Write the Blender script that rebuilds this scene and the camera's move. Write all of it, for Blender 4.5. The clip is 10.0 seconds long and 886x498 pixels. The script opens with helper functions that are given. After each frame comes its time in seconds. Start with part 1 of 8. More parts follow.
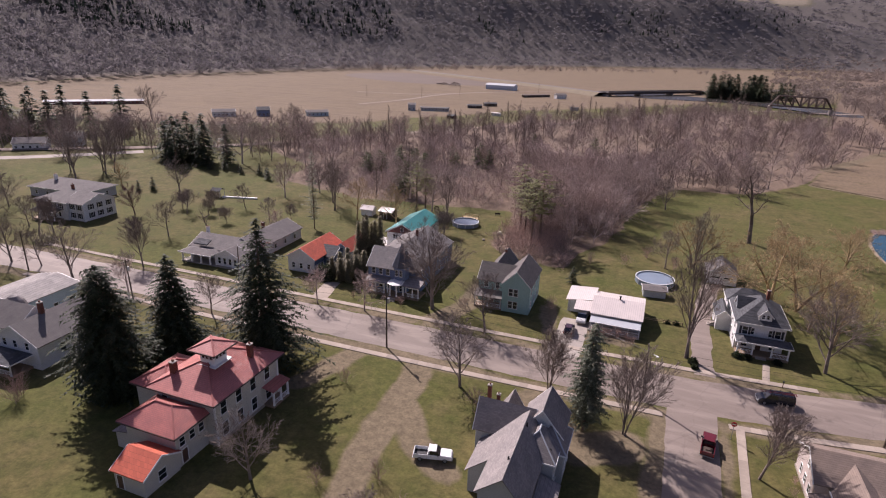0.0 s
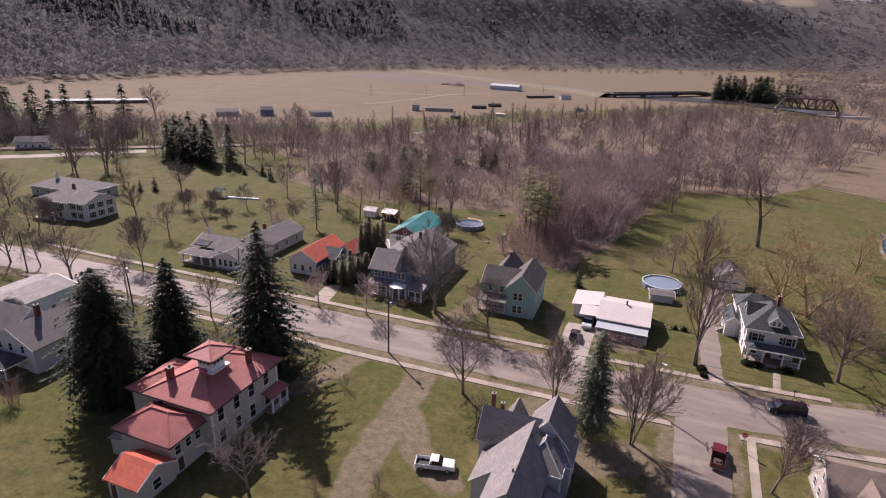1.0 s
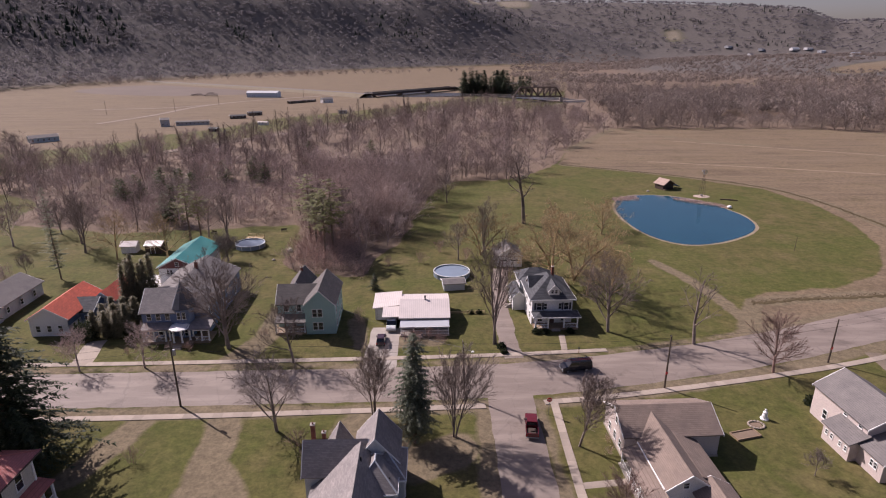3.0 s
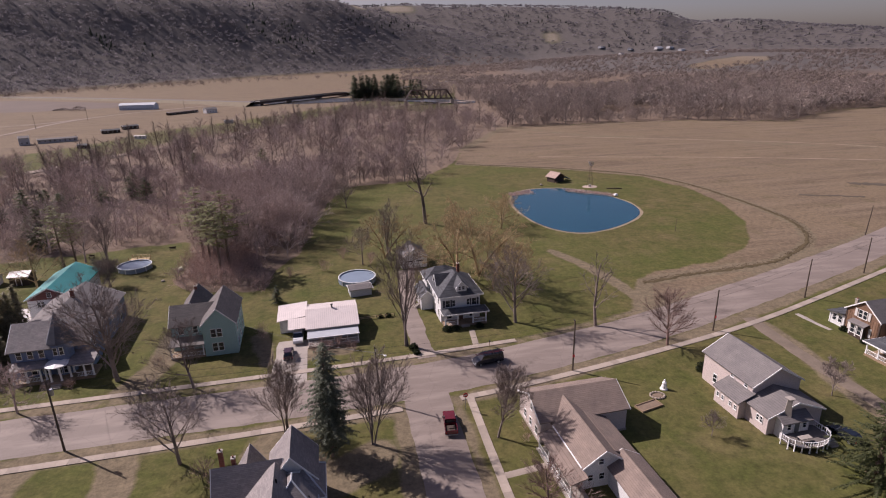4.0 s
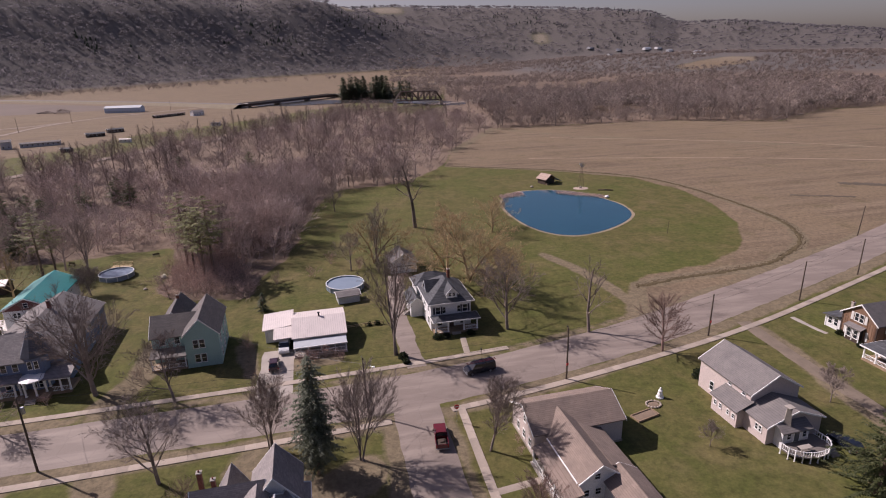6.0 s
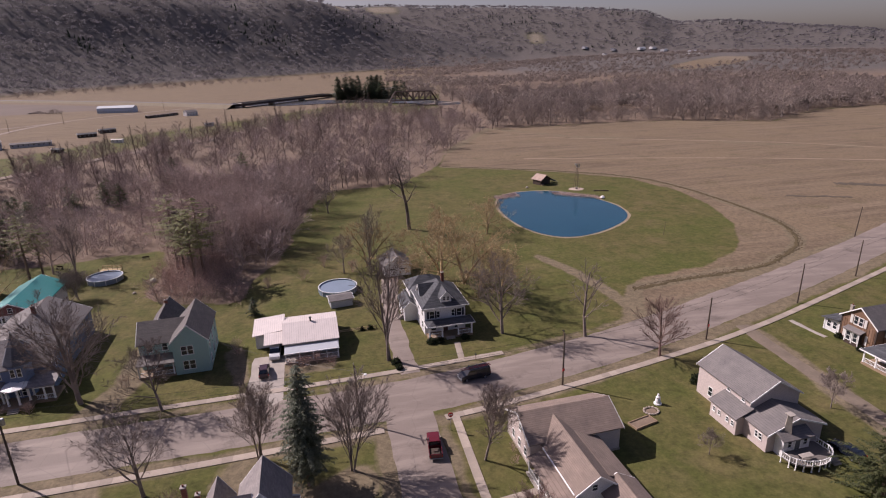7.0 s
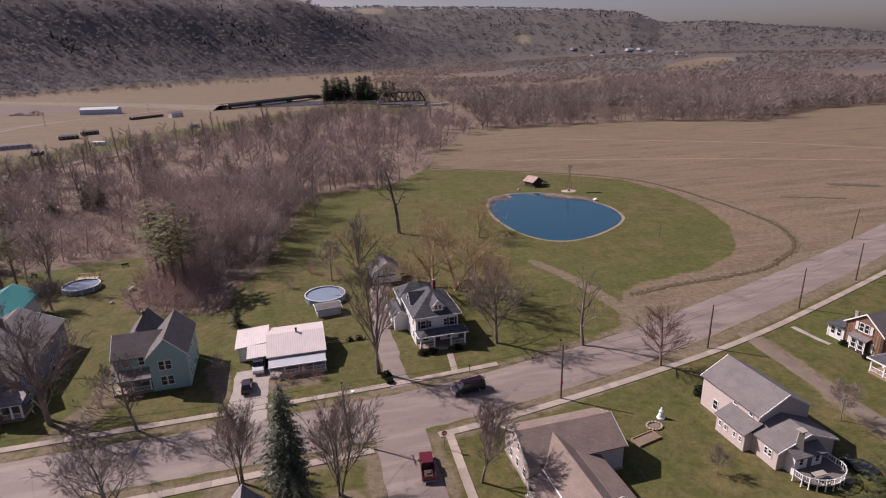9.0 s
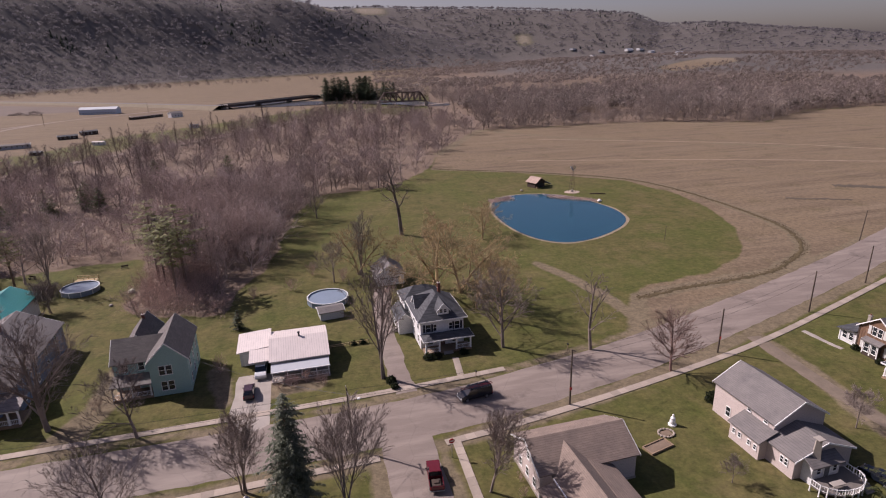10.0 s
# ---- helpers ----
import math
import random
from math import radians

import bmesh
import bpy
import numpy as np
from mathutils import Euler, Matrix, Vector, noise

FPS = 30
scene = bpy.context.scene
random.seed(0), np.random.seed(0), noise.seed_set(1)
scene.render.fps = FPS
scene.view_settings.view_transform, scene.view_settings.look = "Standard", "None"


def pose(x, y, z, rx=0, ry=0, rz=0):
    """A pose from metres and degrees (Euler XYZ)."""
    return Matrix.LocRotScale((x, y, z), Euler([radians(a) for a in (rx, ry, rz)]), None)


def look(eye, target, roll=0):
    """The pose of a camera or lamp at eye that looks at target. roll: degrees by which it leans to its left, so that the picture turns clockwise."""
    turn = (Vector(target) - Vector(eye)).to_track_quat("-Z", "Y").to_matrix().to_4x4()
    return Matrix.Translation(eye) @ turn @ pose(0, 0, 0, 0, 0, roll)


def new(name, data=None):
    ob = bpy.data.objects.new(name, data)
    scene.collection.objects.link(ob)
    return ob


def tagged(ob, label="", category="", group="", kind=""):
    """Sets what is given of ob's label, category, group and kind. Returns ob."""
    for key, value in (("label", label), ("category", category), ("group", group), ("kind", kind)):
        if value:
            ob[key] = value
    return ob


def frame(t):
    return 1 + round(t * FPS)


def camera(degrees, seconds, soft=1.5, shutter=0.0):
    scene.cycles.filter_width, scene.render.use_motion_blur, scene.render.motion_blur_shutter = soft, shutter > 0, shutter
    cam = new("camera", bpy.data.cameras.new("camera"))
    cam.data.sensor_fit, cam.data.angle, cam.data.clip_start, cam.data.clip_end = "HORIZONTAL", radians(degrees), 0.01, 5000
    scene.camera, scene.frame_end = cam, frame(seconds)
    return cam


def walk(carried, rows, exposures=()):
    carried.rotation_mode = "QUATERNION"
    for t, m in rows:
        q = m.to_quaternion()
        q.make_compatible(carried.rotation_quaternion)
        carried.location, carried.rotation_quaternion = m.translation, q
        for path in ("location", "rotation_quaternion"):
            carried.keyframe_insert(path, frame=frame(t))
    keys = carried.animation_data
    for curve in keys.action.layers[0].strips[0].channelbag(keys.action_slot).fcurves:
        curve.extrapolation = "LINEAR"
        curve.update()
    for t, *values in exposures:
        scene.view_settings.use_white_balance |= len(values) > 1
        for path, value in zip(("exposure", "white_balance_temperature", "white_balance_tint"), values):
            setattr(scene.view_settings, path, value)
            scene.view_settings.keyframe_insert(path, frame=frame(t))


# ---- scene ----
cam = camera(75.05, 10.0, soft=1.1)
PATH = [
    (0, (4.17, -5.54, 54.98), (-13.02, 38.31, 38.18), 1.74),
    (0.5, (3.88, -4.56, 54.85), (-13.37, 39.28, 38.11), 1.74),
    (1, (3.34, -3.51, 54.78), (-14.13, 40.23, 38.01), 1.92),
    (1.5, (2.68, -2.51, 54.80), (-14.86, 41.19, 37.98), 2.03),
    (1.6, (2.54, -2.23, 54.85), (-15.02, 41.41, 37.91), 2.31),
    (1.7, (2.40, -1.90, 54.89), (-13.94, 42.28, 38.13), 2.01),
    (1.8, (2.28, -1.57, 54.87), (-12.74, 43.07, 38.08), 2.16),
    (2, (2.03, -0.99, 54.72), (-10.52, 44.48, 38.13), 1.44),
    (2.2, (1.65, -0.61, 54.67), (-8.04, 45.62, 38.27), 1.04),
    (2.5, (1.29, -0.20, 54.70), (-4.30, 46.72, 38.34), 0.66),
    (2.7, (1.24, -0.09, 54.79), (-2.24, 47.06, 38.51), 0.26),
    (3, (1.43, 0.18, 54.86), (1.83, 47.45, 38.57), -0.18),
    (3.2, (1.39, 0.36, 54.76), (4.74, 47.52, 38.48), -0.54),
    (4.3, (1.33, 1.46, 53.76), (10.34, 47.97, 37.78), -1.44),
    (4.5, (1.34, 1.64, 53.74), (10.42, 48.14, 37.77), -1.44),
    (5, (1.51, 2.34, 53.78), (10.79, 48.81, 37.81), -1.49),
    (5.5, (1.81, 3.14, 53.84), (11.24, 49.58, 37.88), -1.54),
    (7, (2.99, 6.07, 53.88), (12.84, 52.40, 37.88), -1.55),
    (7.5, (3.38, 7.10, 53.74), (13.81, 53.33, 37.80), -1.62),
    (8, (3.67, 8.39, 53.65), (14.34, 54.57, 37.71), -1.60),
    (8.5, (3.77, 9.66, 53.53), (14.47, 55.82, 37.59), -1.56),
    (9, (3.68, 10.86, 53.41), (14.41, 57.02, 37.47), -1.54),
    (9.5, (3.40, 11.96, 53.32), (14.17, 58.12, 37.40), -1.50),
    (10, (3.01, 13.01, 53.25), (13.80, 59.16, 37.33), -1.47),
]
walk(cam, [(t, look(eye, target, roll)) for t, eye, target, roll in PATH], [(0, 0.46, 6250, 27), (2.0, 0.44, 6250, 27), (4.4, 0.22, 6250, 27), (10, 0.22, 6250, 27)])

# ---- light ----
SUN_FROM = Vector((-0.60, 0.46, 0.655)).normalized()
world = bpy.data.worlds.new("sky")
scene.world = world
world.use_nodes = True
wn = world.node_tree.nodes
sky = wn.new("ShaderNodeTexSky")
sky.sky_type = "NISHITA"
sky.sun_disc = False
sky.sun_elevation = math.asin(SUN_FROM.z)
sky.sun_rotation = math.atan2(SUN_FROM.x, SUN_FROM.y)
sky.air_density, sky.dust_density, sky.ozone_density = 1.0, 2.0, 0.35
hazy = wn.new("ShaderNodeMix")
hazy.data_type, hazy.blend_type = "RGBA", "MULTIPLY"
hazy.inputs[0].default_value, hazy.inputs[7].default_value = 1.0, (1.03, 0.95, 1.04, 1)
world.node_tree.links.new(sky.outputs[0], hazy.inputs[6])
world.node_tree.links.new(hazy.outputs[2], wn["Background"].inputs[0])
wn["Background"].inputs[1].default_value = 0.06
sun_data = bpy.data.lights.new("sun", "SUN")
sun_data.energy, sun_data.angle, sun_data.color = 5.2, radians(0.6), (1.0, 0.93, 0.84)
sun = new("sun", sun_data)
sun.matrix_world = look(SUN_FROM * 200, (0, 0, 0))


# ---- materials ----
def nodes_of(m):
    m.use_nodes = True
    t = m.node_tree
    return t, t.nodes, t.links, t.nodes["Principled BSDF"]


def coords(t, kind="Object", scale=(1, 1, 1)):
    tc = t.nodes.new("ShaderNodeTexCoord")
    mp = t.nodes.new("ShaderNodeMapping")
    mp.inputs["Scale"].default_value = scale
    t.links.new(tc.outputs[kind], mp.inputs[0])
    return mp.outputs[0]


def noise_of(t, vec, scale, detail=4, rough=0.6):
    n = t.nodes.new("ShaderNodeTexNoise")
    n.inputs["Scale"].default_value, n.inputs["Detail"].default_value, n.inputs["Roughness"].default_value = scale, detail, rough
    t.links.new(vec, n.inputs["Vector"])
    return n.outputs["Fac"]


def ramp_of(t, fac, stops):
    r = t.nodes.new("ShaderNodeValToRGB")
    el = r.color_ramp.elements
    while len(el) < len(stops):
        el.new(0.5)
    for e, (pos, col) in zip(el, stops):
        e.position, e.color = pos, (*col, 1)
    t.links.new(fac, r.inputs[0])
    return r.outputs[0]


def mix_of(t, fac, a, b, how="MIX"):
    m = t.nodes.new("ShaderNodeMix")
    m.data_type, m.blend_type = "RGBA", how
    for sock, v in ((m.inputs[0], fac), (m.inputs[6], a), (m.inputs[7], b)):
        if isinstance(v, (int, float)):
            sock.default_value = v
        elif isinstance(v, tuple):
            sock.default_value = (*v, 1)
        else:
            t.links.new(v, sock)
    return m.outputs[2]


def math_of(t, op, a, b=0.0, clamp=False):
    m = t.nodes.new("ShaderNodeMath")
    m.operation, m.use_clamp = op, clamp
    for sock, v in ((m.inputs[0], a), (m.inputs[1], b)):
        if isinstance(v, (int, float)):
            sock.default_value = v
        else:
            t.links.new(v, sock)
    return m.outputs[0]


def bump_of(t, height, bsdf, strength=0.4, dist=0.02):
    b = t.nodes.new("ShaderNodeBump")
    b.inputs["Strength"].default_value, b.inputs["Distance"].default_value = strength, dist
    t.links.new(height, b.inputs["Height"])
    t.links.new(b.outputs[0], bsdf.inputs["Normal"])


def shade(c, k):
    return tuple(min(1.0, v * k) for v in c)


def plain(name, col, rough=0.7, vary=0.25, fine=8.0, coarse=0.6, metal=0.0, bump=0.25, spec=0.5, piece=0.0):
    """A surface of one colour with fine grain and large stains; piece: how much single pieces differ."""
    m = bpy.data.materials.new(name)
    t, n, l, b = nodes_of(m)
    v = coords(t)
    f1, f2 = noise_of(t, v, fine), noise_of(t, v, coarse, 3)
    c = mix_of(t, f1, shade(col, 1 - vary), shade(col, 1 + vary))
    c = mix_of(t, ramp_of(t, f2, [(0.35, (0, 0, 0)), (0.7, (1, 1, 1))]), c, shade(col, 1 - 0.7 * vary))
    if piece:
        oi = n.new("ShaderNodeObjectInfo")
        k = math_of(t, "MULTIPLY_ADD", oi.outputs["Random"], piece)
        k.node.inputs[2].default_value = 1 - piece / 2
        c = mix_of(t, 1.0, c, k, "MULTIPLY")
    l.new(c, b.inputs["Base Color"])
    b.inputs["Roughness"].default_value, b.inputs["Metallic"].default_value = rough, metal
    b.inputs["Specular IOR Level"].default_value = spec
    if bump:
        bump_of(t, f1, b, bump)
    return m


def siding(name, col, period=0.13, rough=0.6):
    """Clapboard: lapped boards every few inches, weathered in patches."""
    m = bpy.data.materials.new(name)
    t, n, l, b = nodes_of(m)
    v = coords(t)
    sep = n.new("ShaderNodeSeparateXYZ")
    l.new(v, sep.inputs[0])
    saw = math_of(t, "FRACT", math_of(t, "DIVIDE", sep.outputs[2], period))
    f = noise_of(t, v, 0.8, 4)
    c = mix_of(t, f, shade(col, 0.86), shade(col, 1.08))
    c = mix_of(t, math_of(t, "GREATER_THAN", saw, 0.86), c, shade(col, 0.62))
    c = mix_of(t, math_of(t, "MULTIPLY", noise_of(t, v, 5, 2), 0.25), c, shade(col, 0.7))
    l.new(c, b.inputs["Base Color"])
    b.inputs["Roughness"].default_value = rough
    bump_of(t, saw, b, 0.6, 0.02)
    return m


def shingle(name, col, vary=0.3, row=0.16, length=0.5, rough=0.85, lift=0.6, metal=0.0, spec=0.3):
    """Courses of shingles or slates, each of its own tone."""
    m = bpy.data.materials.new(name)
    t, n, l, b = nodes_of(m)
    tc = n.new("ShaderNodeTexCoord")
    sep = n.new("ShaderNodeSeparateXYZ")
    l.new(tc.outputs["Object"], sep.inputs[0])
    com = n.new("ShaderNodeCombineXYZ")
    l.new(math_of(t, "ADD", sep.outputs[0], sep.outputs[1]), com.inputs[0])
    l.new(sep.outputs[2], com.inputs[1])
    br = n.new("ShaderNodeTexBrick")
    br.inputs["Scale"].default_value = 1.0
    br.inputs["Brick Width"].default_value, br.inputs["Row Height"].default_value = length, row
    br.inputs["Mortar Size"].default_value, br.inputs["Mortar Smooth"].default_value = 0.012, 0.3
    br.inputs["Color1"].default_value, br.inputs["Color2"].default_value = (*shade(col, 1 - vary), 1), (*shade(col, 1 + vary), 1)
    br.inputs["Mortar"].default_value = (*shade(col, 0.68), 1)
    l.new(com.outputs[0], br.inputs["Vector"])
    st = ramp_of(t, noise_of(t, tc.outputs["Object"], 0.5, 5), [(0.3, (0.8, 0.8, 0.8)), (0.7, (1.1, 1.08, 1.05))])
    c = mix_of(t, 1.0, br.outputs[0], st, "MULTIPLY")
    l.new(c, b.inputs["Base Color"])
    b.inputs["Roughness"].default_value, b.inputs["Metallic"].default_value = rough, metal
    b.inputs["Specular IOR Level"].default_value = spec
    bump_of(t, br.outputs["Fac"], b, lift, 0.02)
    b.inputs["Normal"].links[0].from_node.invert = True
    return m


def ribbed(name, col, rough=0.4, pitch=0.3, metal=0.0):
    """Sheet metal roofing with standing ribs that run down the slope."""
    m = bpy.data.materials.new(name)
    t, n, l, b = nodes_of(m)
    v = coords(t)
    sep = n.new("ShaderNodeSeparateXYZ")
    l.new(v, sep.inputs[0])
    fr = math_of(t, "FRACT", math_of(t, "DIVIDE", sep.outputs[0], pitch))
    rib = math_of(t, "GREATER_THAN", fr, 0.84)
    f = noise_of(t, v, 0.7, 5)
    c = mix_of(t, f, shade(col, 0.8), shade(col, 1.1))
    c = mix_of(t, math_of(t, "MULTIPLY", rib, 0.6), c, shade(col, 0.6))
    l.new(c, b.inputs["Base Color"])
    b.inputs["Roughness"].default_value, b.inputs["Metallic"].default_value = rough, metal
    bump_of(t, rib, b, 0.7, 0.03)
    return m


def bark(name, col, tip, tones=None):
    """Bark and twigs; tones: a darker and a paler twig colour, between which each tree of a wood has its own."""
    m = bpy.data.materials.new(name)
    t, n, l, b = nodes_of(m)
    v = coords(t)
    f = noise_of(t, v, 3.0, 5)
    geo = n.new("ShaderNodeNewGeometry")
    c = mix_of(t, f, shade(col, 0.6), shade(col, 1.3))
    if tones:
        at = n.new("ShaderNodeAttribute")
        at.attribute_name = "tone"
        tip = mix_of(t, at.outputs["Fac"], *tones)
        c = mix_of(t, 0.45, c, tip)
    c = mix_of(t, math_of(t, "MULTIPLY", geo.outputs["Random Per Island"], 0.8), c, tip)
    oi = n.new("ShaderNodeObjectInfo")
    k = math_of(t, "MULTIPLY_ADD", oi.outputs["Random"], 0.3)
    k.node.inputs[2].default_value = 0.85
    c = mix_of(t, 1.0, c, k, "MULTIPLY")
    l.new(c, b.inputs["Base Color"])
    b.inputs["Roughness"].default_value = 0.85
    b.inputs["Specular IOR Level"].default_value = 0.25
    return m


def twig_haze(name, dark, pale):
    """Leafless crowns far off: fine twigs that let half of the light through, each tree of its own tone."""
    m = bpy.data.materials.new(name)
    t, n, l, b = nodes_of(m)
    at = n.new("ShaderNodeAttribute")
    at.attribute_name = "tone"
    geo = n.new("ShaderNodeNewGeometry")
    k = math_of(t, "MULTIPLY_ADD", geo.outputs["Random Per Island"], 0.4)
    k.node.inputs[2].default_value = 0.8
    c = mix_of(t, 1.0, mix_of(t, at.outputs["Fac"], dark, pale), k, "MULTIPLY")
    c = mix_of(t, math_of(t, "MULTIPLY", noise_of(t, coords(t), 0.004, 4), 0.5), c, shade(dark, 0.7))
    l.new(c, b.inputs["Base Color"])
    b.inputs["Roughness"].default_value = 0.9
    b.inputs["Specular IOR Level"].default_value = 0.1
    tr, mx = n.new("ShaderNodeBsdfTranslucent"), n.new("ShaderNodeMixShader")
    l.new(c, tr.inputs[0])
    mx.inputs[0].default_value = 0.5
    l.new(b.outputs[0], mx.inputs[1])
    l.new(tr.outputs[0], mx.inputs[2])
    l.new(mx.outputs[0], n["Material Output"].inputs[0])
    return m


def needles(name, a, c2):
    m = bpy.data.materials.new(name)
    t, n, l, b = nodes_of(m)
    geo = n.new("ShaderNodeNewGeometry")
    c = mix_of(t, geo.outputs["Random Per Island"], a, c2)
    c = mix_of(t, math_of(t, "MULTIPLY", noise_of(t, coords(t), 0.8, 3), 0.5), c, shade(a, 0.6))
    l.new(c, b.inputs["Base Color"])
    b.inputs["Roughness"].default_value = 0.6
    b.inputs["Specular IOR Level"].default_value = 0.3
    tr, mx = n.new("ShaderNodeBsdfTranslucent"), n.new("ShaderNodeMixShader")
    l.new(c, tr.inputs[0])
    mx.inputs[0].default_value = 0.5
    l.new(b.outputs[0], mx.inputs[1])
    l.new(tr.outputs[0], mx.inputs[2])
    l.new(mx.outputs[0], n["Material Output"].inputs[0])
    return m


WHITE = plain("white_paint", (0.78, 0.77, 0.74), 0.5, 0.06, 6, 0.7, bump=0.1)
TRIM = plain("trim_paint", (0.80, 0.79, 0.76), 0.45, 0.05, 6, 0.7, bump=0.05)
WHITE_SIDING = siding("white_siding", (0.76, 0.75, 0.73))
PINK_SIDING = siding("pale_pink_siding", (0.58, 0.49, 0.45))
AQUA_SIDING = siding("aqua_siding", (0.33, 0.50, 0.47))
BLUE_SIDING = siding("blue_gray_siding", (0.16, 0.21, 0.32))
PALE_BLUE_SIDING = siding("pale_blue_siding", (0.42, 0.53, 0.58))
CREAM = siding("cream_siding", (0.60, 0.56, 0.48), 0.16)
GRAY_SIDING = siding("gray_siding", (0.45, 0.46, 0.47))
BARN_RED = siding("dark_red_siding", (0.17, 0.05, 0.045))
LOG_PALE = plain("pale_brown_boards", (0.24, 0.145, 0.09), 0.8, 0.3, 3, 0.7)
LOG = siding("brown_log_siding", (0.185, 0.105, 0.062), 0.3)
RED_ROOF = shingle("red_metal_shingles", (0.43, 0.135, 0.115), 0.10, 0.12, 0.2, 0.45, 0.5, 0.0, 0.5)
ORANGE_ROOF = shingle("orange_red_roofing", (0.55, 0.13, 0.075), 0.1, 0.3, 0.6, 0.5, 0.3)
SLATE = shingle("slate_shingles", (0.235, 0.213, 0.205), 0.14, 0.16, 0.45, 0.65, 0.5, 0.0, 0.3)
GRAY_ROOF = shingle("gray_asphalt_shingles", (0.172, 0.158, 0.152), 0.05, 0.14, 0.9)
DARK_ROOF = shingle("charcoal_shingles", (0.075, 0.078, 0.085), 0.3, 0.14, 0.9)
BROWN_ROOF = shingle("brown_asphalt_shingles", (0.225, 0.175, 0.145), 0.07, 0.14, 0.9)
TEAL_ROOF = ribbed("teal_metal_roof", (0.02, 0.22, 0.21), 0.45, 0.4)
PALE_METAL = ribbed("pale_metal_roof", (0.62, 0.55, 0.51), 0.45, 0.42)
CHURCH_BLUE = plain("pale_blue_steel", (0.50, 0.58, 0.68), 0.5, 0.08)
BRICK = shingle("chimney_brick", (0.22, 0.085, 0.06), 0.25, 0.075, 0.22)
STONE = plain("stone", (0.33, 0.29, 0.24), 0.85, 0.3, 5, 0.8)
GLASS = plain("window_glass", (0.02, 0.024, 0.03), 0.06, 0.1, 2, 0.5, bump=0, spec=0.7)
CURTAINED = plain("curtained_glass", (0.16, 0.16, 0.155), 0.12, 0.2, 3, 0.8, bump=0, spec=0.6)
SHUTTER = plain("dark_shutter", (0.018, 0.02, 0.03), 0.5, 0.2)
WHITE_SHUTTER = plain("white_shutter", (0.58, 0.56, 0.52), 0.5, 0.08)
DOOR_PAINT = plain("door_paint", (0.10, 0.05, 0.035), 0.5, 0.2)
WOOD = plain("weathered_wood", (0.27, 0.19, 0.12), 0.8, 0.3, 4, 0.6)
NEW_WOOD = plain("fresh_lumber", (0.45, 0.33, 0.17), 0.7, 0.2, 4, 0.6)
DARK_WOOD = plain("dark_wood", (0.055, 0.035, 0.025), 0.8, 0.3, 4, 0.6)
POLE_WOOD = plain("pole_wood", (0.10, 0.075, 0.055), 0.9, 0.3, 3, 0.6)
CONCRETE = plain("concrete", (0.33, 0.275, 0.222), 0.9, 0.25, 4, 0.3, piece=0.3)
CONCRETE_OLD = plain("old_concrete", (0.34, 0.30, 0.26), 0.9, 0.25, 4, 0.5)
IRON = plain("dark_iron", (0.03, 0.03, 0.032), 0.5, 0.2, metal=0.6)
STEEL = plain("galvanised_steel", (0.42, 0.43, 0.44), 0.4, 0.15, metal=0.8)
RUST = plain("rusty_steel", (0.09, 0.06, 0.05), 0.8, 0.4)
RUBBER = plain("tyre_rubber", (0.012, 0.012, 0.012), 0.85, 0.2)
CAR_GLASS = plain("car_glass", (0.012, 0.014, 0.018), 0.05, 0.1, bump=0, spec=0.8)
LAMP_RED = plain("tail_lamp", (0.35, 0.01, 0.01), 0.2, 0.1, bump=0)
LAMP_CLEAR = plain("head_lamp", (0.7, 0.7, 0.68), 0.15, 0.05, bump=0)
WHITE_CAR = plain("white_car_paint", (0.75, 0.75, 0.74), 0.25, 0.04, bump=0)
RED_CAR = plain("dark_red_car_paint", (0.11, 0.010, 0.014), 0.22, 0.1, bump=0, spec=0.7)
NAVY_CAR = plain("navy_car_paint", (0.010, 0.013, 0.020), 0.22, 0.1, bump=0, spec=0.7)
BLACK_CAR = plain("dark_car_paint", (0.045, 0.02, 0.025), 0.22, 0.1, bump=0, spec=0.7)
SIGN_RED = plain("sign_red", (0.45, 0.02, 0.025), 0.4, 0.08)
POOL_WALL = plain("pool_wall", (0.20, 0.25, 0.31), 0.4, 0.15)
POOL_RIM = plain("pool_rim", (0.62, 0.63, 0.62), 0.4, 0.1)
POOL_WATER = plain("pool_cover", (0.075, 0.11, 0.135), 0.3, 0.6, 0.9, 0.35, bump=0.05)
TARP = plain("blue_tarp", (0.03, 0.14, 0.60), 0.4, 0.2)
SPRUCE = needles("spruce_needles", (0.034, 0.048, 0.026), (0.115, 0.138, 0.075))
LIGHT_SPRUCE = needles("pale_spruce_needles", (0.15, 0.175, 0.115), (0.36, 0.38, 0.26))
STREET_SPRUCE = needles("gray_green_needles", (0.10, 0.118, 0.08), (0.29, 0.31, 0.22))
END_SPRUCE = needles("open_spruce_needles", (0.05, 0.065, 0.022), (0.15, 0.16, 0.07))
PINE = needles("pine_needles", (0.17, 0.18, 0.072), (0.39, 0.385, 0.185))
ARBOR = needles("arborvitae", (0.17, 0.155, 0.09), (0.40, 0.35, 0.22))
BUSH = needles("shrub_leaves", (0.02, 0.03, 0.014), (0.055, 0.065, 0.03))
BARK = bark("gray_bark", (0.14, 0.112, 0.096), (0.31, 0.25, 0.215))
BARK_TAN = bark("tan_bark", (0.20, 0.145, 0.09), (0.60, 0.44, 0.23))
BARK_PINK = bark("budding_bark", (0.25, 0.195, 0.17), (0.58, 0.455, 0.405))
BARK_DARK = bark("dark_bark", (0.12, 0.095, 0.08), (0.26, 0.205, 0.175))
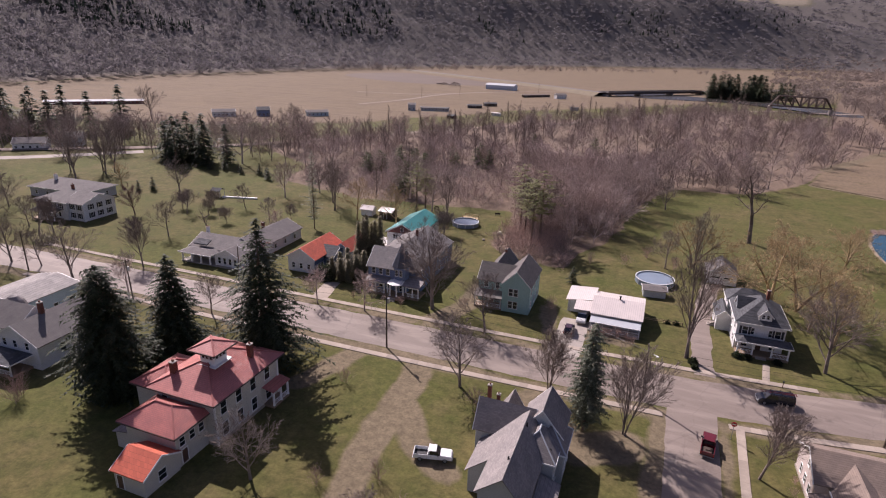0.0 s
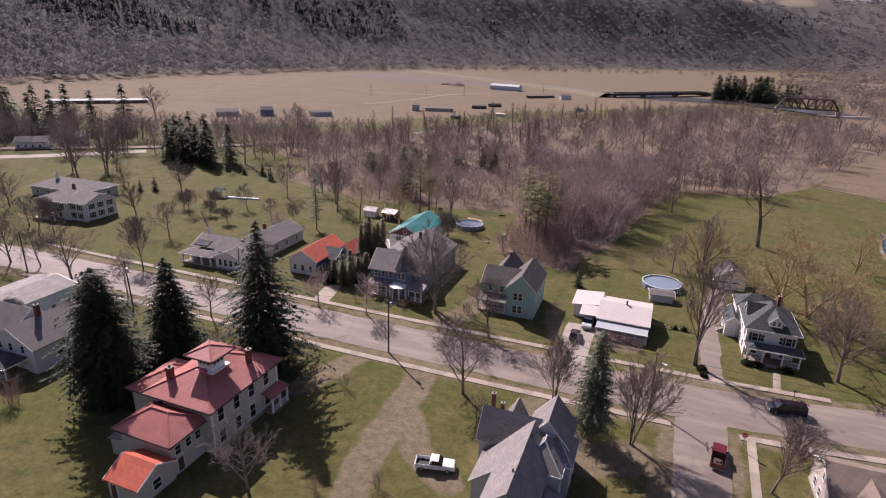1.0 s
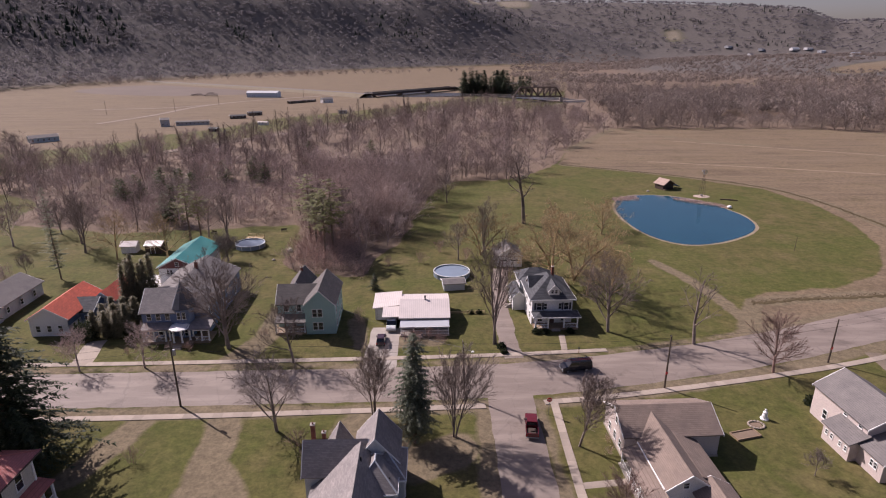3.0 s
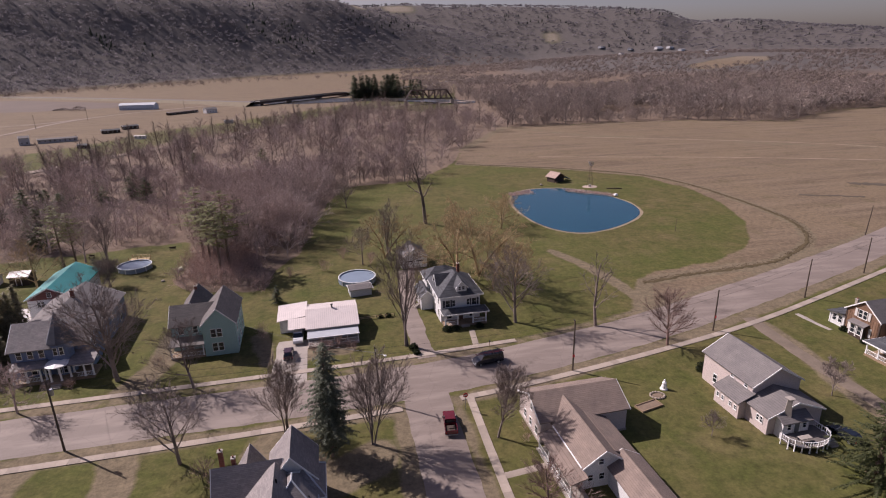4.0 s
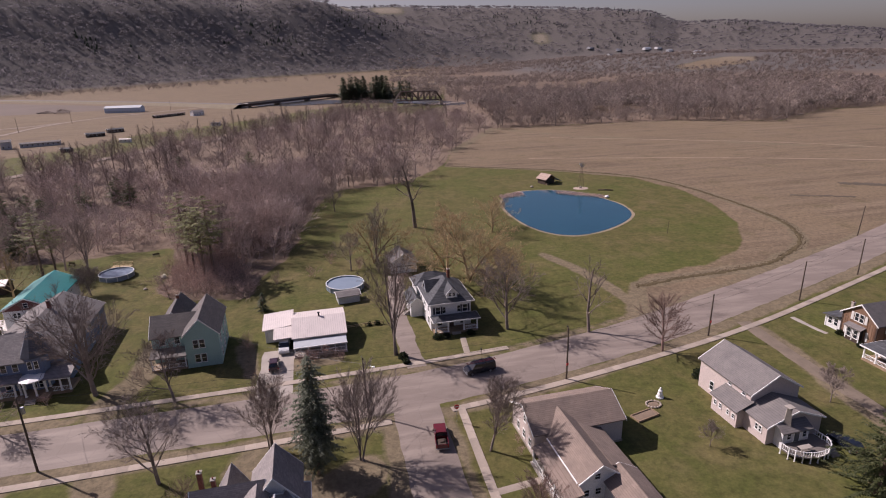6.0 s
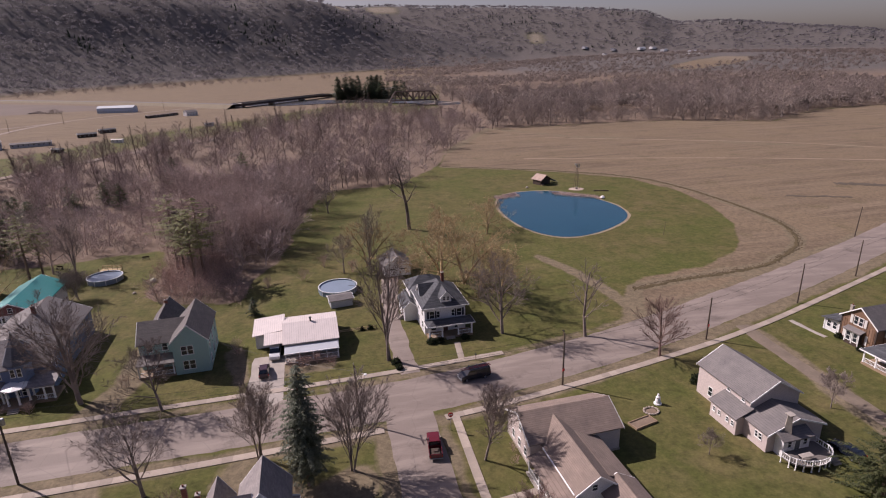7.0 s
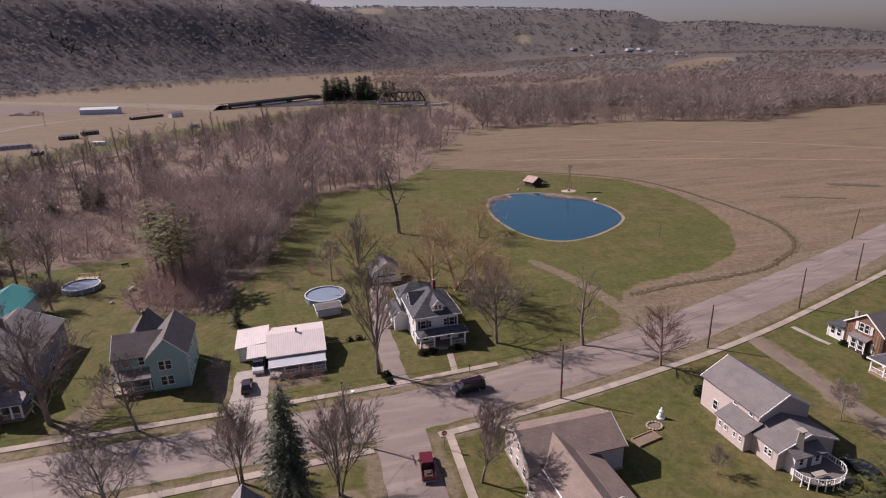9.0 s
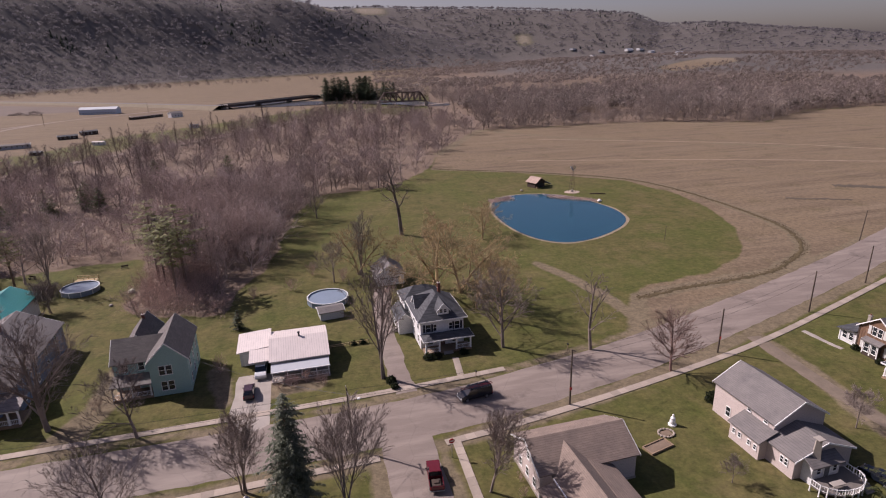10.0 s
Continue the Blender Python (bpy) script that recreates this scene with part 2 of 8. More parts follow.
CONIFER_BARK = bark("conifer_bark", (0.15, 0.108, 0.082), (0.20, 0.145, 0.11))
BRUSH = bark("brush_twigs", (0.24, 0.165, 0.14), (0.52, 0.365, 0.31))

WOOD_TWIGS = bark("woodland_twigs", (0.19, 0.15, 0.13), (0.4, 0.3, 0.27), ((0.17, 0.125, 0.11), (0.60, 0.48, 0.43)))
RIVER_TWIGS = bark("river_twigs", (0.17, 0.14, 0.125), (0.3, 0.24, 0.2), ((0.15, 0.12, 0.105), (0.40, 0.325, 0.275)))
ROUND_TWIGS = bark("red_brown_twigs", (0.13, 0.09, 0.075), (0.30, 0.195, 0.165))

# ---- mesh helpers ----
def mesh_of(name, verts, faces, materials, smooth=False, which=None):
    me = bpy.data.meshes.new(name)
    me.from_pydata([tuple(v) for v in verts], [], faces)
    for m in materials:
        me.materials.append(m)
    if which is not None:
        me.polygons.foreach_set("material_index", which)
    if smooth:
        me.polygons.foreach_set("use_smooth", [True] * len(me.polygons))
    me.update()
    return me


def part(name, bm, material, parent=None, label="", m=None):
    """Links a bmesh, or a mesh, as one mesh object under a thing or a part."""
    if isinstance(bm, bmesh.types.BMesh):
        bmesh.ops.recalc_face_normals(bm, faces=bm.faces)
        me = bpy.data.meshes.new(name)
        bm.to_mesh(me)
        bm.free()
        if material:
            me.materials.append(material)
    else:
        me = bm
    ob = new(name, me)
    ob.parent = parent
    if m is not None:
        ob.matrix_basis = m
    if label:
        ob["label"] = label
    return ob


def thing(name, x, y, z=0, rz=0, label="", category="", group="", kind=""):
    ob = new(name)
    ob.empty_display_size = 0.5
    ob.matrix_basis = pose(x, y, z, 0, 0, rz)
    return tagged(ob, label, category, group, kind)


def box(bm, x0, x1, y0, y1, z0, z1, bevel=0.0):
    v = [bm.verts.new(p) for p in ((x0, y0, z0), (x1, y0, z0), (x1, y1, z0), (x0, y1, z0), (x0, y0, z1), (x1, y0, z1), (x1, y1, z1), (x0, y1, z1))]
    f = [bm.faces.new([v[i] for i in q]) for q in ((3, 2, 1, 0), (4, 5, 6, 7), (0, 1, 5, 4), (1, 2, 6, 5), (2, 3, 7, 6), (3, 0, 4, 7))]
    if bevel:
        bmesh.ops.bevel(bm, geom=list({e for q in f for e in q.edges}), offset=bevel, segments=2, affect="EDGES")
    return bm


def boxes(*specs, bevel=0.0):
    bm = bmesh.new()
    for s in specs:
        box(bm, *s, bevel=bevel)
    return bm


def slab(bm, pts, thick):
    """A plate below the polygon pts."""
    top = [bm.verts.new(p) for p in pts]
    bot = [bm.verts.new((p[0], p[1], p[2] - thick)) for p in pts]
    bm.faces.new(top)
    bm.faces.new(bot[::-1])
    for i in range(len(pts)):
        j = (i + 1) % len(pts)
        bm.faces.new((top[i], bot[i], bot[j], top[j]))
    return bm


def tube(bm, pts, radii, n=8):
    """A tapered tube along pts."""
    rings = []
    for i, p in enumerate(pts):
        p = Vector(p)
        d = (Vector(pts[min(i + 1, len(pts) - 1)]) - Vector(pts[max(i - 1, 0)])).normalized()
        u = d.cross(Vector((1, 0, 0)) if abs(d.x) < 0.8 else Vector((0, 1, 0))).normalized()
        w = d.cross(u)
        rings.append([bm.verts.new(p + radii[i] * (math.cos(a) * u + math.sin(a) * w)) for a in (2 * math.pi * k / n for k in range(n))])
    for a, b in zip(rings, rings[1:]):
        for k in range(n):
            bm.faces.new((a[k], a[(k + 1) % n], b[(k + 1) % n], b[k]))
    bm.faces.new(rings[0][::-1])
    bm.faces.new(rings[-1])
    return bm


def lathe(bm, profile, n=16, at=(0, 0)):
    rings = [[bm.verts.new((at[0] + r * math.cos(2 * math.pi * k / n), at[1] + r * math.sin(2 * math.pi * k / n), z)) for k in range(n)] for r, z in profile]
    for a, b in zip(rings, rings[1:]):
        for k in range(n):
            bm.faces.new((a[k], a[(k + 1) % n], b[(k + 1) % n], b[k]))
    bm.faces.new(rings[0][::-1])
    bm.faces.new(rings[-1])
    return bm


# ---- land ----
def smooth_step(v):
    v = np.clip(v, 0, 1)
    return v * v * (3 - 2 * v)


def wobble(x, y, size, seed=0.0):
    """A cheap smooth noise over the plan, about -1 to 1."""
    a, b = x / size + seed, y / size - 1.7 * seed
    return (np.sin(a + 1.3 * np.sin(0.7 * b)) + np.sin(1.31 * b + 0.9 * np.sin(1.13 * a + 2)) + 0.6 * np.sin(2.3 * a - 1.9 * b + 1) + 0.4 * np.sin(4.1 * a + 3.7 * b)) / 3


def land(x, y):
    """Height of the land: a flat valley floor with wooded hills round it."""
    x, y = np.asarray(x, float), np.asarray(y, float)
    az, d = np.degrees(np.arctan2(-x, y)), np.hypot(x, y)
    foot = np.interp(az, [-180, -60, -20, -10, 0, 10, 24, 40, 58, 80, 180], [2600, 2600, 2450, 2250, 1900, 1600, 1230, 900, 690, 640, 640])
    rise = np.interp(az, [-180, -21, -16.3, -12, -6.3, -1.9, 3, 10, 24, 40, 58, 180], [0, 0, 105, 165, 208, 258, 275, 290, 330, 350, 330, 330])
    w = np.interp(az, [-20, 0, 10, 24, 58], [700, 750, 850, 1050, 1000])
    h = rise * smooth_step((d - foot) / w) * (1 + 0.07 * wobble(x, y, 130) + 0.04 * wobble(x, y, 47, 3))
    far = np.interp(az, [-180, -75, -50, -38, -33, -30.6, -22.9, -12, -5.8, 10, 180], [60, 70, 88, 168, 180, 245, 285, 305, 315, 310, 310])
    h2 = far * smooth_step((d - 2650) / 900) * (1 + 0.05 * wobble(x, y, 260, 5))
    bench = np.interp(az, [-60, -45, -35, -24, -15], [10, 28, 34, 22, 0]) * smooth_step((d - 1150) / 700)
    return np.maximum(np.maximum(h, h2), bench)


def inside(x, y, poly):
    x, y = np.asarray(x, float), np.asarray(y, float)
    hit = np.zeros(x.shape, bool)
    for (x0, y0), (x1, y1) in zip(poly, poly[1:] + poly[:1]):
        hit ^= ((y0 > y) != (y1 > y)) & (x < (x1 - x0) * (y - y0) / (y1 - y0 + 1e-9) + x0)
    return hit


def open_slope(x, y):
    """Where fields lie open on the wooded hills."""
    fields = ([(95, 2665), (150, 2690), (225, 2750), (270, 3400), (400, 3270), (530, 3262), (540, 3380), (330, 3500), (150, 2800)], [(1010, 2935), (1159, 2850), (1250, 2735), (1160, 2760), (1079, 2795), (1030, 2850)],
              [(1894, 2775), (2022, 2650), (2020, 2615), (1890, 2735)], [(2197, 2560), (2293, 2495), (2290, 2455), (2195, 2520)], [(2188, 2324), (2267, 2139), (2330, 2100), (2240, 2330)])
    hit = np.zeros(np.shape(x), bool)
    for f in fields:
        hit |= inside(x, y, f)
    return hit


WOODS = [(-10, 166), (-3, 220), (6, 249), (38, 256), (62, 292), (75, 330), (128, 425), (128, 520), (70, 610), (45, 628), (17, 604), (-56, 497), (-110, 433),
         (-133, 372), (-162, 318), (-205, 250), (-150, 215), (-142, 186), (-100, 176), (-79, 179), (-64, 181.5), (-54, 183.6), (-44.7, 186), (-40.5, 167), (-41.7, 149), (-37, 141), (-24, 139.5), (-18, 137.5), (-17, 150)]
FIELD = [(68, 107), (73.3, 121.3), (79.4, 125), (86.6, 126.7), (97.9, 129), (111, 135.5), (120.5, 143.4), (130.7, 158.3), (138.1, 178), (142, 207), (136, 233), (120, 250), (97, 269), (62, 288), (75, 330), (128, 425), (250, 425),
         (340, 383), (430, 440), (900, 470), (900, 400), (400, 246), (220, 160), (160, 134), (110, 112), (82, 103)]
FLAT_FIELDS = ([(381, 886), (468, 991), (560, 1040), (470, 880), (336, 761)], [(790, 1240), (1065, 1395), (1090, 1312), (1006, 1238), (922, 1186), (783, 1140)])
TOWN = [(1479, 2510, 44), (1532, 2505, 36), (1561, 2459, 50), (1296, 1970, 34), (1285, 1855, 44), (1340, 1890, 36), (1391, 1927, 40), (1701, 2265, 50), (1303, 2515, 30), (1264, 2637, 40), (1367, 2559, 34), (1620, 2330, 40)]
RAIL = [(-330, 150), (-238, 217), (-207, 246), (-160, 320), (-125, 382), (-76, 437), (-54, 471), (17, 590), (87, 665), (140, 664), (260, 740)]


def in_town(x, y):
    """Where the far buildings and the slope before them keep the trees away."""
    hit = np.zeros(np.shape(x), bool)
    for tx, ty, w in TOWN:
        hit |= (np.hypot(x - tx, y - ty) < w) | (np.hypot(x - tx * 0.97, y - ty * 0.97) < w) | (np.hypot(x - tx * 0.94, y - ty * 0.94) < w * 0.8)
    return hit


def rail_side(x, y):
    """Metres beyond the railway, seen from the village."""
    px, py = np.array(RAIL).T
    return (np.asarray(y, float) - np.interp(x, px, py)) * 0.7


AZ = np.radians(np.concatenate([np.arange(-180, -62, 6), np.arange(-62, 66, 0.36), np.arange(66, 180, 6)]))
RAD = np.concatenate([[6, 14, 24], np.arange(32, 300, 1.9), 300 * 1.022 ** np.arange(1, 127)])
RAD = RAD[RAD < 4700]
ga, gr = np.meshgrid(AZ, RAD)
gx, gy = -gr * np.sin(ga), gr * np.cos(ga)
gz = land(gx, gy)
na, nr = len(AZ), len(RAD)
g_verts = np.stack([gx, gy, gz], -1).reshape(-1, 3)
i0 = (np.arange(nr - 1)[:, None] * na + np.arange(na)[None]).ravel()
i1 = (np.arange(nr - 1)[:, None] * na + (np.arange(na)[None] + 1) % na).ravel()
g_faces = np.stack([i0, i0 + na, i1 + na, i1], -1).tolist()
g_faces.append(list(range(na)))
ground_me = bpy.data.meshes.new("ground")
ground_me.from_pydata(g_verts.tolist(), [], g_faces)
cover = np.zeros((len(g_verts), 4), np.float32)
vx, vy = g_verts[:, 0], g_verts[:, 1]
jx, jy = vx + 1.5 * wobble(vx, vy, 5), vy + 1.5 * wobble(vx, vy, 4, 2)
vd, side = np.hypot(vx, vy), rail_side(vx, vy)
wood = inside(jx, jy, WOODS) | ((vd > 330) & (np.degrees(np.arctan2(-vx, vy)) < -12) & (vy > 380) & ~inside(vx, vy, FIELD)) | (land(vx, vy) > 4)
glade = open_slope(vx, vy) | inside(jx, jy, FLAT_FIELDS[0]) | inside(jx, jy, FLAT_FIELDS[1])
wood &= ~glade
crop = glade | (inside(jx, jy, FIELD) & ~wood) | ((side > 95 + 25 * wobble(vx, vy, 90)) & (land(vx, vy) <= 4) & ~wood)
cover[:, 0], cover[:, 2] = crop, wood
grid = np.zeros((nr, na, 4), np.float32)
grid[:] = cover.reshape(nr, na, 4)
for _ in range(2):
    grid[1:-1] = 0.25 * grid[:-2] + 0.5 * grid[1:-1] + 0.25 * grid[2:]
    grid = 0.25 * np.roll(grid, 1, 1) + 0.5 * grid + 0.25 * np.roll(grid, -1, 1)
cover = np.ascontiguousarray(grid.reshape(-1, 4))
cover[:, 1] = np.clip(1 - cover[:, 0] - cover[:, 2], 0, 1)
cover[:, 3] = 1
STREET = [(-420, 66), (-300, 76), (-155, 83), (-100, 85.2), (-50, 86.6), (0, 87.6), (22, 89.2), (48, 94.6), (65, 99), (91, 108), (122, 119), (160, 134), (230, 165), (420, 246), (800, 380)]
DITCH = [(73, 120), (77.5, 120.4), (88, 122.6), (100.6, 122.7), (113.8, 124.8), (127, 131.6), (136.5, 139), (144.4, 151.5), (147.4, 168), (147.9, 180), (147.6, 209), (140.5, 235), (122, 252), (98, 270), (64, 289)]
EARTH = [([(-45, 80), (-46.5, 72), (-49, 64)], 2.2), ([(-33, 82), (-31.5, 72), (-31, 62), (-30, 52), (-27, 40), (-22, 30)], 2.6), ([(-30, 66), (-24, 58), (-18, 54)], 2.4),
         ([(60, 148), (64, 137), (66.5, 124), (67, 113), (67, 103)], 1.7), ([(8.4, -40), (8.3, 30), (8.5, 79)], 1.3), ([(18.4, -40), (17.9, 30), (17.9, 79)], 1.0),
         ([(84.5, 97), (84.3, 88), (83.2, 76), (81, 64), (78, 50), (74, 36)], 1.9), ([(-37, 96), (-33.5, 106), (-33, 118)], 2.8), ([(75, 330), (130, 428), (170, 362), (226, 322), (271, 283), (340, 245)], 3.0),
         ([(-12, 74), (-2, 66), (4, 70)], 3.5), ([(66, 108), (74, 121), (88, 122.6), (114, 125), (127, 131.6)], 2.2), ([(0, 103.5), (-6, 103)], 2.5), ([(-14, 101), (-16, 112)], 1.5), (DITCH[1:], 2.2), ([(x, y + 6.6) for x, y in STREET[2:12]], 1.0), ([(x, y - 7.4) for x, y in STREET[2:12]], 1.7)]


def near_line(x, y, pts):
    best = np.full(np.shape(x), 1e9)
    for (x0, y0), (x1, y1) in zip(pts, pts[1:]):
        f = np.clip(((x - x0) * (x1 - x0) + (y - y0) * (y1 - y0)) / ((x1 - x0) ** 2 + (y1 - y0) ** 2), 0, 1)
        best = np.minimum(best, np.hypot(x - x0 - f * (x1 - x0), y - y0 - f * (y1 - y0)))
    return best


for pts, half in EARTH:
    cover[:, 3] = np.minimum(cover[:, 3], 1 - np.clip(0.5 - (near_line(vx, vy, pts) - half) / 3.0, 0, 1))
ca = ground_me.color_attributes.new("cover", "FLOAT_COLOR", "POINT")
ca.data.foreach_set("color", cover.ravel())
ground_me.polygons.foreach_set("use_smooth", [True] * len(ground_me.polygons))


def ground_material():
    m = bpy.data.materials.new("land_cover")
    t, n, l, b = nodes_of(m)
    v = coords(t)
    at = n.new("ShaderNodeVertexColor")
    at.layer_name = "cover"
    sep = n.new("ShaderNodeSeparateColor")
    l.new(at.outputs[0], sep.inputs[0])
    fine, mid, big, patch = noise_of(t, v, 2.2, 5, 0.7), noise_of(t, v, 0.22, 5), noise_of(t, v, 0.035, 4), noise_of(t, v, 0.09, 6, 0.65)
    lawn = mix_of(t, ramp_of(t, mid, [(0.3, (0, 0, 0)), (0.7, (1, 1, 1))]), (0.066, 0.070, 0.021), (0.124, 0.105, 0.042))
    lawn = mix_of(t, ramp_of(t, patch, [(0.53, (0, 0, 0)), (0.78, (1, 1, 1))]), lawn, (0.165, 0.126, 0.066))
    lawn = mix_of(t, ramp_of(t, big, [(0.42, (0, 0, 0)), (0.62, (1, 1, 1))]), lawn, mix_of(t, 0.55, lawn, (0.072, 0.088, 0.020)))
    streak = noise_of(t, coords(t, "Object", (0.012, 0.16, 1)), 1.0, 6, 0.65)
    rows_ = noise_of(t, coords(t, "Object", (0.05, 0.9, 1)), 1.0, 3, 0.6)
    crop_c = mix_of(t, ramp_of(t, streak, [(0.35, (0, 0, 0)), (0.62, (1, 1, 1))]), (0.122, 0.092, 0.063), (0.218, 0.168, 0.116))
    crop_c = mix_of(t, math_of(t, "MULTIPLY", rows_, 0.5), crop_c, (0.125, 0.092, 0.058))
    crop_c = mix_of(t, ramp_of(t, big, [(0.4, (0, 0, 0)), (0.66, (1, 1, 1))]), crop_c, (0.18, 0.136, 0.088))
    crop_c = mix_of(t, ramp_of(t, patch, [(0.55, (0, 0, 0)), (0.75, (1, 1, 1))]), crop_c, (0.12, 0.098, 0.055))
    litter = mix_of(t, patch, (0.105, 0.080, 0.060), (0.23, 0.170, 0.128))
    pos = n.new("ShaderNodeSeparateXYZ")
    l.new(v, pos.inputs[0])
    # hill litter grayer and darker: shade between the crowns put into its colour
    litter = mix_of(t, math_of(t, "MULTIPLY", math_of(t, "SUBTRACT", pos.outputs[2], 2.0), 0.15, True), litter, mix_of(t, patch, (0.092, 0.083, 0.078), (0.145, 0.13, 0.12)))
    crop_c = mix_of(t, math_of(t, "MULTIPLY", math_of(t, "SUBTRACT", pos.outputs[2], 20.0), 0.05, True), crop_c, (0.235, 0.20, 0.155))
    jit = math_of(t, "MULTIPLY_ADD", mid, 0.7)
    jit.node.inputs[2].default_value = -0.35

    def edge(ch):
        s = math_of(t, "ADD", sep.outputs[ch], jit)
        return math_of(t, "MULTIPLY", math_of(t, "SUBTRACT", s, 0.4), 5.0, True)

    c = mix_of(t, edge(0), lawn, crop_c)
    c = mix_of(t, edge(2), c, litter)
    dust = mix_of(t, patch, (0.122, 0.100, 0.062), (0.205, 0.165, 0.112))
    bare = math_of(t, "ADD", math_of(t, "SUBTRACT", 1.0, at.outputs["Alpha"]), math_of(t, "MULTIPLY", math_of(t, "SUBTRACT", patch, 0.5), 1.3))
    c = mix_of(t, math_of(t, "MULTIPLY", math_of(t, "SUBTRACT", bare, 0.36), 4.0, True), c, dust)
    blot = noise_of(t, v, 0.75, 5, 0.7)
    c = mix_of(t, 1.0, c, ramp_of(t, blot, [(0.30, (0.66, 0.66, 0.66)), (0.68, (1.22, 1.20, 1.16))]), "MULTIPLY")
    f = n.new("ShaderNodeValToRGB")
    f.color_ramp.elements[0].color, f.color_ramp.elements[1].color = (0.74, 0.74, 0.74, 1), (1.24, 1.24, 1.24, 1)
    f.color_ramp.elements[0].position, f.color_ramp.elements[1].position = 0.25, 0.75
    l.new(fine, f.inputs[0])
    l.new(mix_of(t, 1.0, c, f.outputs[0], "MULTIPLY"), b.inputs["Base Color"])
    b.inputs["Roughness"].default_value = 0.95
    b.inputs["Specular IOR Level"].default_value = 0.15
    bump_of(t, fine, b, 0.5, 0.15)
    return m


ground_me.materials.append(ground_material())
ground = tagged(new("ground", ground_me), "valley floor of spring lawn, stubble field and wooded hills", "ground", kind="structure")


def bend(pts, step=2.0):
    """Evenly spaced points along a rounded line through pts, with the way to the left of it."""
    p = np.array(pts, float)
    for _ in range(3):
        q = np.empty((2 * len(p) - 2, 2))
        q[0::2], q[1::2] = 0.75 * p[:-1] + 0.25 * p[1:], 0.25 * p[:-1] + 0.75 * p[1:]
        p = np.vstack([p[:1], q, p[-1:]])
    s = np.r_[0, np.cumsum(np.hypot(*np.diff(p, axis=0).T))]
    at = np.linspace(0, s[-1], max(2, int(s[-1] / step) + 1))
    c = np.stack([np.interp(at, s, p[:, 0]), np.interp(at, s, p[:, 1])], -1)
    d = np.gradient(c, axis=0)
    d /= np.hypot(*d.T)[:, None] + 1e-9
    return c, np.stack([-d[:, 1], d[:, 0]], -1)


def strip(name, pts, left, right, z, material, label, category, ragged=0.0, crown=0.0, step=2.0, kind="structure"):
    """A band of paving or earth along pts, from left to right metres off its line."""
    c, nrm = bend(pts, step)
    rng = np.random.RandomState(len(pts) * 7 + int(abs(pts[0][0])))
    cols = 5
    verts, faces = [], []
    for k in range(len(c)):
        a, b = left + ragged * rng.uniform(-1, 1), -right + ragged * rng.uniform(-1, 1)
        for j in range(cols):
            f = j / (cols - 1)
            p = c[k] + nrm[k] * (a + (b - a) * f)
            verts.append((p[0], p[1], z + crown * math.sin(math.pi * f) - (0.06 if j in (0, cols - 1) else 0)))
    for k in range(len(c) - 1):
        for j in range(cols - 1):
            i = k * cols + j
            faces.append((i, i + 1, i + cols + 1, i + cols))
    return tagged(new(name, mesh_of(name, verts, faces, [material], True)), label, category, kind=kind)


def asphalt_material():
    m = bpy.data.materials.new("worn_asphalt")
    t, n, l, b = nodes_of(m)
    v = coords(t)
    c = mix_of(t, noise_of(t, v, 6, 4), (0.16, 0.128, 0.107), (0.225, 0.183, 0.154))
    c = mix_of(t, ramp_of(t, noise_of(t, coords(t, "Object", (0.15, 0.9, 1)), 0.5, 5), [(0.45, (0, 0, 0)), (0.65, (1, 1, 1))]), c, (0.25, 0.206, 0.173))
    c = mix_of(t, ramp_of(t, noise_of(t, v, 0.12, 6, 0.7), [(0.55, (0, 0, 0)), (0.68, (1, 1, 1))]), c, (0.128, 0.103, 0.087))
    vo = n.new("ShaderNodeTexVoronoi")
    vo.feature = "DISTANCE_TO_EDGE"
    vo.inputs["Scale"].default_value = 0.13
    wv = mix_of(t, 0.25, v, noise_of(t, v, 0.8, 4).node.outputs["Color"], "ADD")
    l.new(wv, vo.inputs["Vector"])
    crack = math_of(t, "LESS_THAN", vo.outputs["Distance"], 0.006)
    c = mix_of(t, math_of(t, "MULTIPLY", crack, 0.2), c, (0.07, 0.06, 0.055))
    l.new(c, b.inputs["Base Color"])
    b.inputs["Roughness"].default_value = 0.75
    b.inputs["Specular IOR Level"].default_value = 0.35
    bump_of(t, noise_of(t, v, 25, 3), b, 0.3)
    return m


ASPHALT = asphalt_material()
GRAVEL = plain("gravel", (0.26, 0.205, 0.165), 0.95, 0.3, 3, 0.25)
DIRT = plain("bare_earth", (0.20, 0.145, 0.10), 0.95, 0.35, 2.5, 0.3)
VERGE = plain("worn_verge", (0.185, 0.15, 0.095), 0.95, 0.35, 2.0, 0.25)
strip("road", STREET, 5.4, 5.4, 0.07, ASPHALT, "sun-bleached worn asphalt village street", "road", 0.15, 0.12)
strip("road", [(14.2, -60), (13.4, 30), (13.3, 60), (13.3, 84)], 3.75, 3.75, 0.09, ASPHALT, "narrow asphalt side street meeting the main street", "road", 0.12, 0.06)
strip("railway_bed", RAIL, 3.2, 3.2, 0.5, GRAVEL, "pale gravel track bed beyond the woods", "track", 0.5, 0.4, 6)


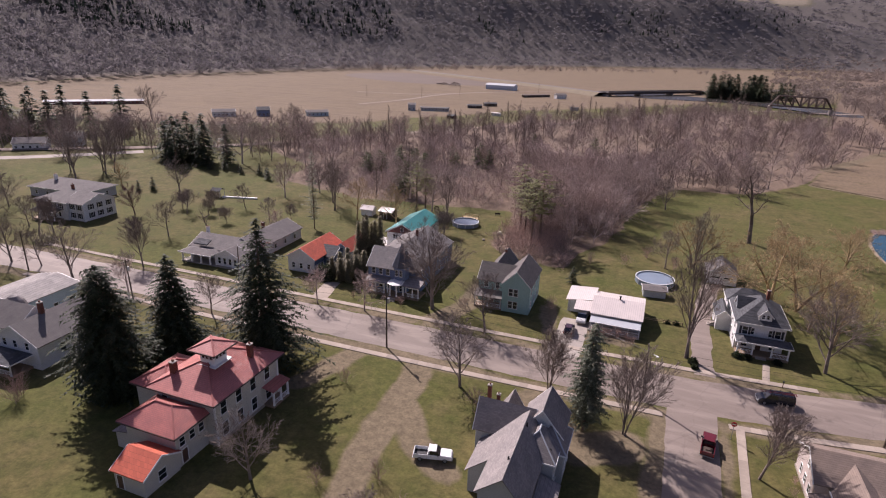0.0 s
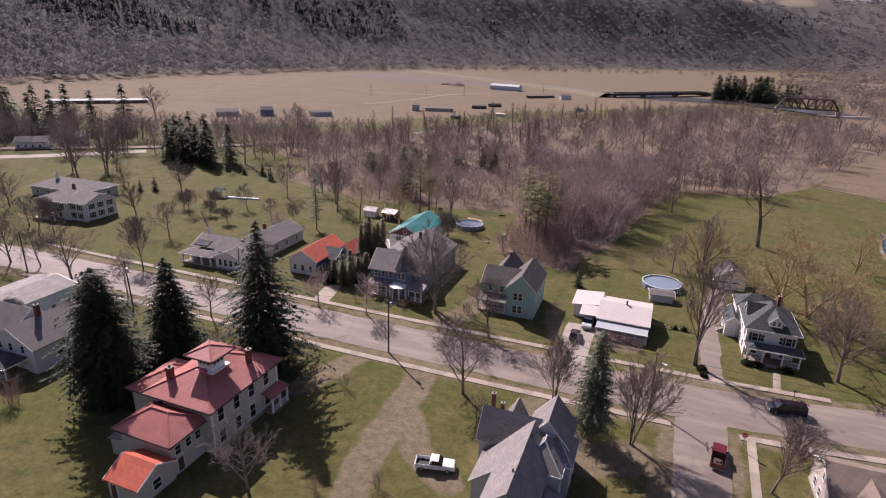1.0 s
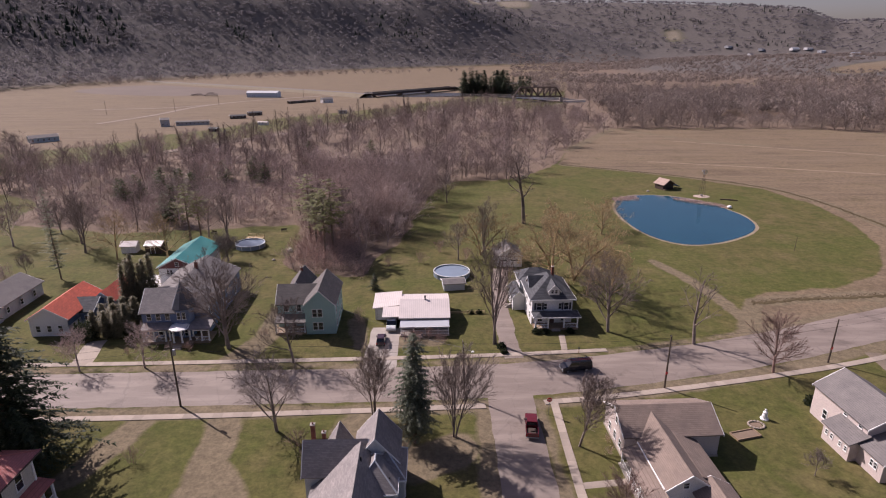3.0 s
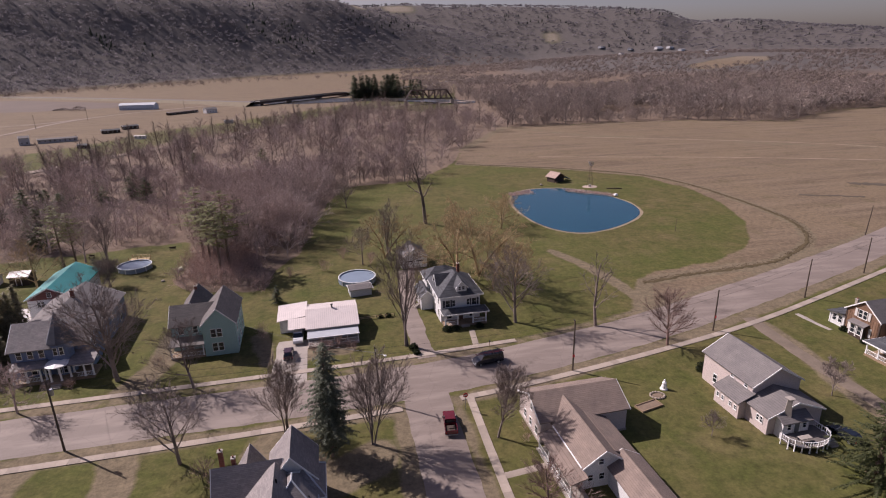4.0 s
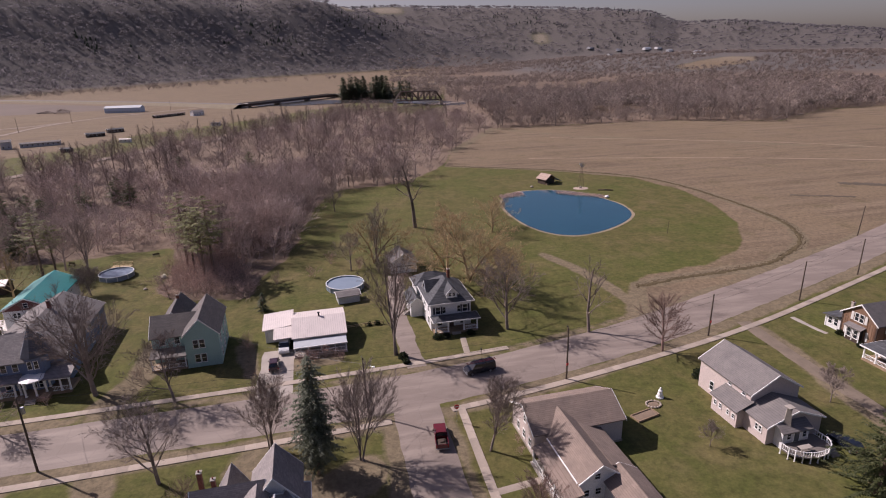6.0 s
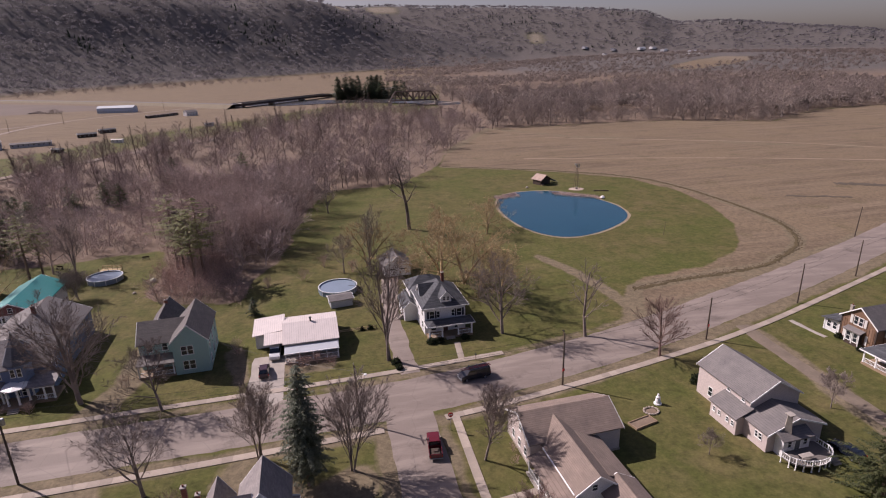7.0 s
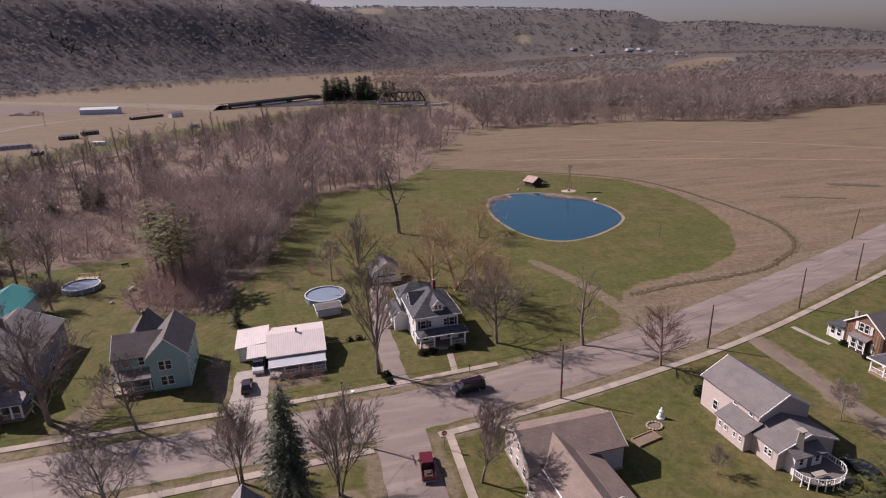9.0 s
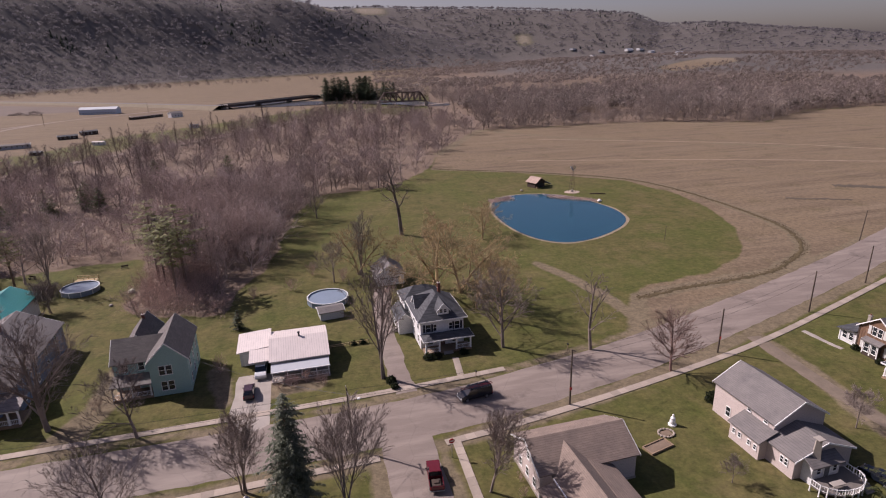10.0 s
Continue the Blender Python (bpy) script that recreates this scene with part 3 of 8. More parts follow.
def causeway(name, line, half, material, label, category):
    """A road on a low bank that rises and falls along its line of x, y and height."""
    verts, faces = [], []
    p = np.array(line, float)
    d = np.gradient(p[:, :2], axis=0)
    d /= np.hypot(*d.T)[:, None]
    for (x, y, z), (dx, dy) in zip(p, d):
        for o, h in ((half + 2 * z, 0.0), (half, z), (0, z + 0.1), (-half, z), (-half - 2 * z, 0.0)):
            verts.append((x - dy * o, y + dx * o, h))
    for k in range(len(line) - 1):
        faces += [(5 * k + j, 5 * k + j + 1, 5 * k + j + 6, 5 * k + j + 5) for j in range(4)]
    which = [1 if j in (0, 3) else 0 for _ in range(len(line) - 1) for j in range(4)]
    return tagged(new(name, mesh_of(name, verts, faces, [material, VERGE], False, which)), label, category, kind="structure")


FAR_ASPHALT = plain("dark_asphalt", (0.115, 0.102, 0.096), 0.85, 0.15, 2, 0.1)
causeway("far_road", [(-860, 1290, 1), (-520, 1110, 2), (-372, 999, 2.5), (-249, 896, 3), (-150, 806, 3.6), (-84, 733, 4.6)], 5, FAR_ASPHALT, "distant highway on a low bank across the fields", "road")
causeway("far_road", [(26, 862, 4.6), (60, 905, 3), (120, 1000, 1.5), (330, 1300, 1)], 5, FAR_ASPHALT, "distant highway beyond the river bridge", "road")
strip("farm_lane", [(-270, 470), (-253, 534), (-252, 603), (-235, 663), (-190, 718), (-140, 765), (-118, 772)], 2.4, 2.4, 0.25, GRAVEL, "pale gravel lane across the far fields", "lane", 0.4, 0.1, 8)
strip("farm_lane", [(-340, 590), (-270, 600), (-244, 640)], 2.0, 2.0, 0.22, GRAVEL, "pale gravel lane across the far fields", "lane", 0.4, 0.1, 8)
strip("driveway", [(-9.5, 92), (-9.6, 100), (-9.4, 109)], 3.0, 3.0, 0.06, CONCRETE_OLD, "concrete driveway with a parked car", "driveway", 0.2)
strip("driveway", [(15.5, 96), (15.0, 108), (15.6, 125), (18, 143)], 2.1, 2.1, 0.05, ASPHALT, "asphalt driveway beside the white house", "driveway", 0.3)
strip("driveway", [(-65, 95), (-67, 104)], 2.0, 2.0, 0.05, CONCRETE, "short concrete driveway", "driveway", 0.2)
strip("side_lane", [(-330, 130), (-278, 160), (-240, 205)], 4, 4, 0.06, ASPHALT, "quiet lane between far houses", "road", 0.3, 0, 5)
strip("driveway", [(84.2, 97), (83.4, 90), (83.1, 83), (82.7, 76), (82.9, 64), (80, 46)], 1.45, 1.45, 0.07, plain("packed_gravel", (0.19, 0.152, 0.115), 0.95, 0.3, 2.5, 0.3, spec=0.15), "packed gravel drive between two lawns", "driveway", 0.15)
strip("front_path", [(26.4, 105.2), (25.6, 98)], 0.6, 0.6, 0.06, CONCRETE, "short concrete front path", "path")
strip("front_path", [(19.8, 62.2), (28, 63.2)], 0.6, 0.6, 0.06, CONCRETE, "concrete path from the pavement to the house", "path")


# ---- pond ----
POND = [(63.5, 186), (66.5, 168.5), (75, 159.5), (89, 163.5), (104.5, 175), (109, 189), (107, 202), (102, 216), (91, 224), (81, 224.5), (72, 221), (65, 206)]


def blob(pts, grow=0.0, rounds=3):
    p = np.array(pts, float)
    for _ in range(rounds):
        q = np.empty((2 * len(p), 2))
        nx = np.roll(p, -1, 0)
        q[0::2], q[1::2] = 0.75 * p + 0.25 * nx, 0.25 * p + 0.75 * nx
        p = q
    c = p.mean(0)
    d = p - c
    return p + d / np.hypot(*d.T)[:, None] * grow


def sheet(name, ring, z, material, label, category, kind="structure", drop=0.0):
    n = len(ring)
    c = ring.mean(0)
    verts = [(c[0], c[1], z)] + [(x, y, z - drop) for x, y in ring]
    return tagged(new(name, mesh_of(name, verts, [(0, 1 + k, 1 + (k + 1) % n) for k in range(n)], [material])), label, category, kind=kind)


def water_material():
    m = bpy.data.materials.new("pond_water")
    t, n, l, b = nodes_of(m)
    v = coords(t)
    l.new(mix_of(t, noise_of(t, v, 0.05, 3), (0.008, 0.045, 0.075), (0.016, 0.075, 0.11)), b.inputs["Base Color"])
    b.inputs["Roughness"].default_value = 0.12
    b.inputs["IOR"].default_value = 1.33
    bump_of(t, noise_of(t, coords(t, "Object", (1, 0.6, 1)), 1.6, 3), b, 0.12, 0.05)
    return m


shore = blob(POND, 0.2)
shore += 0.35 * np.stack([wobble(shore[:, 0], shore[:, 1], 2.0), wobble(shore[:, 1], shore[:, 0], 2.3)], -1)
sheet("pond_shore", shore, 0.05, plain("sandy_shore", (0.27, 0.21, 0.135), 0.9, 0.25, 2, 0.3), "narrow sandy rim round the pond", "shore")
sheet("pond", blob(POND, -0.8), 0.10, water_material(), "round blue farm pond on a green lawn", "pond")


# ---- pavements of separate slabs ----
def slab_mesh(w, d, h, b=0.025):
    v = [(-w, -d, 0), (w, -d, 0), (w, d, 0), (-w, d, 0), (-w, -d, h - b), (w, -d, h - b), (w, d, h - b), (-w, d, h - b), (-w + b, -d + b, h), (w - b, -d + b, h), (w - b, d - b, h), (-w + b, d - b, h)]
    f = [(8, 9, 10, 11)] + [(i, (i + 1) % 4, (i + 1) % 4 + 4, i + 4) for i in range(4)] + [(i + 4, (i + 1) % 4 + 4, (i + 1) % 4 + 8, i + 8) for i in range(4)]
    return mesh_of("slab", v, f, [CONCRETE])


def pavement(pts, wide, label, long=1.55):
    top = tagged(new("pavement"), label, "pavement", kind="structure")
    top.empty_display_size = 0.5
    rng = random.Random(len(pts))
    c, nrm = bend(pts, long)
    me = slab_mesh(math.hypot(*(c[1] - c[0])) / 2 - 0.005, wide / 2, 0.085, 0.01)
    for p, q in zip(c, nrm):
        ob = new("slab", me)
        ob.parent = top
        a = math.degrees(math.atan2(-q[0], q[1]))
        ob.matrix_basis = pose(p[0], p[1], 0.015 + rng.uniform(0, 0.012), rng.uniform(-0.25, 0.25), rng.uniform(-0.25, 0.25), a + rng.uniform(-0.25, 0.25))
    return top


# ---- trees ----
def unit(v):
    return v / (np.linalg.norm(v) + 1e-9)


def sprout(rng, out, p, d, length, r, level, spec):
    """Grows one branch and what springs from it. out: rows of start, end, start radius, end radius."""
    k = spec["segs"][level]
    seg, pts = length / k, [p]
    lift, wob = spec["lift"][level], spec["wob"][level]
    ends = r * (0.30 if level == 0 else 0.35)
    for i in range(k):
        d = unit(d + rng.normal(0, wob, 3) + np.array([0, 0, lift]))
        q = p + d * seg
        ra, rb = r + (ends - r) * i / k, r + (ends - r) * (i + 1) / k
        out.append((*p, *q, ra, rb, 1.0 if level >= spec["depth"] and i == k - 1 else 0.0))
        p = q
        pts.append(q)
    if level >= spec["depth"]:
        return
    n = spec["kids"][level]
    start = spec["clear"] if level == 0 else 0.18
    phase = rng.uniform(0, 6.28)
    for j in range(n):
        f = start + (1 - start) * ((j + rng.uniform(0.1, 0.9)) / n)
        i = min(int(f * k), k - 1)
        base = pts[i] + (pts[i + 1] - pts[i]) * (f * k - i)
        ax = unit(pts[i + 1] - pts[i])
        a = phase + j * 2.4 + rng.normal(0, 0.35)
        u = unit(np.cross(ax, [0.3, 0.9, 0.2] if abs(ax[1]) < 0.8 else [1, 0, 0.1]))
        side = u * math.cos(a) + np.cross(ax, u) * math.sin(a)
        ang = spec["angle"][level] * rng.uniform(0.75, 1.2)
        dd = unit(ax * math.cos(ang) + side * math.sin(ang))
        share = spec["share"][level] * rng.uniform(0.7, 1.15) * ((1.15 - 0.75 * f) if level == 0 else (1.1 - 0.5 * f))
        sprout(rng, out, base, dd, max(0.25, length * share), r * (1 - 0.65 * f) * spec["thin"][level], level + 1, spec)


MAPLE = dict(depth=4, segs=(6, 3, 2, 1, 1), kids=(12, 7, 6, 9), clear=0.24, lift=(0.03, 0.10, 0.08, 0.05, 0.05), wob=(0.04, 0.09, 0.12, 0.15, 0.15),
             angle=(0.85, 0.65, 0.6, 0.6), share=(0.68, 0.58, 0.55, 0.8), thin=(0.45, 0.5, 0.5, 0.6))
UPRIGHT = dict(MAPLE, kids=(13, 7, 5, 7), angle=(0.5, 0.5, 0.6, 0.7), share=(0.55, 0.45, 0.48, 0.5), clear=0.2, lift=(0.02, 0.14, 0.10, 0.06, 0.05))
VASE = dict(MAPLE, kids=(13, 7, 6, 9), clear=0.16, angle=(0.78, 0.6, 0.55, 0.55), share=(0.84, 0.56, 0.54, 0.8), lift=(0.02, 0.06, 0.05, 0.04, 0.04))
OLD = dict(MAPLE, segs=(7, 4, 3, 1, 1), kids=(11, 6, 5, 7), clear=0.42, angle=(1.05, 0.85, 0.8, 0.8), share=(0.5, 0.5, 0.5, 0.5), lift=(0.02, 0.05, 0.04, 0.02, 0.0), wob=(0.06, 0.2, 0.25, 0.28, 0.3))
WILLOW = dict(MAPLE, kids=(10, 7, 6, 10), clear=0.14, angle=(0.85, 0.9, 0.9, 1.0), share=(0.86, 0.5, 0.5, 0.75), lift=(0.02, 0.03, -0.02, -0.12, -0.2), wob=(0.08, 0.2, 0.25, 0.2, 0.2))
FAN = dict(VASE, wob=(0.03, 0.06, 0.09, 0.12, 0.12), kids=(16, 9, 6, 9), clear=0.16, angle=(0.6, 0.42, 0.42, 0.45), share=(0.9, 0.52, 0.52, 0.58), lift=(0.02, 0.05, 0.05, 0.04, 0.04))
SNAG = dict(MAPLE, depth=3, segs=(6, 4, 3, 2), kids=(8, 6, 6), clear=0.3, angle=(0.7, 0.75, 0.7), share=(0.55, 0.45, 0.4), wob=(0.08, 0.18, 0.25, 0.3, 0.3))
POLE = dict(MAPLE, depth=3, kids=(12, 6, 9), clear=0.35, angle=(0.6, 0.6, 0.6), share=(0.33, 0.5, 0.5), lift=(0.02, 0.16, 0.1, 0.05, 0))
SHRUB = dict(MAPLE, depth=2, segs=(3, 2, 1, 1), kids=(9, 12), clear=0.02, angle=(0.7, 0.5, 0.6), share=(0.95, 0.55, 0.5), lift=(0.05, 0.08, 0.05, 0, 0))


def fast_mesh(name, v, groups, material, smooth=False):
    """A mesh from arrays: v, and arrays of faces, each of one size."""
    me = bpy.data.meshes.new(name)
    me.vertices.add(len(v))
    me.vertices.foreach_set("co", np.asarray(v, np.float32).ravel())
    groups = [np.asarray(g, np.int32) for g in groups if len(g)]
    sizes = np.concatenate([np.full(len(g), g.shape[1], np.int32) for g in groups])
    loops = np.concatenate([g.ravel() for g in groups])
    me.loops.add(len(loops))
    me.loops.foreach_set("vertex_index", loops)
    me.polygons.add(len(sizes))
    me.polygons.foreach_set("loop_start", np.r_[0, np.cumsum(sizes)[:-1]].astype(np.int32))
    me.polygons.foreach_set("use_smooth", np.full(len(sizes), smooth))
    me.materials.append(material)
    me.update(calc_edges=True)
    return me


def tubes(rows, sides=3, base=0, flat=False):
    """Vertices, quads and triangles of tapered tubes, one for each row; last twigs run to a point, as cones or, when flat, as slivers."""
    a = np.array(rows, float)
    p, q, ra, rb = a[:, :3], a[:, 3:6], a[:, 6], a[:, 7]
    d = q - p
    d /= np.linalg.norm(d, axis=1)[:, None] + 1e-9
    ref = np.where(np.abs(d[:, :1]) < 0.8, [[1.0, 0, 0]], [[0, 1.0, 0]])
    u = np.cross(d, ref)
    u /= np.linalg.norm(u, axis=1)[:, None] + 1e-9
    w = np.cross(d, u)
    th = np.arange(sides) * 2 * math.pi / sides
    ring = u[:, None] * np.cos(th)[None, :, None] + w[:, None] * np.sin(th)[None, :, None]
    lo, hi = p[:, None] + ring * ra[:, None, None], q[:, None] + ring * rb[:, None, None]
    tip = (a[:, 8] > 0.5) if a.shape[1] > 8 else np.zeros(len(a), bool)
    body = np.concatenate([lo[~tip], hi[~tip]], 1).reshape(-1, 3)
    k = np.arange(sides)
    b0 = base + np.arange((~tip).sum())[:, None] * 2 * sides
    quads = np.stack([b0 + k, b0 + (k + 1) % sides, b0 + sides + (k + 1) % sides, b0 + sides + k], -1).reshape(-1, 4)
    if flat:
        turn = np.arange(len(a)) * 2.4
        side = (u * np.cos(turn)[:, None] + w * np.sin(turn)[:, None]) * ra[:, None]
        cone = np.stack([(p - side)[tip], (p + side)[tip], q[tip]], 1).reshape(-1, 3)
        tris = base + len(body) + np.arange(3 * tip.sum()).reshape(-1, 3)
    else:
        cone = np.concatenate([lo[tip], q[tip][:, None]], 1).reshape(-1, 3)
        b1 = base + len(body) + np.arange(tip.sum())[:, None] * (sides + 1)
        tris = np.stack([b1 + k, b1 + (k + 1) % sides, b1 + sides + 0 * k], -1).reshape(-1, 3)
    return np.vstack([body, cone]), quads, tris, np.concatenate([np.repeat(np.nonzero(~tip)[0], 2 * sides), np.repeat(np.nonzero(tip)[0], 3 if flat else sides + 1)])


def tube_mesh(name, parts, material, smooth=True, flat=False, tone=None):
    """One mesh of several sets of rows, each with its own number of sides; tone: a value for each row of the first set."""
    vs, qs, ts, base, which = [], [], [], 0, None
    for rows, sides in parts:
        if len(rows):
            v, f, t, own = tubes(rows, sides, base, flat)
            which = own if which is None else which
            vs.append(v)
            qs.append(f)
            ts.append(t)
            base += len(v)
    me = fast_mesh(name, np.vstack(vs), [np.vstack(qs), np.vstack(ts)], material, smooth)
    if tone is not None:
        me.attributes.new("tone", "FLOAT", "POINT").data.foreach_set("value", np.asarray(tone, np.float32)[which])
    return me


def tree_rows(seed, height, spec, radius, trunks=1, thick_twig=0.022):
    rng = np.random.RandomState(seed)
    rows = []
    for k in range(trunks):
        d = np.array([rng.normal(0, 0.05 + 0.14 * (trunks > 1)), rng.normal(0, 0.05 + 0.14 * (trunks > 1)), 1.0])
        sprout(rng, rows, np.array([0.35 * k, 0.2 * (k % 2), -0.2]), unit(d), height * rng.uniform(0.85, 0.95), radius * (1 if trunks == 1 else 0.7), 0, spec)
    a = np.array(rows)
    a[:, 6:8] = np.maximum(a[:, 6:8], [thick_twig, thick_twig * 0.7])
    return a


def shift_rows(a, x, y, z, turn, size):
    c, s = math.cos(turn), math.sin(turn)
    r = np.array([[c, s, 0], [-s, c, 0], [0, 0, 1]]) * size
    b = a.copy()
    b[:, :3], b[:, 3:6] = a[:, :3] @ r + (x, y, z), a[:, 3:6] @ r + (x, y, z)
    b[:, 6:8] *= size
    return b


KINDS = {}


def bare_tree(kind, x, y, height, rz=0.0, label="bare deciduous tree with fine gray twigs", lean=(0, 0), group="street trees", name="tree"):
    """A leafless tree: a trunk and a crown of limbs and twigs, built once for each kind."""
    me, me2, full = KINDS[kind]
    k = height / full
    ob = thing(name, x, y, 0, rz, label, name, group)
    ob.matrix_basis = pose(x, y, 0, lean[0], lean[1], rz) @ Matrix.Diagonal((k, k, k, 1))
    part("trunk", me, None, ob)
    part("crown", me2, None, ob)
    return ob


def make_kind(kind, seed, height, spec, radius, material, trunks=1, thick_twig=0.022):
    a = tree_rows(seed, height, spec, radius, trunks, thick_twig)
    n0 = a[:, 6] > radius * 0.42
    out = []
    for b, nm in ((a[n0], "trunk"), (a[~n0], "crown")):
        big = b[:, 6] > 0.09
        out.append(tube_mesh(nm, ((b[big], 8), (b[~big], 3)), material, True, True))
    KINDS[kind] = (out[0], out[1], a[:, 5].max())


make_kind("maple", 3, 13, MAPLE, 0.28, BARK)
make_kind("maple_b", 8, 12, MAPLE, 0.26, BARK_PINK)
make_kind("broad", 15, 16, VASE, 0.38, BARK, 1)
make_kind("pale", 17, 18, VASE, 0.36, BARK_PINK, 1, 0.024)
make_kind("upright", 21, 17, UPRIGHT, 0.34, BARK, 2)
make_kind("vase", 29, 12, VASE, 0.2, BARK, 3)
make_kind("tan", 33, 17, MAPLE, 0.36, BARK_TAN)
make_kind("willow", 37, 17, WILLOW, 0.55, BARK_TAN, 2, 0.026)
make_kind("old", 41, 24, OLD, 0.62, BARK_DARK)
make_kind("snag", 47, 16, dict(SNAG, kids=(10, 7, 6), clear=0.25), 0.36, BARK, 1, 0.032)
make_kind("pole", 53, 17, POLE, 0.2, BARK)
make_kind("round", 59, 11.5, dict(FAN, depth=3, segs=(6, 4, 2, 1), kids=(30, 13, 9), clear=0.2, angle=(0.95, 0.4, 0.45), share=(0.66, 0.42, 0.6), wob=(0.02, 0.05, 0.07, 0.1), lift=(0.02, 0.08, 0.05, 0.03)), 0.26, ROUND_TWIGS, 1, 0.022)
make_kind("fan", 71, 14, dict(FAN, kids=(11, 7, 6, 8), clear=0.1, angle=(0.45, 0.4, 0.42, 0.45), share=(0.75, 0.52, 0.55, 0.85)), 0.24, BARK, 3, 0.02)
make_kind("oval", 73, 13, dict(FAN, kids=(22, 8, 6, 8), clear=0.2, angle=(0.5, 0.4, 0.42, 0.45), share=(0.6, 0.52, 0.55, 0.85)), 0.22, BARK, 1, 0.02)
make_kind("shrub", 61, 3.2, SHRUB, 0.06, BRUSH, 5, 0.012)
make_kind("small", 67, 5.5, MAPLE, 0.1, BARK, 1, 0.014)


def spruce_mesh(seed, height, spread, layers, per, material, droop=0.28, ragged=0.2, start=0.06, tuft=0.55, taper=0.82, low=0.7):
    """Crown of needled sprays on whorled, drooping branches."""
    rng = np.random.RandomState(seed)
    tri, rows = [], []
    for i in range(layers):
        f = i / (layers - 1)
        z = height * (start + (0.985 - start) * f ** 0.92)
        reach = spread * (1 - f) ** taper * (low + (1 - low) * min(1.0, f / 0.28)) * (1 + 0.22 * math.sin(i * 1.7 + seed)) + 0.12
        n = max(4, int(per * (0.35 + 0.65 * (1 - f))))
        for j in range(n):
            a = 2 * math.pi * (j + rng.uniform(-0.4, 0.4)) / n + i * 0.9
            ln = reach * rng.uniform(1 - ragged * 1.6, 1 + ragged) * (1 + 0.16 * math.sin(2 * a + 0.35 * i) + 0.1 * math.sin(5 * a - 0.8 * i))
            d0 = np.array([math.cos(a), math.sin(a), 0.0])
            sd = np.array([-math.sin(a), math.cos(a), 0.0])
            zz = z + rng.uniform(-0.3, 0.3)
            m = max(3, int(ln / tuft * 2.4))
            for k in range(m):
                g = (k + rng.uniform(0.2, 1)) / m
                if g < 0.22:
                    continue
                c = d0 * ln * g + np.array([0, 0, zz + 0.18 * ln * g - droop * ln * g * g * 1.5])
                w = tuft * rng.uniform(0.6, 1.25) * (1.15 - 0.55 * g)
                for sgn in (-1, 1):
                    out = d0 * rng.uniform(0.35, 0.9) + sd * sgn * rng.uniform(0.4, 1.0) + np.array([0, 0, rng.uniform(-0.75, 0.05)])
                    tipp = c + unit(out) * w * rng.uniform(0.9, 1.6)
                    side = unit(np.cross(out, [rng.uniform(-0.4, 0.4), rng.uniform(-0.4, 0.4), 1])) * w * 0.30
                    tri.append((c - side, tipp, c + side))
            rows.append((0, 0, zz, *(d0 * ln * 0.8 + np.array([0, 0, zz + 0.144 * ln - droop * ln * 0.96])), 0.05, 0.012))
    v = np.array(tri).reshape(-1, 3)
    f = np.arange(len(v)).reshape(-1, 3)
    crown = fast_mesh("crown", v, [f], material)
    rows.append((0, 0, -0.2, 0, 0, height * 0.5, spread * 0.075, spread * 0.045))
    rows.append((0, 0, height * 0.5, 0, 0, height * 0.98, spread * 0.045, 0.02))
    trunk = tube_mesh("trunk", ((rows[:-2], 3), (rows[-2:], 8)), CONIFER_BARK)
    return trunk, crown, height


SPRUCES = {
    "norway": spruce_mesh(5, 20, 5.4, 42, 21, SPRUCE, 0.26, 0.22, 0.03, 0.66, 0.68, 0.85),
    "dense": spruce_mesh(9, 21, 5.5, 50, 24, SPRUCE, 0.26, 0.18, 0.03, 0.66, 0.40, 0.6),
    "airy": spruce_mesh(12, 27, 8.0, 42, 18, SPRUCE, 0.28, 0.28, 0.05, 0.7, 0.78, 0.7),
    "pale": spruce_mesh(14, 17, 3.6, 46, 18, STREET_SPRUCE, 0.14, 0.3, 0.10, 0.52, 0.5, 0.5),
    "end": spruce_mesh(33, 13, 5.4, 26, 13, END_SPRUCE, 0.10, 0.4, 0.06, 0.42, 0.7, 0.9),
    "far": spruce_mesh(18, 14, 3.2, 22, 9, SPRUCE, 0.22, 0.25, 0.05, 0.95),
    "pine": spruce_mesh(22, 15, 2.8, 16, 7, PINE, 0.02, 0.5, 0.42, 0.5, 0.5, 0.55),
    "young_pine": spruce_mesh(35, 9, 3.0, 16, 10, END_SPRUCE, 0.05, 0.4, 0.08, 0.75, 0.55, 0.8),
    "thin_spruce": spruce_mesh(37, 20, 2.2, 34, 9, LIGHT_SPRUCE, 0.05, 0.4, 0.15, 0.42, 0.6, 0.6),
    "column": spruce_mesh(25, 9, 1.05, 34, 12, ARBOR, -0.9, 0.25, 0.02, 0.5),
    "small_fir": spruce_mesh(27, 4, 1.3, 16, 9, SPRUCE, 0.15, 0.2, 0.03, 0.4),
}


def conifer(kind, x, y, height, rz, label, group="", spread=1.0):
    trunk, crown, full = SPRUCES[kind]
    k = height / full
    ob = thing("conifer", x, y, 0, rz, label, "conifer", group)
    ob.matrix_basis = pose(x, y, 0, 0, 0, rz) @ Matrix.Diagonal((k * spread, k * spread, k, 1))
    part("trunk", trunk, None, ob)
    part("crown", crown, None, ob)
    return ob


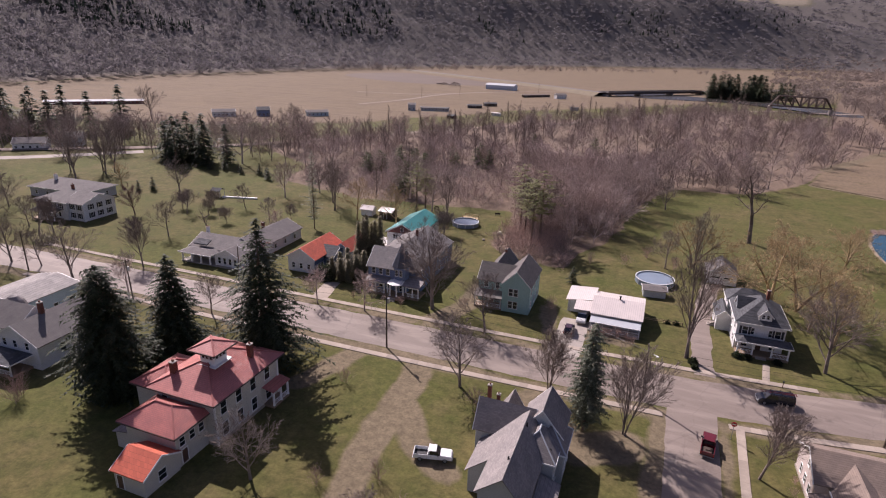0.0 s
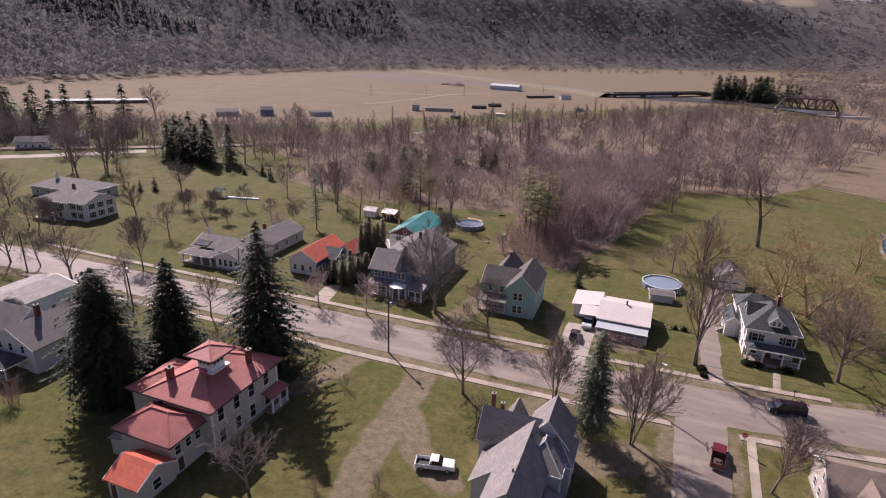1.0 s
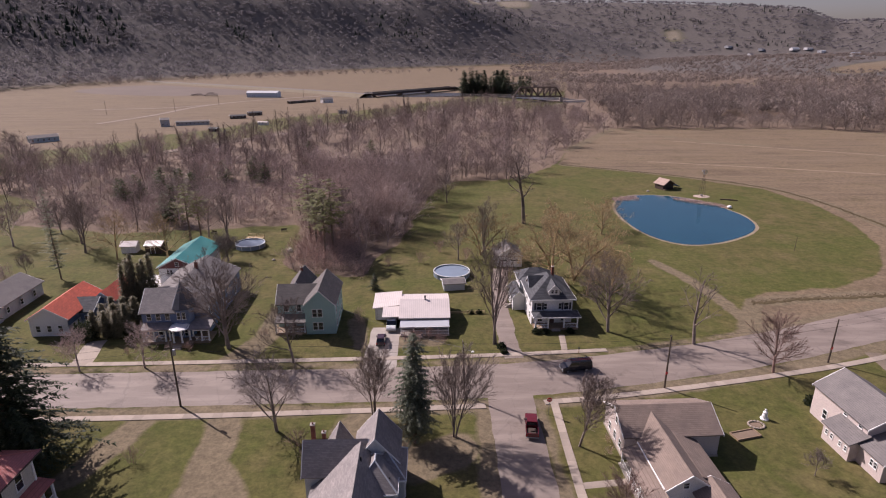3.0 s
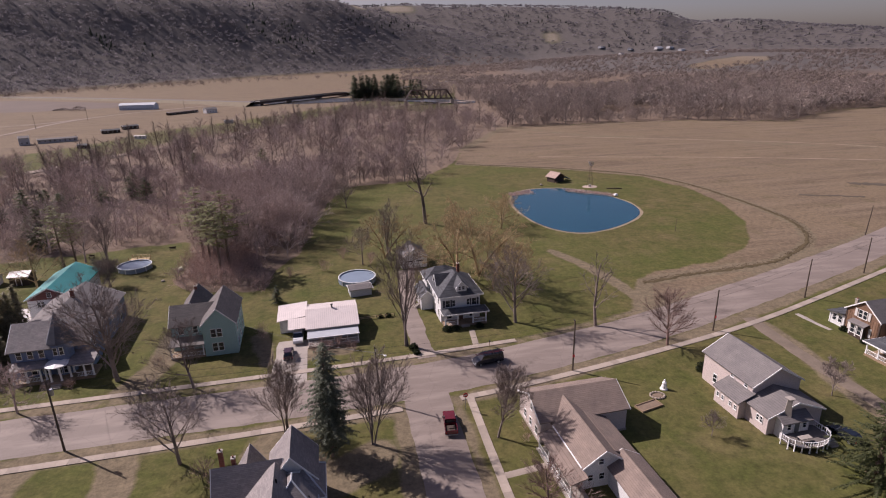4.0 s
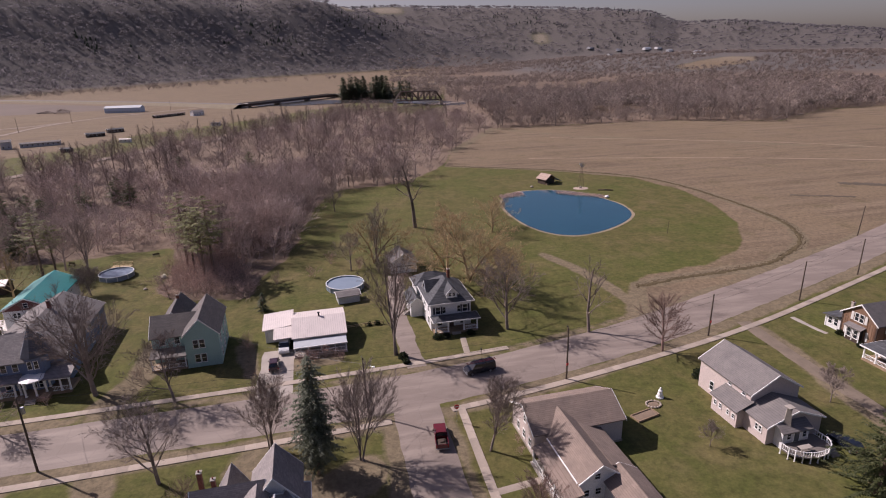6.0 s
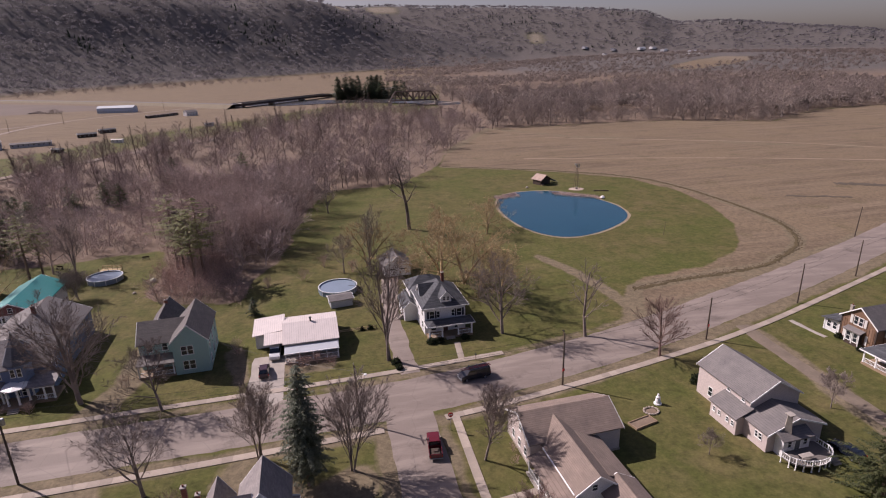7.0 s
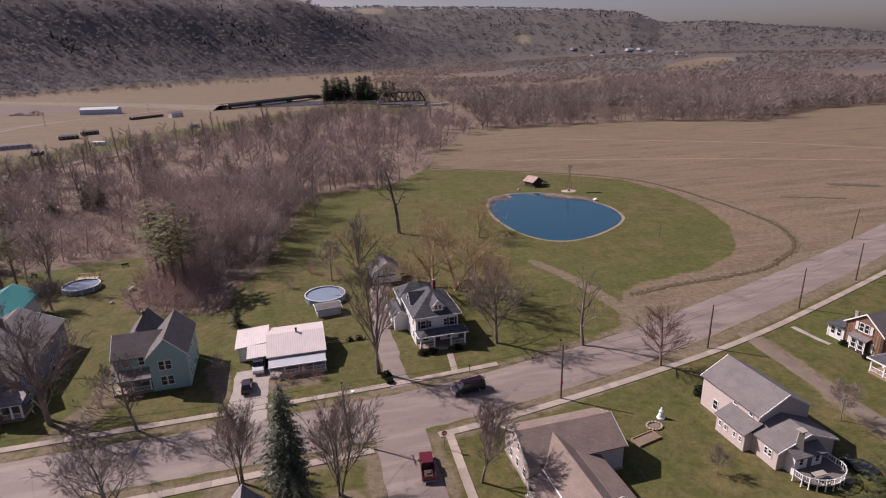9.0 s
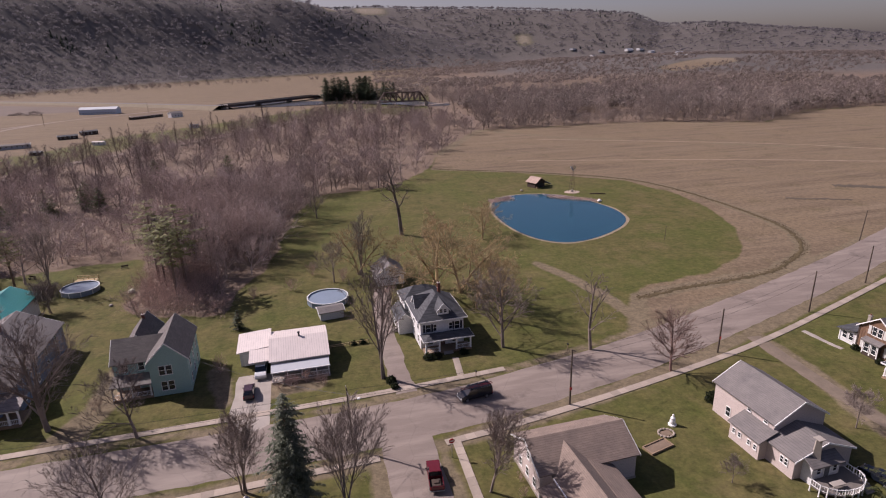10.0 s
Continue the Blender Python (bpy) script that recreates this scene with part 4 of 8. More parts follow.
def leafy_bush(x, y, r, h, material, label, seed=1):
    """A clipped or loose evergreen shrub of many small leaves on stems."""
    rng = np.random.RandomState(seed)
    n = int(500 * r)
    u = rng.normal(0, 1, (n, 3))
    u[:, 2] = np.abs(u[:, 2])
    u /= np.linalg.norm(u, axis=1)[:, None]
    c = u * (0.55 + 0.45 * rng.uniform(0, 1, (n, 1)) ** 0.4) * (r, r, h) * (1 + 0.12 * rng.normal(0, 1, (n, 1)))
    d1, d2 = rng.normal(0, 0.16, (n, 3)), rng.normal(0, 0.16, (n, 3))
    v = np.stack([c - d1, c + d2, c + d1], 1).reshape(-1, 3)
    v[:, 2] = np.maximum(v[:, 2], 0.02)
    me = fast_mesh("foliage", v, [np.arange(3 * n).reshape(-1, 3)], material)
    ob = thing("shrub", x, y, 0, 0, label, "shrub")
    part("foliage", me, None, ob)
    rows = [(0, 0, -0.1, *(rng.normal(0, 0.3, 2) * r), h * 0.6, 0.04, 0.015) for _ in range(7)]
    part("stems", tube_mesh("stems", ((rows, 4),), CONIFER_BARK), None, ob)
    return ob


# street and garden trees
for kind, x, y, h, rz in (
    ("broad", -122.4, 79, 15, 10), ("broad", -145.8, 80.2, 14, 80), ("maple", -136.7, 81.5, 10, 200), ("maple_b", -104.5, 78.8, 10.5, 40),
    ("oval", -115, 92.2, 13, 70), ("maple", -127.6, 112.4, 11, 120), ("maple_b", -63.7, 92.4, 9, 15), ("maple_b", -52.5, 93.6, 10, 200),
    ("broad", -39.5, 100.6, 21.5, 33), ("broad", -40.5, 102.2, 17, 200), ("maple", -25.6, 95, 13, 140), ("broad", -23.4, 74.6, 14.5, 50), ("fan", -9.2, 78.4, 14.0, 20),
    ("fan", 3.8, 72.6, 15.5, 110), ("upright", 12.3, 101.6, 24, 15), ("oval", 21.9, 70.4, 12.6, 240), ("broad", 36.2, 106.6, 18, 10),
    ("round", 61.4, 90.3, 13, 30), ("snag", 51.6, 101, 16.5, 20), ("old", 30, 185, 25, 0), ("willow", 30.7, 138, 19, 30), ("willow", 35.6, 134.6, 19, 100),
    ("willow", 52.7, 173, 13, 210), ("tan", 36.4, 125, 16, 80), ("tan", 39.5, 118, 15, 20), ("upright", 14.2, 154.8, 17, 60), ("maple", 6.9, 150.2, 11, 60), ("vase", -56.5, 149.7, 9, 30), ("willow", 13.5, 154, 14, 160), ("small", 52.4, 63.8, 4.2, 10), ("small", 77.5, 68.8, 7.0, 80),
    ("broad", 4.8, 214, 13, 20), ("pale", -13, 200, 20, 40), ("pale", -20, 190, 19, 100), ("pale", -6, 212, 17, 10), ("pale", -26, 178, 15, 200), ("pale", -12, 182, 14, 300), ("pale", -32, 196, 18, 60), ("upright", -34, 166, 19, 10), ("upright", -28, 168, 18, 120),
    ("pole", -24, 166, 16, 20), ("maple", -80.6, 78.6, 10, 300), ("round", 24, 55, 9, 10), ("broad", -41, 42.6, 11.5, 75), ("vase", -22, 38, 8, 15),
    ("small", -100, 34, 5, 0), ("maple", -160, 97, 12, 40), ("broad", -174, 92, 14, 140), ("maple", 152, 110, 11, 100),
    ("old", -118, 118, 9, 10), ("maple_b", -101, 128, 8, 60), ("maple", -112, 138, 8, 90), ("maple", -128, 146, 9, 200), ("small", -105, 140, 6, 10),
    ("tan", -72, 148, 16, 30), ("vase", -146, 136, 7, 10), ("vase", -138, 142, 7, 60), ("vase", -133, 134, 6, 20), ("vase", -122, 130, 6, 80), ("oval", -158, 100, 11, 80), ("broad", -180, 96, 14, 10), ("upright", -100, 158, 18, 210), ("maple_b", -125, 164, 14, 10), ("maple", -140, 132, 9, 45), ("broad", -163, 152, 14, 5),
    ("round", -154.2, 124.4, 11, 60), ("upright", -217, 163.9, 18, 10), ("upright", -228.1, 157.6, 20, 90), ("maple", -213, 166, 15, 50), ("broad", -247, 198, 18, 140), ("upright", -238, 185, 17, 220), ("maple_b", -257, 176, 15, 70), ("maple", -262, 205, 15, 10), ("tan", -190, 150, 10, 30), ("maple", -187, 103, 12, 300), ("broad", -196, 112, 13, 20), ("maple_b", -204, 98, 12, 210), ("maple", -170, 101, 10, 150),
    ("broad", -213, 148.7, 21, 40), ("broad", -212, 161, 20, 200), ("broad", -334, 297, 24, 10), ("pale", -179, 205, 25, 90), ("broad", -223, 306, 18, 130), ("upright", -318, 190, 22, 10), ("broad", -300, 215, 22, 60), ("broad", -270, 150, 20, 5), ("broad", -240, 130, 18, 300), ("pale", -158, 262, 18, 20), ("pale", -176, 236, 16, 70), ("pale", -140, 290, 17, 130), ("pale", -150, 234, 13, 250), ("tan", -88, 152, 15, 75), ("upright", -106, 166, 17, 20), ("broad", -118, 176, 13, 33), ("pale", -70, 172, 17, 10), ("pale", -84, 184, 18, 100), ("upright", -62, 166, 18, 45),
):
    bare_tree(kind, x, y, h, rz)
for kind, x, y, h, rz, lab, sp in (
    ("dense", -73.0, 49.4, 22.5, 0, "dense dark green spruce beside the red-roofed house", 1.12), ("norway", -72.8, 62, 20, 60, "dark green spruce with drooping boughs", 1.15), ("small_fir", -71.0, 55.6, 8.0, 60, "young green fir between two large spruces", 1.3),
    ("airy", -57, 66.5, 27.5, 20, "tall open dark spruce with drooping boughs", 1.12), ("pale", -2.2, 71.4, 18, 0, "narrow pale green spruce by the street", 0.88),
    ("small_fir", -14, 129, 4.5, 0, "small dark fir in a back garden", 1.0), ("end", 66.6, 50.6, 13.2, 30, "open green spruce at the end of the lawn", 1.0),
):
    conifer(kind, x, y, h, rz, lab, "", sp)
for i in range(6):
    conifer("column", -67.6 + 1.2 * i, 117.6 + 0.6 * (i % 2), 11.2 + 2.2 * ((i * 7) % 3) / 2, 50 * i, "tall brownish-green columnar arborvitae in a row", "arborvitae row", 0.95)
for i in range(9):
    conifer("column", -67.8 + 0.75 * i, 105.2 + 2.4 * (i % 3), 6.0 + 0.5 * (i % 3), 70 * i, "dark green columnar evergreen by the house", "evergreen hedge", 1.55)
rng = random.Random(4)
for k, (x, y) in enumerate([(-212, 193), (-206, 196), (-200, 198), (-194, 198), (-203, 190), (-190, 194), (-216, 199), (-184, 201), (-209, 204)]):
    conifer("far", x, y, rng.uniform(17, 23), rng.uniform(0, 360), "tall blue-green spruce in a clump", "spruce clump", 1.25)
for k, (x, y) in enumerate([(-335, 201), (-330, 210), (-340, 220), (-322, 226), (-318, 214), (-345, 205), (-310, 232), (-300, 245), (-351, 213)]):
    conifer("far", x, y, rng.uniform(20, 28), rng.uniform(0, 360), "dark spruce among far houses", "far spruces", 1.3)
for k in range(34):
    x, y = rng.uniform(36, 96), rng.uniform(790, 850)
    conifer("far", x, y, rng.uniform(17, 30), rng.uniform(0, 360), "dark spruce in a grove by the river", "river grove", 1.5)
for k in range(8):
    x, y = rng.uniform(96, 132), rng.uniform(810, 880)
    conifer("far", x, y, rng.uniform(12, 22), rng.uniform(0, 360), "dark spruce in a grove by the river", "river grove", 1.5)
for k, (x, y, s) in enumerate([(-176, 190, 5), (-170, 192, 4), (-165, 188, 4), (-157, 190, 5), (-152, 188, 4), (-148, 184, 5), (-182, 188, 5), (-178, 147, 4), (-174, 150, 5)]):
    conifer("small_fir", x, y, s, 40 * k, "young spruce at the edge of a lawn", "young spruces", 1.1)
for k, (x, y, s) in enumerate([(-37, 166.3, 21), (-29.8, 151, 20), (-28.4, 155.4, 22), (-34, 160, 17), (-74, 168, 18), (-72, 171, 15)]):
    conifer("pine", x, y, s, 40 * k, "olive-green pine with a bare lower trunk", "woodland pines", 1.35)
for k, (x, y, s) in enumerate([(-119.3, 217.7, 9), (-124, 223, 8), (-118.4, 225.2, 9), (-114, 221, 8), (-110, 230, 11), (-103.9, 229.3, 10), (-106, 238, 9), (-93.3, 218, 11), (-103.4, 248.9, 9), (-95.3, 256.8, 9), (-73.2, 246.7, 10),
                               (-82.2, 261.2, 10), (-34.3, 310.2, 10), (-65, 288.4, 8), (-39, 266.2, 8), (-112.7, 233.2, 9), (-100, 235, 8), (-87.6, 188.2, 13), (-92, 192, 10), (-81.7, 255, 9), (-68.7, 315.4, 9), (-88, 244, 8), (-77, 254, 8)]):
    conifer("young_pine", x, y, s, 70 * k, "bushy dark green young pine among bare trees", "young pines", 1.1)
conifer("thin_spruce", -94.6, 137.5, 24, 20, "tall thin pale green larch-like conifer", "", 1.0)
conifer("thin_spruce", 14.6, 157, 15, 80, "tall thin pale green larch-like conifer", "", 1.0)


# ---- woods: the bare trees nobody could count ----
def thicket(name, places, lo, hi, material, label, category, specs, thick=0.034, seed=1, sides=3, bias=1.0):
    """One mesh of many leafless trees at the given places."""
    rng = np.random.RandomState(seed)
    stock = []
    for s, spec in enumerate(specs):
        for q in range(3):
            rows = []
            r2 = np.random.RandomState(seed * 31 + s * 7 + q)
            sprout(r2, rows, np.array([0, 0, -0.2]), unit(np.array([r2.normal(0, 0.07), r2.normal(0, 0.07), 1.0])), 10.0, 0.17, 0, spec)
            stock.append(np.array(rows))
    out, tone = [], []
    for x, y in places:
        a = stock[rng.randint(len(stock))]
        k = rng.uniform(lo, hi) / 10.0
        b = shift_rows(a, x, y, float(land(x, y)), rng.uniform(0, 6.28), k)
        b[:, 6:8] = np.maximum(b[:, 6:8], [thick, thick * 0.6])
        out.append(b)
        tone.append(np.full(len(b), rng.uniform() ** bias))
    return tagged(new(name, tube_mesh(name, ((np.vstack(out), sides),), material, False, True, np.concatenate(tone))), label, category, kind="stuff")


def scatter(poly, n, seed, keep=None):
    rng = np.random.RandomState(seed)
    p = np.array(poly)
    got = []
    while len(got) < n:
        x, y = rng.uniform(p[:, 0].min(), p[:, 0].max()), rng.uniform(p[:, 1].min(), p[:, 1].max())
        if inside(np.array([x]), np.array([y]), poly)[0] and (keep is None or keep(x, y, rng)):
            got.append((x, y))
    return got


SLIM = dict(MAPLE, depth=3, segs=(4, 2, 1, 1), kids=(11, 6, 8), clear=0.36, angle=(0.6, 0.7, 0.8), share=(0.38, 0.55, 0.6), lift=(0.02, 0.12, 0.06, 0, 0))
FULL = dict(MAPLE, depth=3, segs=(4, 2, 1, 1), kids=(13, 7, 9), clear=0.18, angle=(0.9, 0.8, 0.85), share=(0.62, 0.56, 0.6), lift=(0.02, 0.08, 0.05, 0, 0))
LOWB = dict(MAPLE, depth=2, segs=(1, 1, 1), kids=(9, 14), clear=0.03, angle=(1.0, 0.8), share=(1.1, 0.65), lift=(0.05, 0.04, 0.02, 0, 0))
FAR = dict(MAPLE, depth=2, segs=(2, 1, 1), kids=(15, 24), clear=0.12, angle=(0.95, 0.7), share=(0.7, 0.6), lift=(0.02, 0.06, 0.04, 0, 0))
LANK = dict(MAPLE, depth=2, segs=(5, 1, 1), kids=(18, 14), clear=0.4, angle=(0.5, 0.7), share=(0.27, 0.6), lift=(0.01, 0.1, 0.05, 0, 0))
BUSHY = dict(FULL, kids=(13, 7, 9), clear=0.1, angle=(0.85, 0.6, 0.6), share=(0.85, 0.55, 0.55), wob=(0.06, 0.1, 0.12, 0.15, 0.15))
near_wood = lambda x, y, r: 160 < y < 262 and (x > -50 or r.uniform() < (0.12 if y < 240 else 0.4))
deep_wood = lambda x, y, r: y > 250
thicket("woodland", scatter(WOODS, 210, 3, near_wood), 6, 14, WOOD_TWIGS, "dense gray-pink leafless woodland behind the gardens", "woods", (FULL, BUSHY, BUSHY), 0.03, 1, bias=0.7)
thicket("woodland", scatter(WOODS, 480, 4, deep_wood), 6, 13, WOOD_TWIGS, "gray-pink leafless woodland towards the railway", "woods", (FAR,), 0.045, 8)
thicket("woodland", scatter(WOODS, 60, 5), 11, 17, BARK_DARK, "tall dark bare trunks within the woodland", "woods", (SLIM, SLIM), 0.03, 2)
RAILSIDE = [(-176, 298), (-160, 316), (-131, 366), (-106, 420), (-52, 488), (20, 592), (84, 664), (96, 655), (30, 570), (-36, 470), (-80, 410), (-52, 300), (-104, 292), (-150, 282)]
thicket("woodland", scatter(RAILSIDE, 45, 15), 10, 19, BARK_DARK, "tall lanky bare trees along the railway", "woods", (LANK, LANK), 0.038, 12)
thicket("brush", scatter(WOODS, 950, 7), 2.0, 5.5, WOOD_TWIGS, "reddish brush under the woodland trees", "brush", (LOWB,), 0.026, 3, bias=0.7)
THICK = [(-42, 150), (-38, 141), (-25, 139.5), (-17.5, 137.5), (-18, 156), (-26, 168), (-40.5, 168)]
thicket("brush", scatter(THICK, 150, 18), 1.8, 4.2, BRUSH, "dense reddish-brown brush behind the aqua house", "brush", (LOWB,), 0.02, 14)
OPEN_WOOD = [(-142, 188), (-100, 178), (-64, 183), (-50, 187), (-52, 240), (-90, 246), (-140, 240)]
thicket("brush", scatter(OPEN_WOOD, 420, 21), 1.2, 4.4, WOOD_TWIGS, "low pinkish brush in the open wood", "brush", (LOWB,), 0.024, 22, bias=0.5)
EDGE = [(-45, 186), (-40, 168), (-29, 160), (-10, 166), (-4, 215), (6, 247), (-8, 250), (-20, 200), (-45, 185)]
thicket("brush", scatter(EDGE, 170, 8), 2.5, 5.0, BRUSH, "reddish brush along the edge of the lawn", "brush", (LOWB,), 0.02, 4)
LEFT_BELT = [(-330, 165), (-225, 205), (-165, 215), (-150, 225), (-200, 300), (-230, 262), (-330, 215)]
thicket("woodland", scatter(LEFT_BELT, 110, 9), 9, 16, WOOD_TWIGS, "bare trees along the railway", "woods", (FULL, FAR), 0.035, 5, bias=1.6)
RIVER = [(128, 425), (250, 428), (300, 405), (340, 384), (430, 440), (900, 470), (1300, 640), (1300, 1500), (500, 1900), (150, 1500), (160, 1050), (130, 800), (165, 620), (150, 520)]
river_keep = lambda x, y, r: math.hypot(x, y) < 820 and not (500 < y < 730 and abs(x - 0.17 * y) < 42) and r.uniform() < min(1.0, (430 / math.hypot(x, y)) ** 1.2)
thicket("woodland", scatter(RIVER, 560, 11, river_keep), 9, 19, RIVER_TWIGS, "broad belt of bare woods along the river", "woods", (FAR, FAR), 0.065, 6)
RIVER_FRONT = [(128, 425), (250, 428), (300, 405), (340, 384), (430, 440), (900, 470), (900, 500), (430, 465), (340, 405), (250, 450), (140, 450)]
thicket("brush", scatter(RIVER_FRONT, 480, 12), 3, 8, RIVER_TWIGS, "brush at the edge of the stubble field", "brush", (LOWB,), 0.05, 7, bias=0.6)
HILL_FOOT = [(-660, 800), (-480, 1150), (-300, 1340), (-100, 1500), (100, 1600), (100, 1640), (-120, 1545), (-330, 1400), (-520, 1200), (-690, 820)]
thicket("brush", scatter(HILL_FOOT, 130, 19), 6, 12, RIVER_TWIGS, "low hedge of bare bushes at the foot of the hill", "brush", (LOWB,), 0.09, 17, bias=0.6)


def far_forest(name, places, material, label, lo, hi, needle, boughs=12):
    """Distant crowns on the hills: round loose heads of twigs, or pointed conifers."""
    rng = np.random.RandomState(len(places))
    p = np.array(places)
    n = len(p)
    z = land(p[:, 0], p[:, 1])
    h = rng.uniform(lo, hi, n)
    far_off = np.maximum(1.0, (np.hypot(p[:, 0], p[:, 1]) / 1300) ** 0.9)
    r = h * (0.19 if needle else 0.36 * far_off) * rng.uniform(0.8, 1.25, n)
    m = 7 if needle else boughs
    base = np.stack([p[:, 0], p[:, 1], z], -1)[:, None]
    if needle:
        th = rng.uniform(0, 6.28, (n, m))
        lowz = h[:, None] * rng.uniform(0.02, 0.25, (n, m))
        foot = base + np.stack([np.cos(th) * r[:, None], np.sin(th) * r[:, None], lowz], -1)
        foot2 = base + np.stack([np.cos(th + 1.0) * r[:, None], np.sin(th + 1.0) * r[:, None], lowz * 0.7], -1)
        tip = base + np.stack([0 * th, 0 * th, h[:, None] * rng.uniform(0.75, 1, (n, m))], -1)
        v = np.stack([foot, foot2, tip], 2)
    else:
        out = rng.normal(0, 1, (n, m, 3))
        out[..., 2] = np.abs(out[..., 2] + 0.25) - 0.25
        out /= np.linalg.norm(out, axis=2)[..., None]
        size = np.stack([r, r, 0.42 * h], -1)[:, None]
        mid = base + np.stack([0 * h, 0 * h, 0.58 * h], -1)[:, None] + out * size * rng.uniform(0.55, 1.0, (n, m, 1))
        one = np.cross(out, rng.normal(0, 1, (n, m, 3)))
        one /= np.linalg.norm(one, axis=2)[..., None] + 1e-9
        two = np.cross(out, one) + 0.5 * out * rng.normal(0, 1, (n, m, 1))
        k = (r[:, None] * rng.uniform(0.13, 0.30, (n, m)))[..., None]
        v = np.stack([mid + k * one, mid - k * (0.5 * one - 0.8 * two), mid - k * (0.5 * one + 0.8 * two)], 2)
        tone = np.repeat(rng.uniform(0, 1, n), m * 3)
    v = v.reshape(-1, 3)
    me = fast_mesh(name, v, [np.arange(len(v)).reshape(-1, 3)], material)
    if not needle:
        me.attributes.new("tone", "FLOAT", "POINT").data.foreach_set("value", tone.astype(np.float32))
    return tagged(new(name, me), label, "woods", kind="stuff")


def hill_places(n, seed, low, high, test=None):
    rng = np.random.RandomState(seed)
    got = []
    while len(got) < n:
        az, d = np.radians(rng.uniform(-56, 64, 4000)), rng.uniform(600, 3700, 4000)
        x, y = -d * np.sin(az), d * np.cos(az)
        h = land(x, y)
        ok = (h > low) & (rng.uniform(0, 1, 4000) < np.clip((1000 / d) ** 1.5, 0.12, 1))
        if test is not None:
            ok &= test(x, y)
        got += list(zip(x[ok], y[ok]))
    return got[:n]


clearing = lambda x, y: ~open_slope(x, y) & ~in_town(x, y) & ((land(x, y) > 40) | (np.degrees(np.arctan2(-x, y)) > -12))
# cooler gray than the valley woods: some distance haze is put into the colour
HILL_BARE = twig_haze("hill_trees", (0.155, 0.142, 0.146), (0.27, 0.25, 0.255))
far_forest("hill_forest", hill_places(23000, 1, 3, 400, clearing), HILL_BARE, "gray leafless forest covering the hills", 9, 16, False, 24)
far_forest("hill_conifers", hill_places(2200, 2, 3, 400, lambda x, y: (wobble(x, y, 95, 4) > 0.3) & (land(x, y) > 60) & ~open_slope(x, y)), needles("hill_needles", (0.02, 0.032, 0.024), (0.045, 0.06, 0.04)), "dark conifers scattered over the hills", 12, 19, True)
RIVER_FAR = twig_haze("river_trees", (0.17, 0.138, 0.12), (0.33, 0.275, 0.24))


def flats(n, seed):
    """Places over the wooded river flats, out to the far bench."""
    rng = np.random.RandomState(seed)
    got = []
    while len(got) < n:
        az, d = np.radians(rng.uniform(-62, -7, 4000)), 560 * (2650 / 560) ** rng.uniform(0, 1, 4000)
        x, y = -d * np.sin(az), d * np.cos(az)
        ok = (inside(x, y, RIVER) | ((d > 1150) & (land(x, y) < 42))) & ~open_slope(x, y) & (wobble(x, y, 120, 2) > -0.32) & ~in_town(x, y) & ~inside(x, y, FLAT_FIELDS[0]) & ~inside(x, y, FLAT_FIELDS[1]) & (np.hypot(x - 120, y - 690) > 75)
        got += list(zip(x[ok], y[ok]))
    return got[:n]


far_forest("river_forest", flats(11000, 5), RIVER_FAR, "brown leafless woods over the river flats", 8, 14, False, 24)


# ---- houses ----
WORN_ROOF = shingle("worn_brown_gray_shingles", (0.135, 0.122, 0.115), 0.12, 0.14, 0.9)
TURRET_SLATE = shingle("dark_blue_slate", (0.115, 0.122, 0.145), 0.1, 0.16, 0.3)
PALE_SHINGLE = shingle("pale_gray_shingles", (0.30, 0.28, 0.265), 0.1, 0.14, 0.9)
STEEL_ROOF = plain("dull_steel_roof", (0.42, 0.44, 0.46), 0.7, 0.1)
CAP_RED = plain("red_ridge_metal", (0.33, 0.10, 0.085), 0.5, 0.15)
PALE_SLAB = plain("pale_terrace", (0.58, 0.55, 0.51), 0.8, 0.12)
DECK_GRAY = plain("weathered_deck", (0.15, 0.13, 0.115), 0.85, 0.25, 4, 0.6)
def mesh_from(bm, material):
    me = bpy.data.meshes.new("piece")
    bm.to_mesh(me)
    bm.free()
    me.materials.append(material)
    return me


def window_meshes(w, h, cache={}):
    key = (round(w, 2), round(h, 2))
    if key not in cache:
        b = 0.065
        fr = boxes((-w / 2 - b, -w / 2, -0.06, 0.03, -b, h + b), (w / 2, w / 2 + b, -0.06, 0.03, -b, h + b), (-w / 2, w / 2, -0.06, 0.03, h, h + b),
                   (-w / 2 - 0.05 - b, w / 2 + 0.05 + b, -0.10, 0.03, -b - 0.04, 0), (-w / 2, w / 2, -0.035, 0.03, h * 0.5 - 0.03, h * 0.5 + 0.03))
        bmesh.ops.recalc_face_normals(fr, faces=fr.faces)
        m1 = bpy.data.meshes.new("frame")
        fr.to_mesh(m1)
        fr.free()
        m1.materials.append(TRIM)
        panes = []
        for z0, z1 in ((0, h * 0.5 - 0.03), (h * 0.5 + 0.03, h)):
            p = boxes((-w / 2, w / 2, -0.012, 0.02, z0, z1))
            bmesh.ops.recalc_face_normals(p, faces=p.faces)
            m2 = bpy.data.meshes.new("pane")
            p.to_mesh(m2)
            p.free()
            m2.materials.append(GLASS)
            panes.append(m2)
        cache[key] = (m1, panes)
    return cache[key]


TURN = {"S": 0, "E": 90, "N": 180, "W": 270}


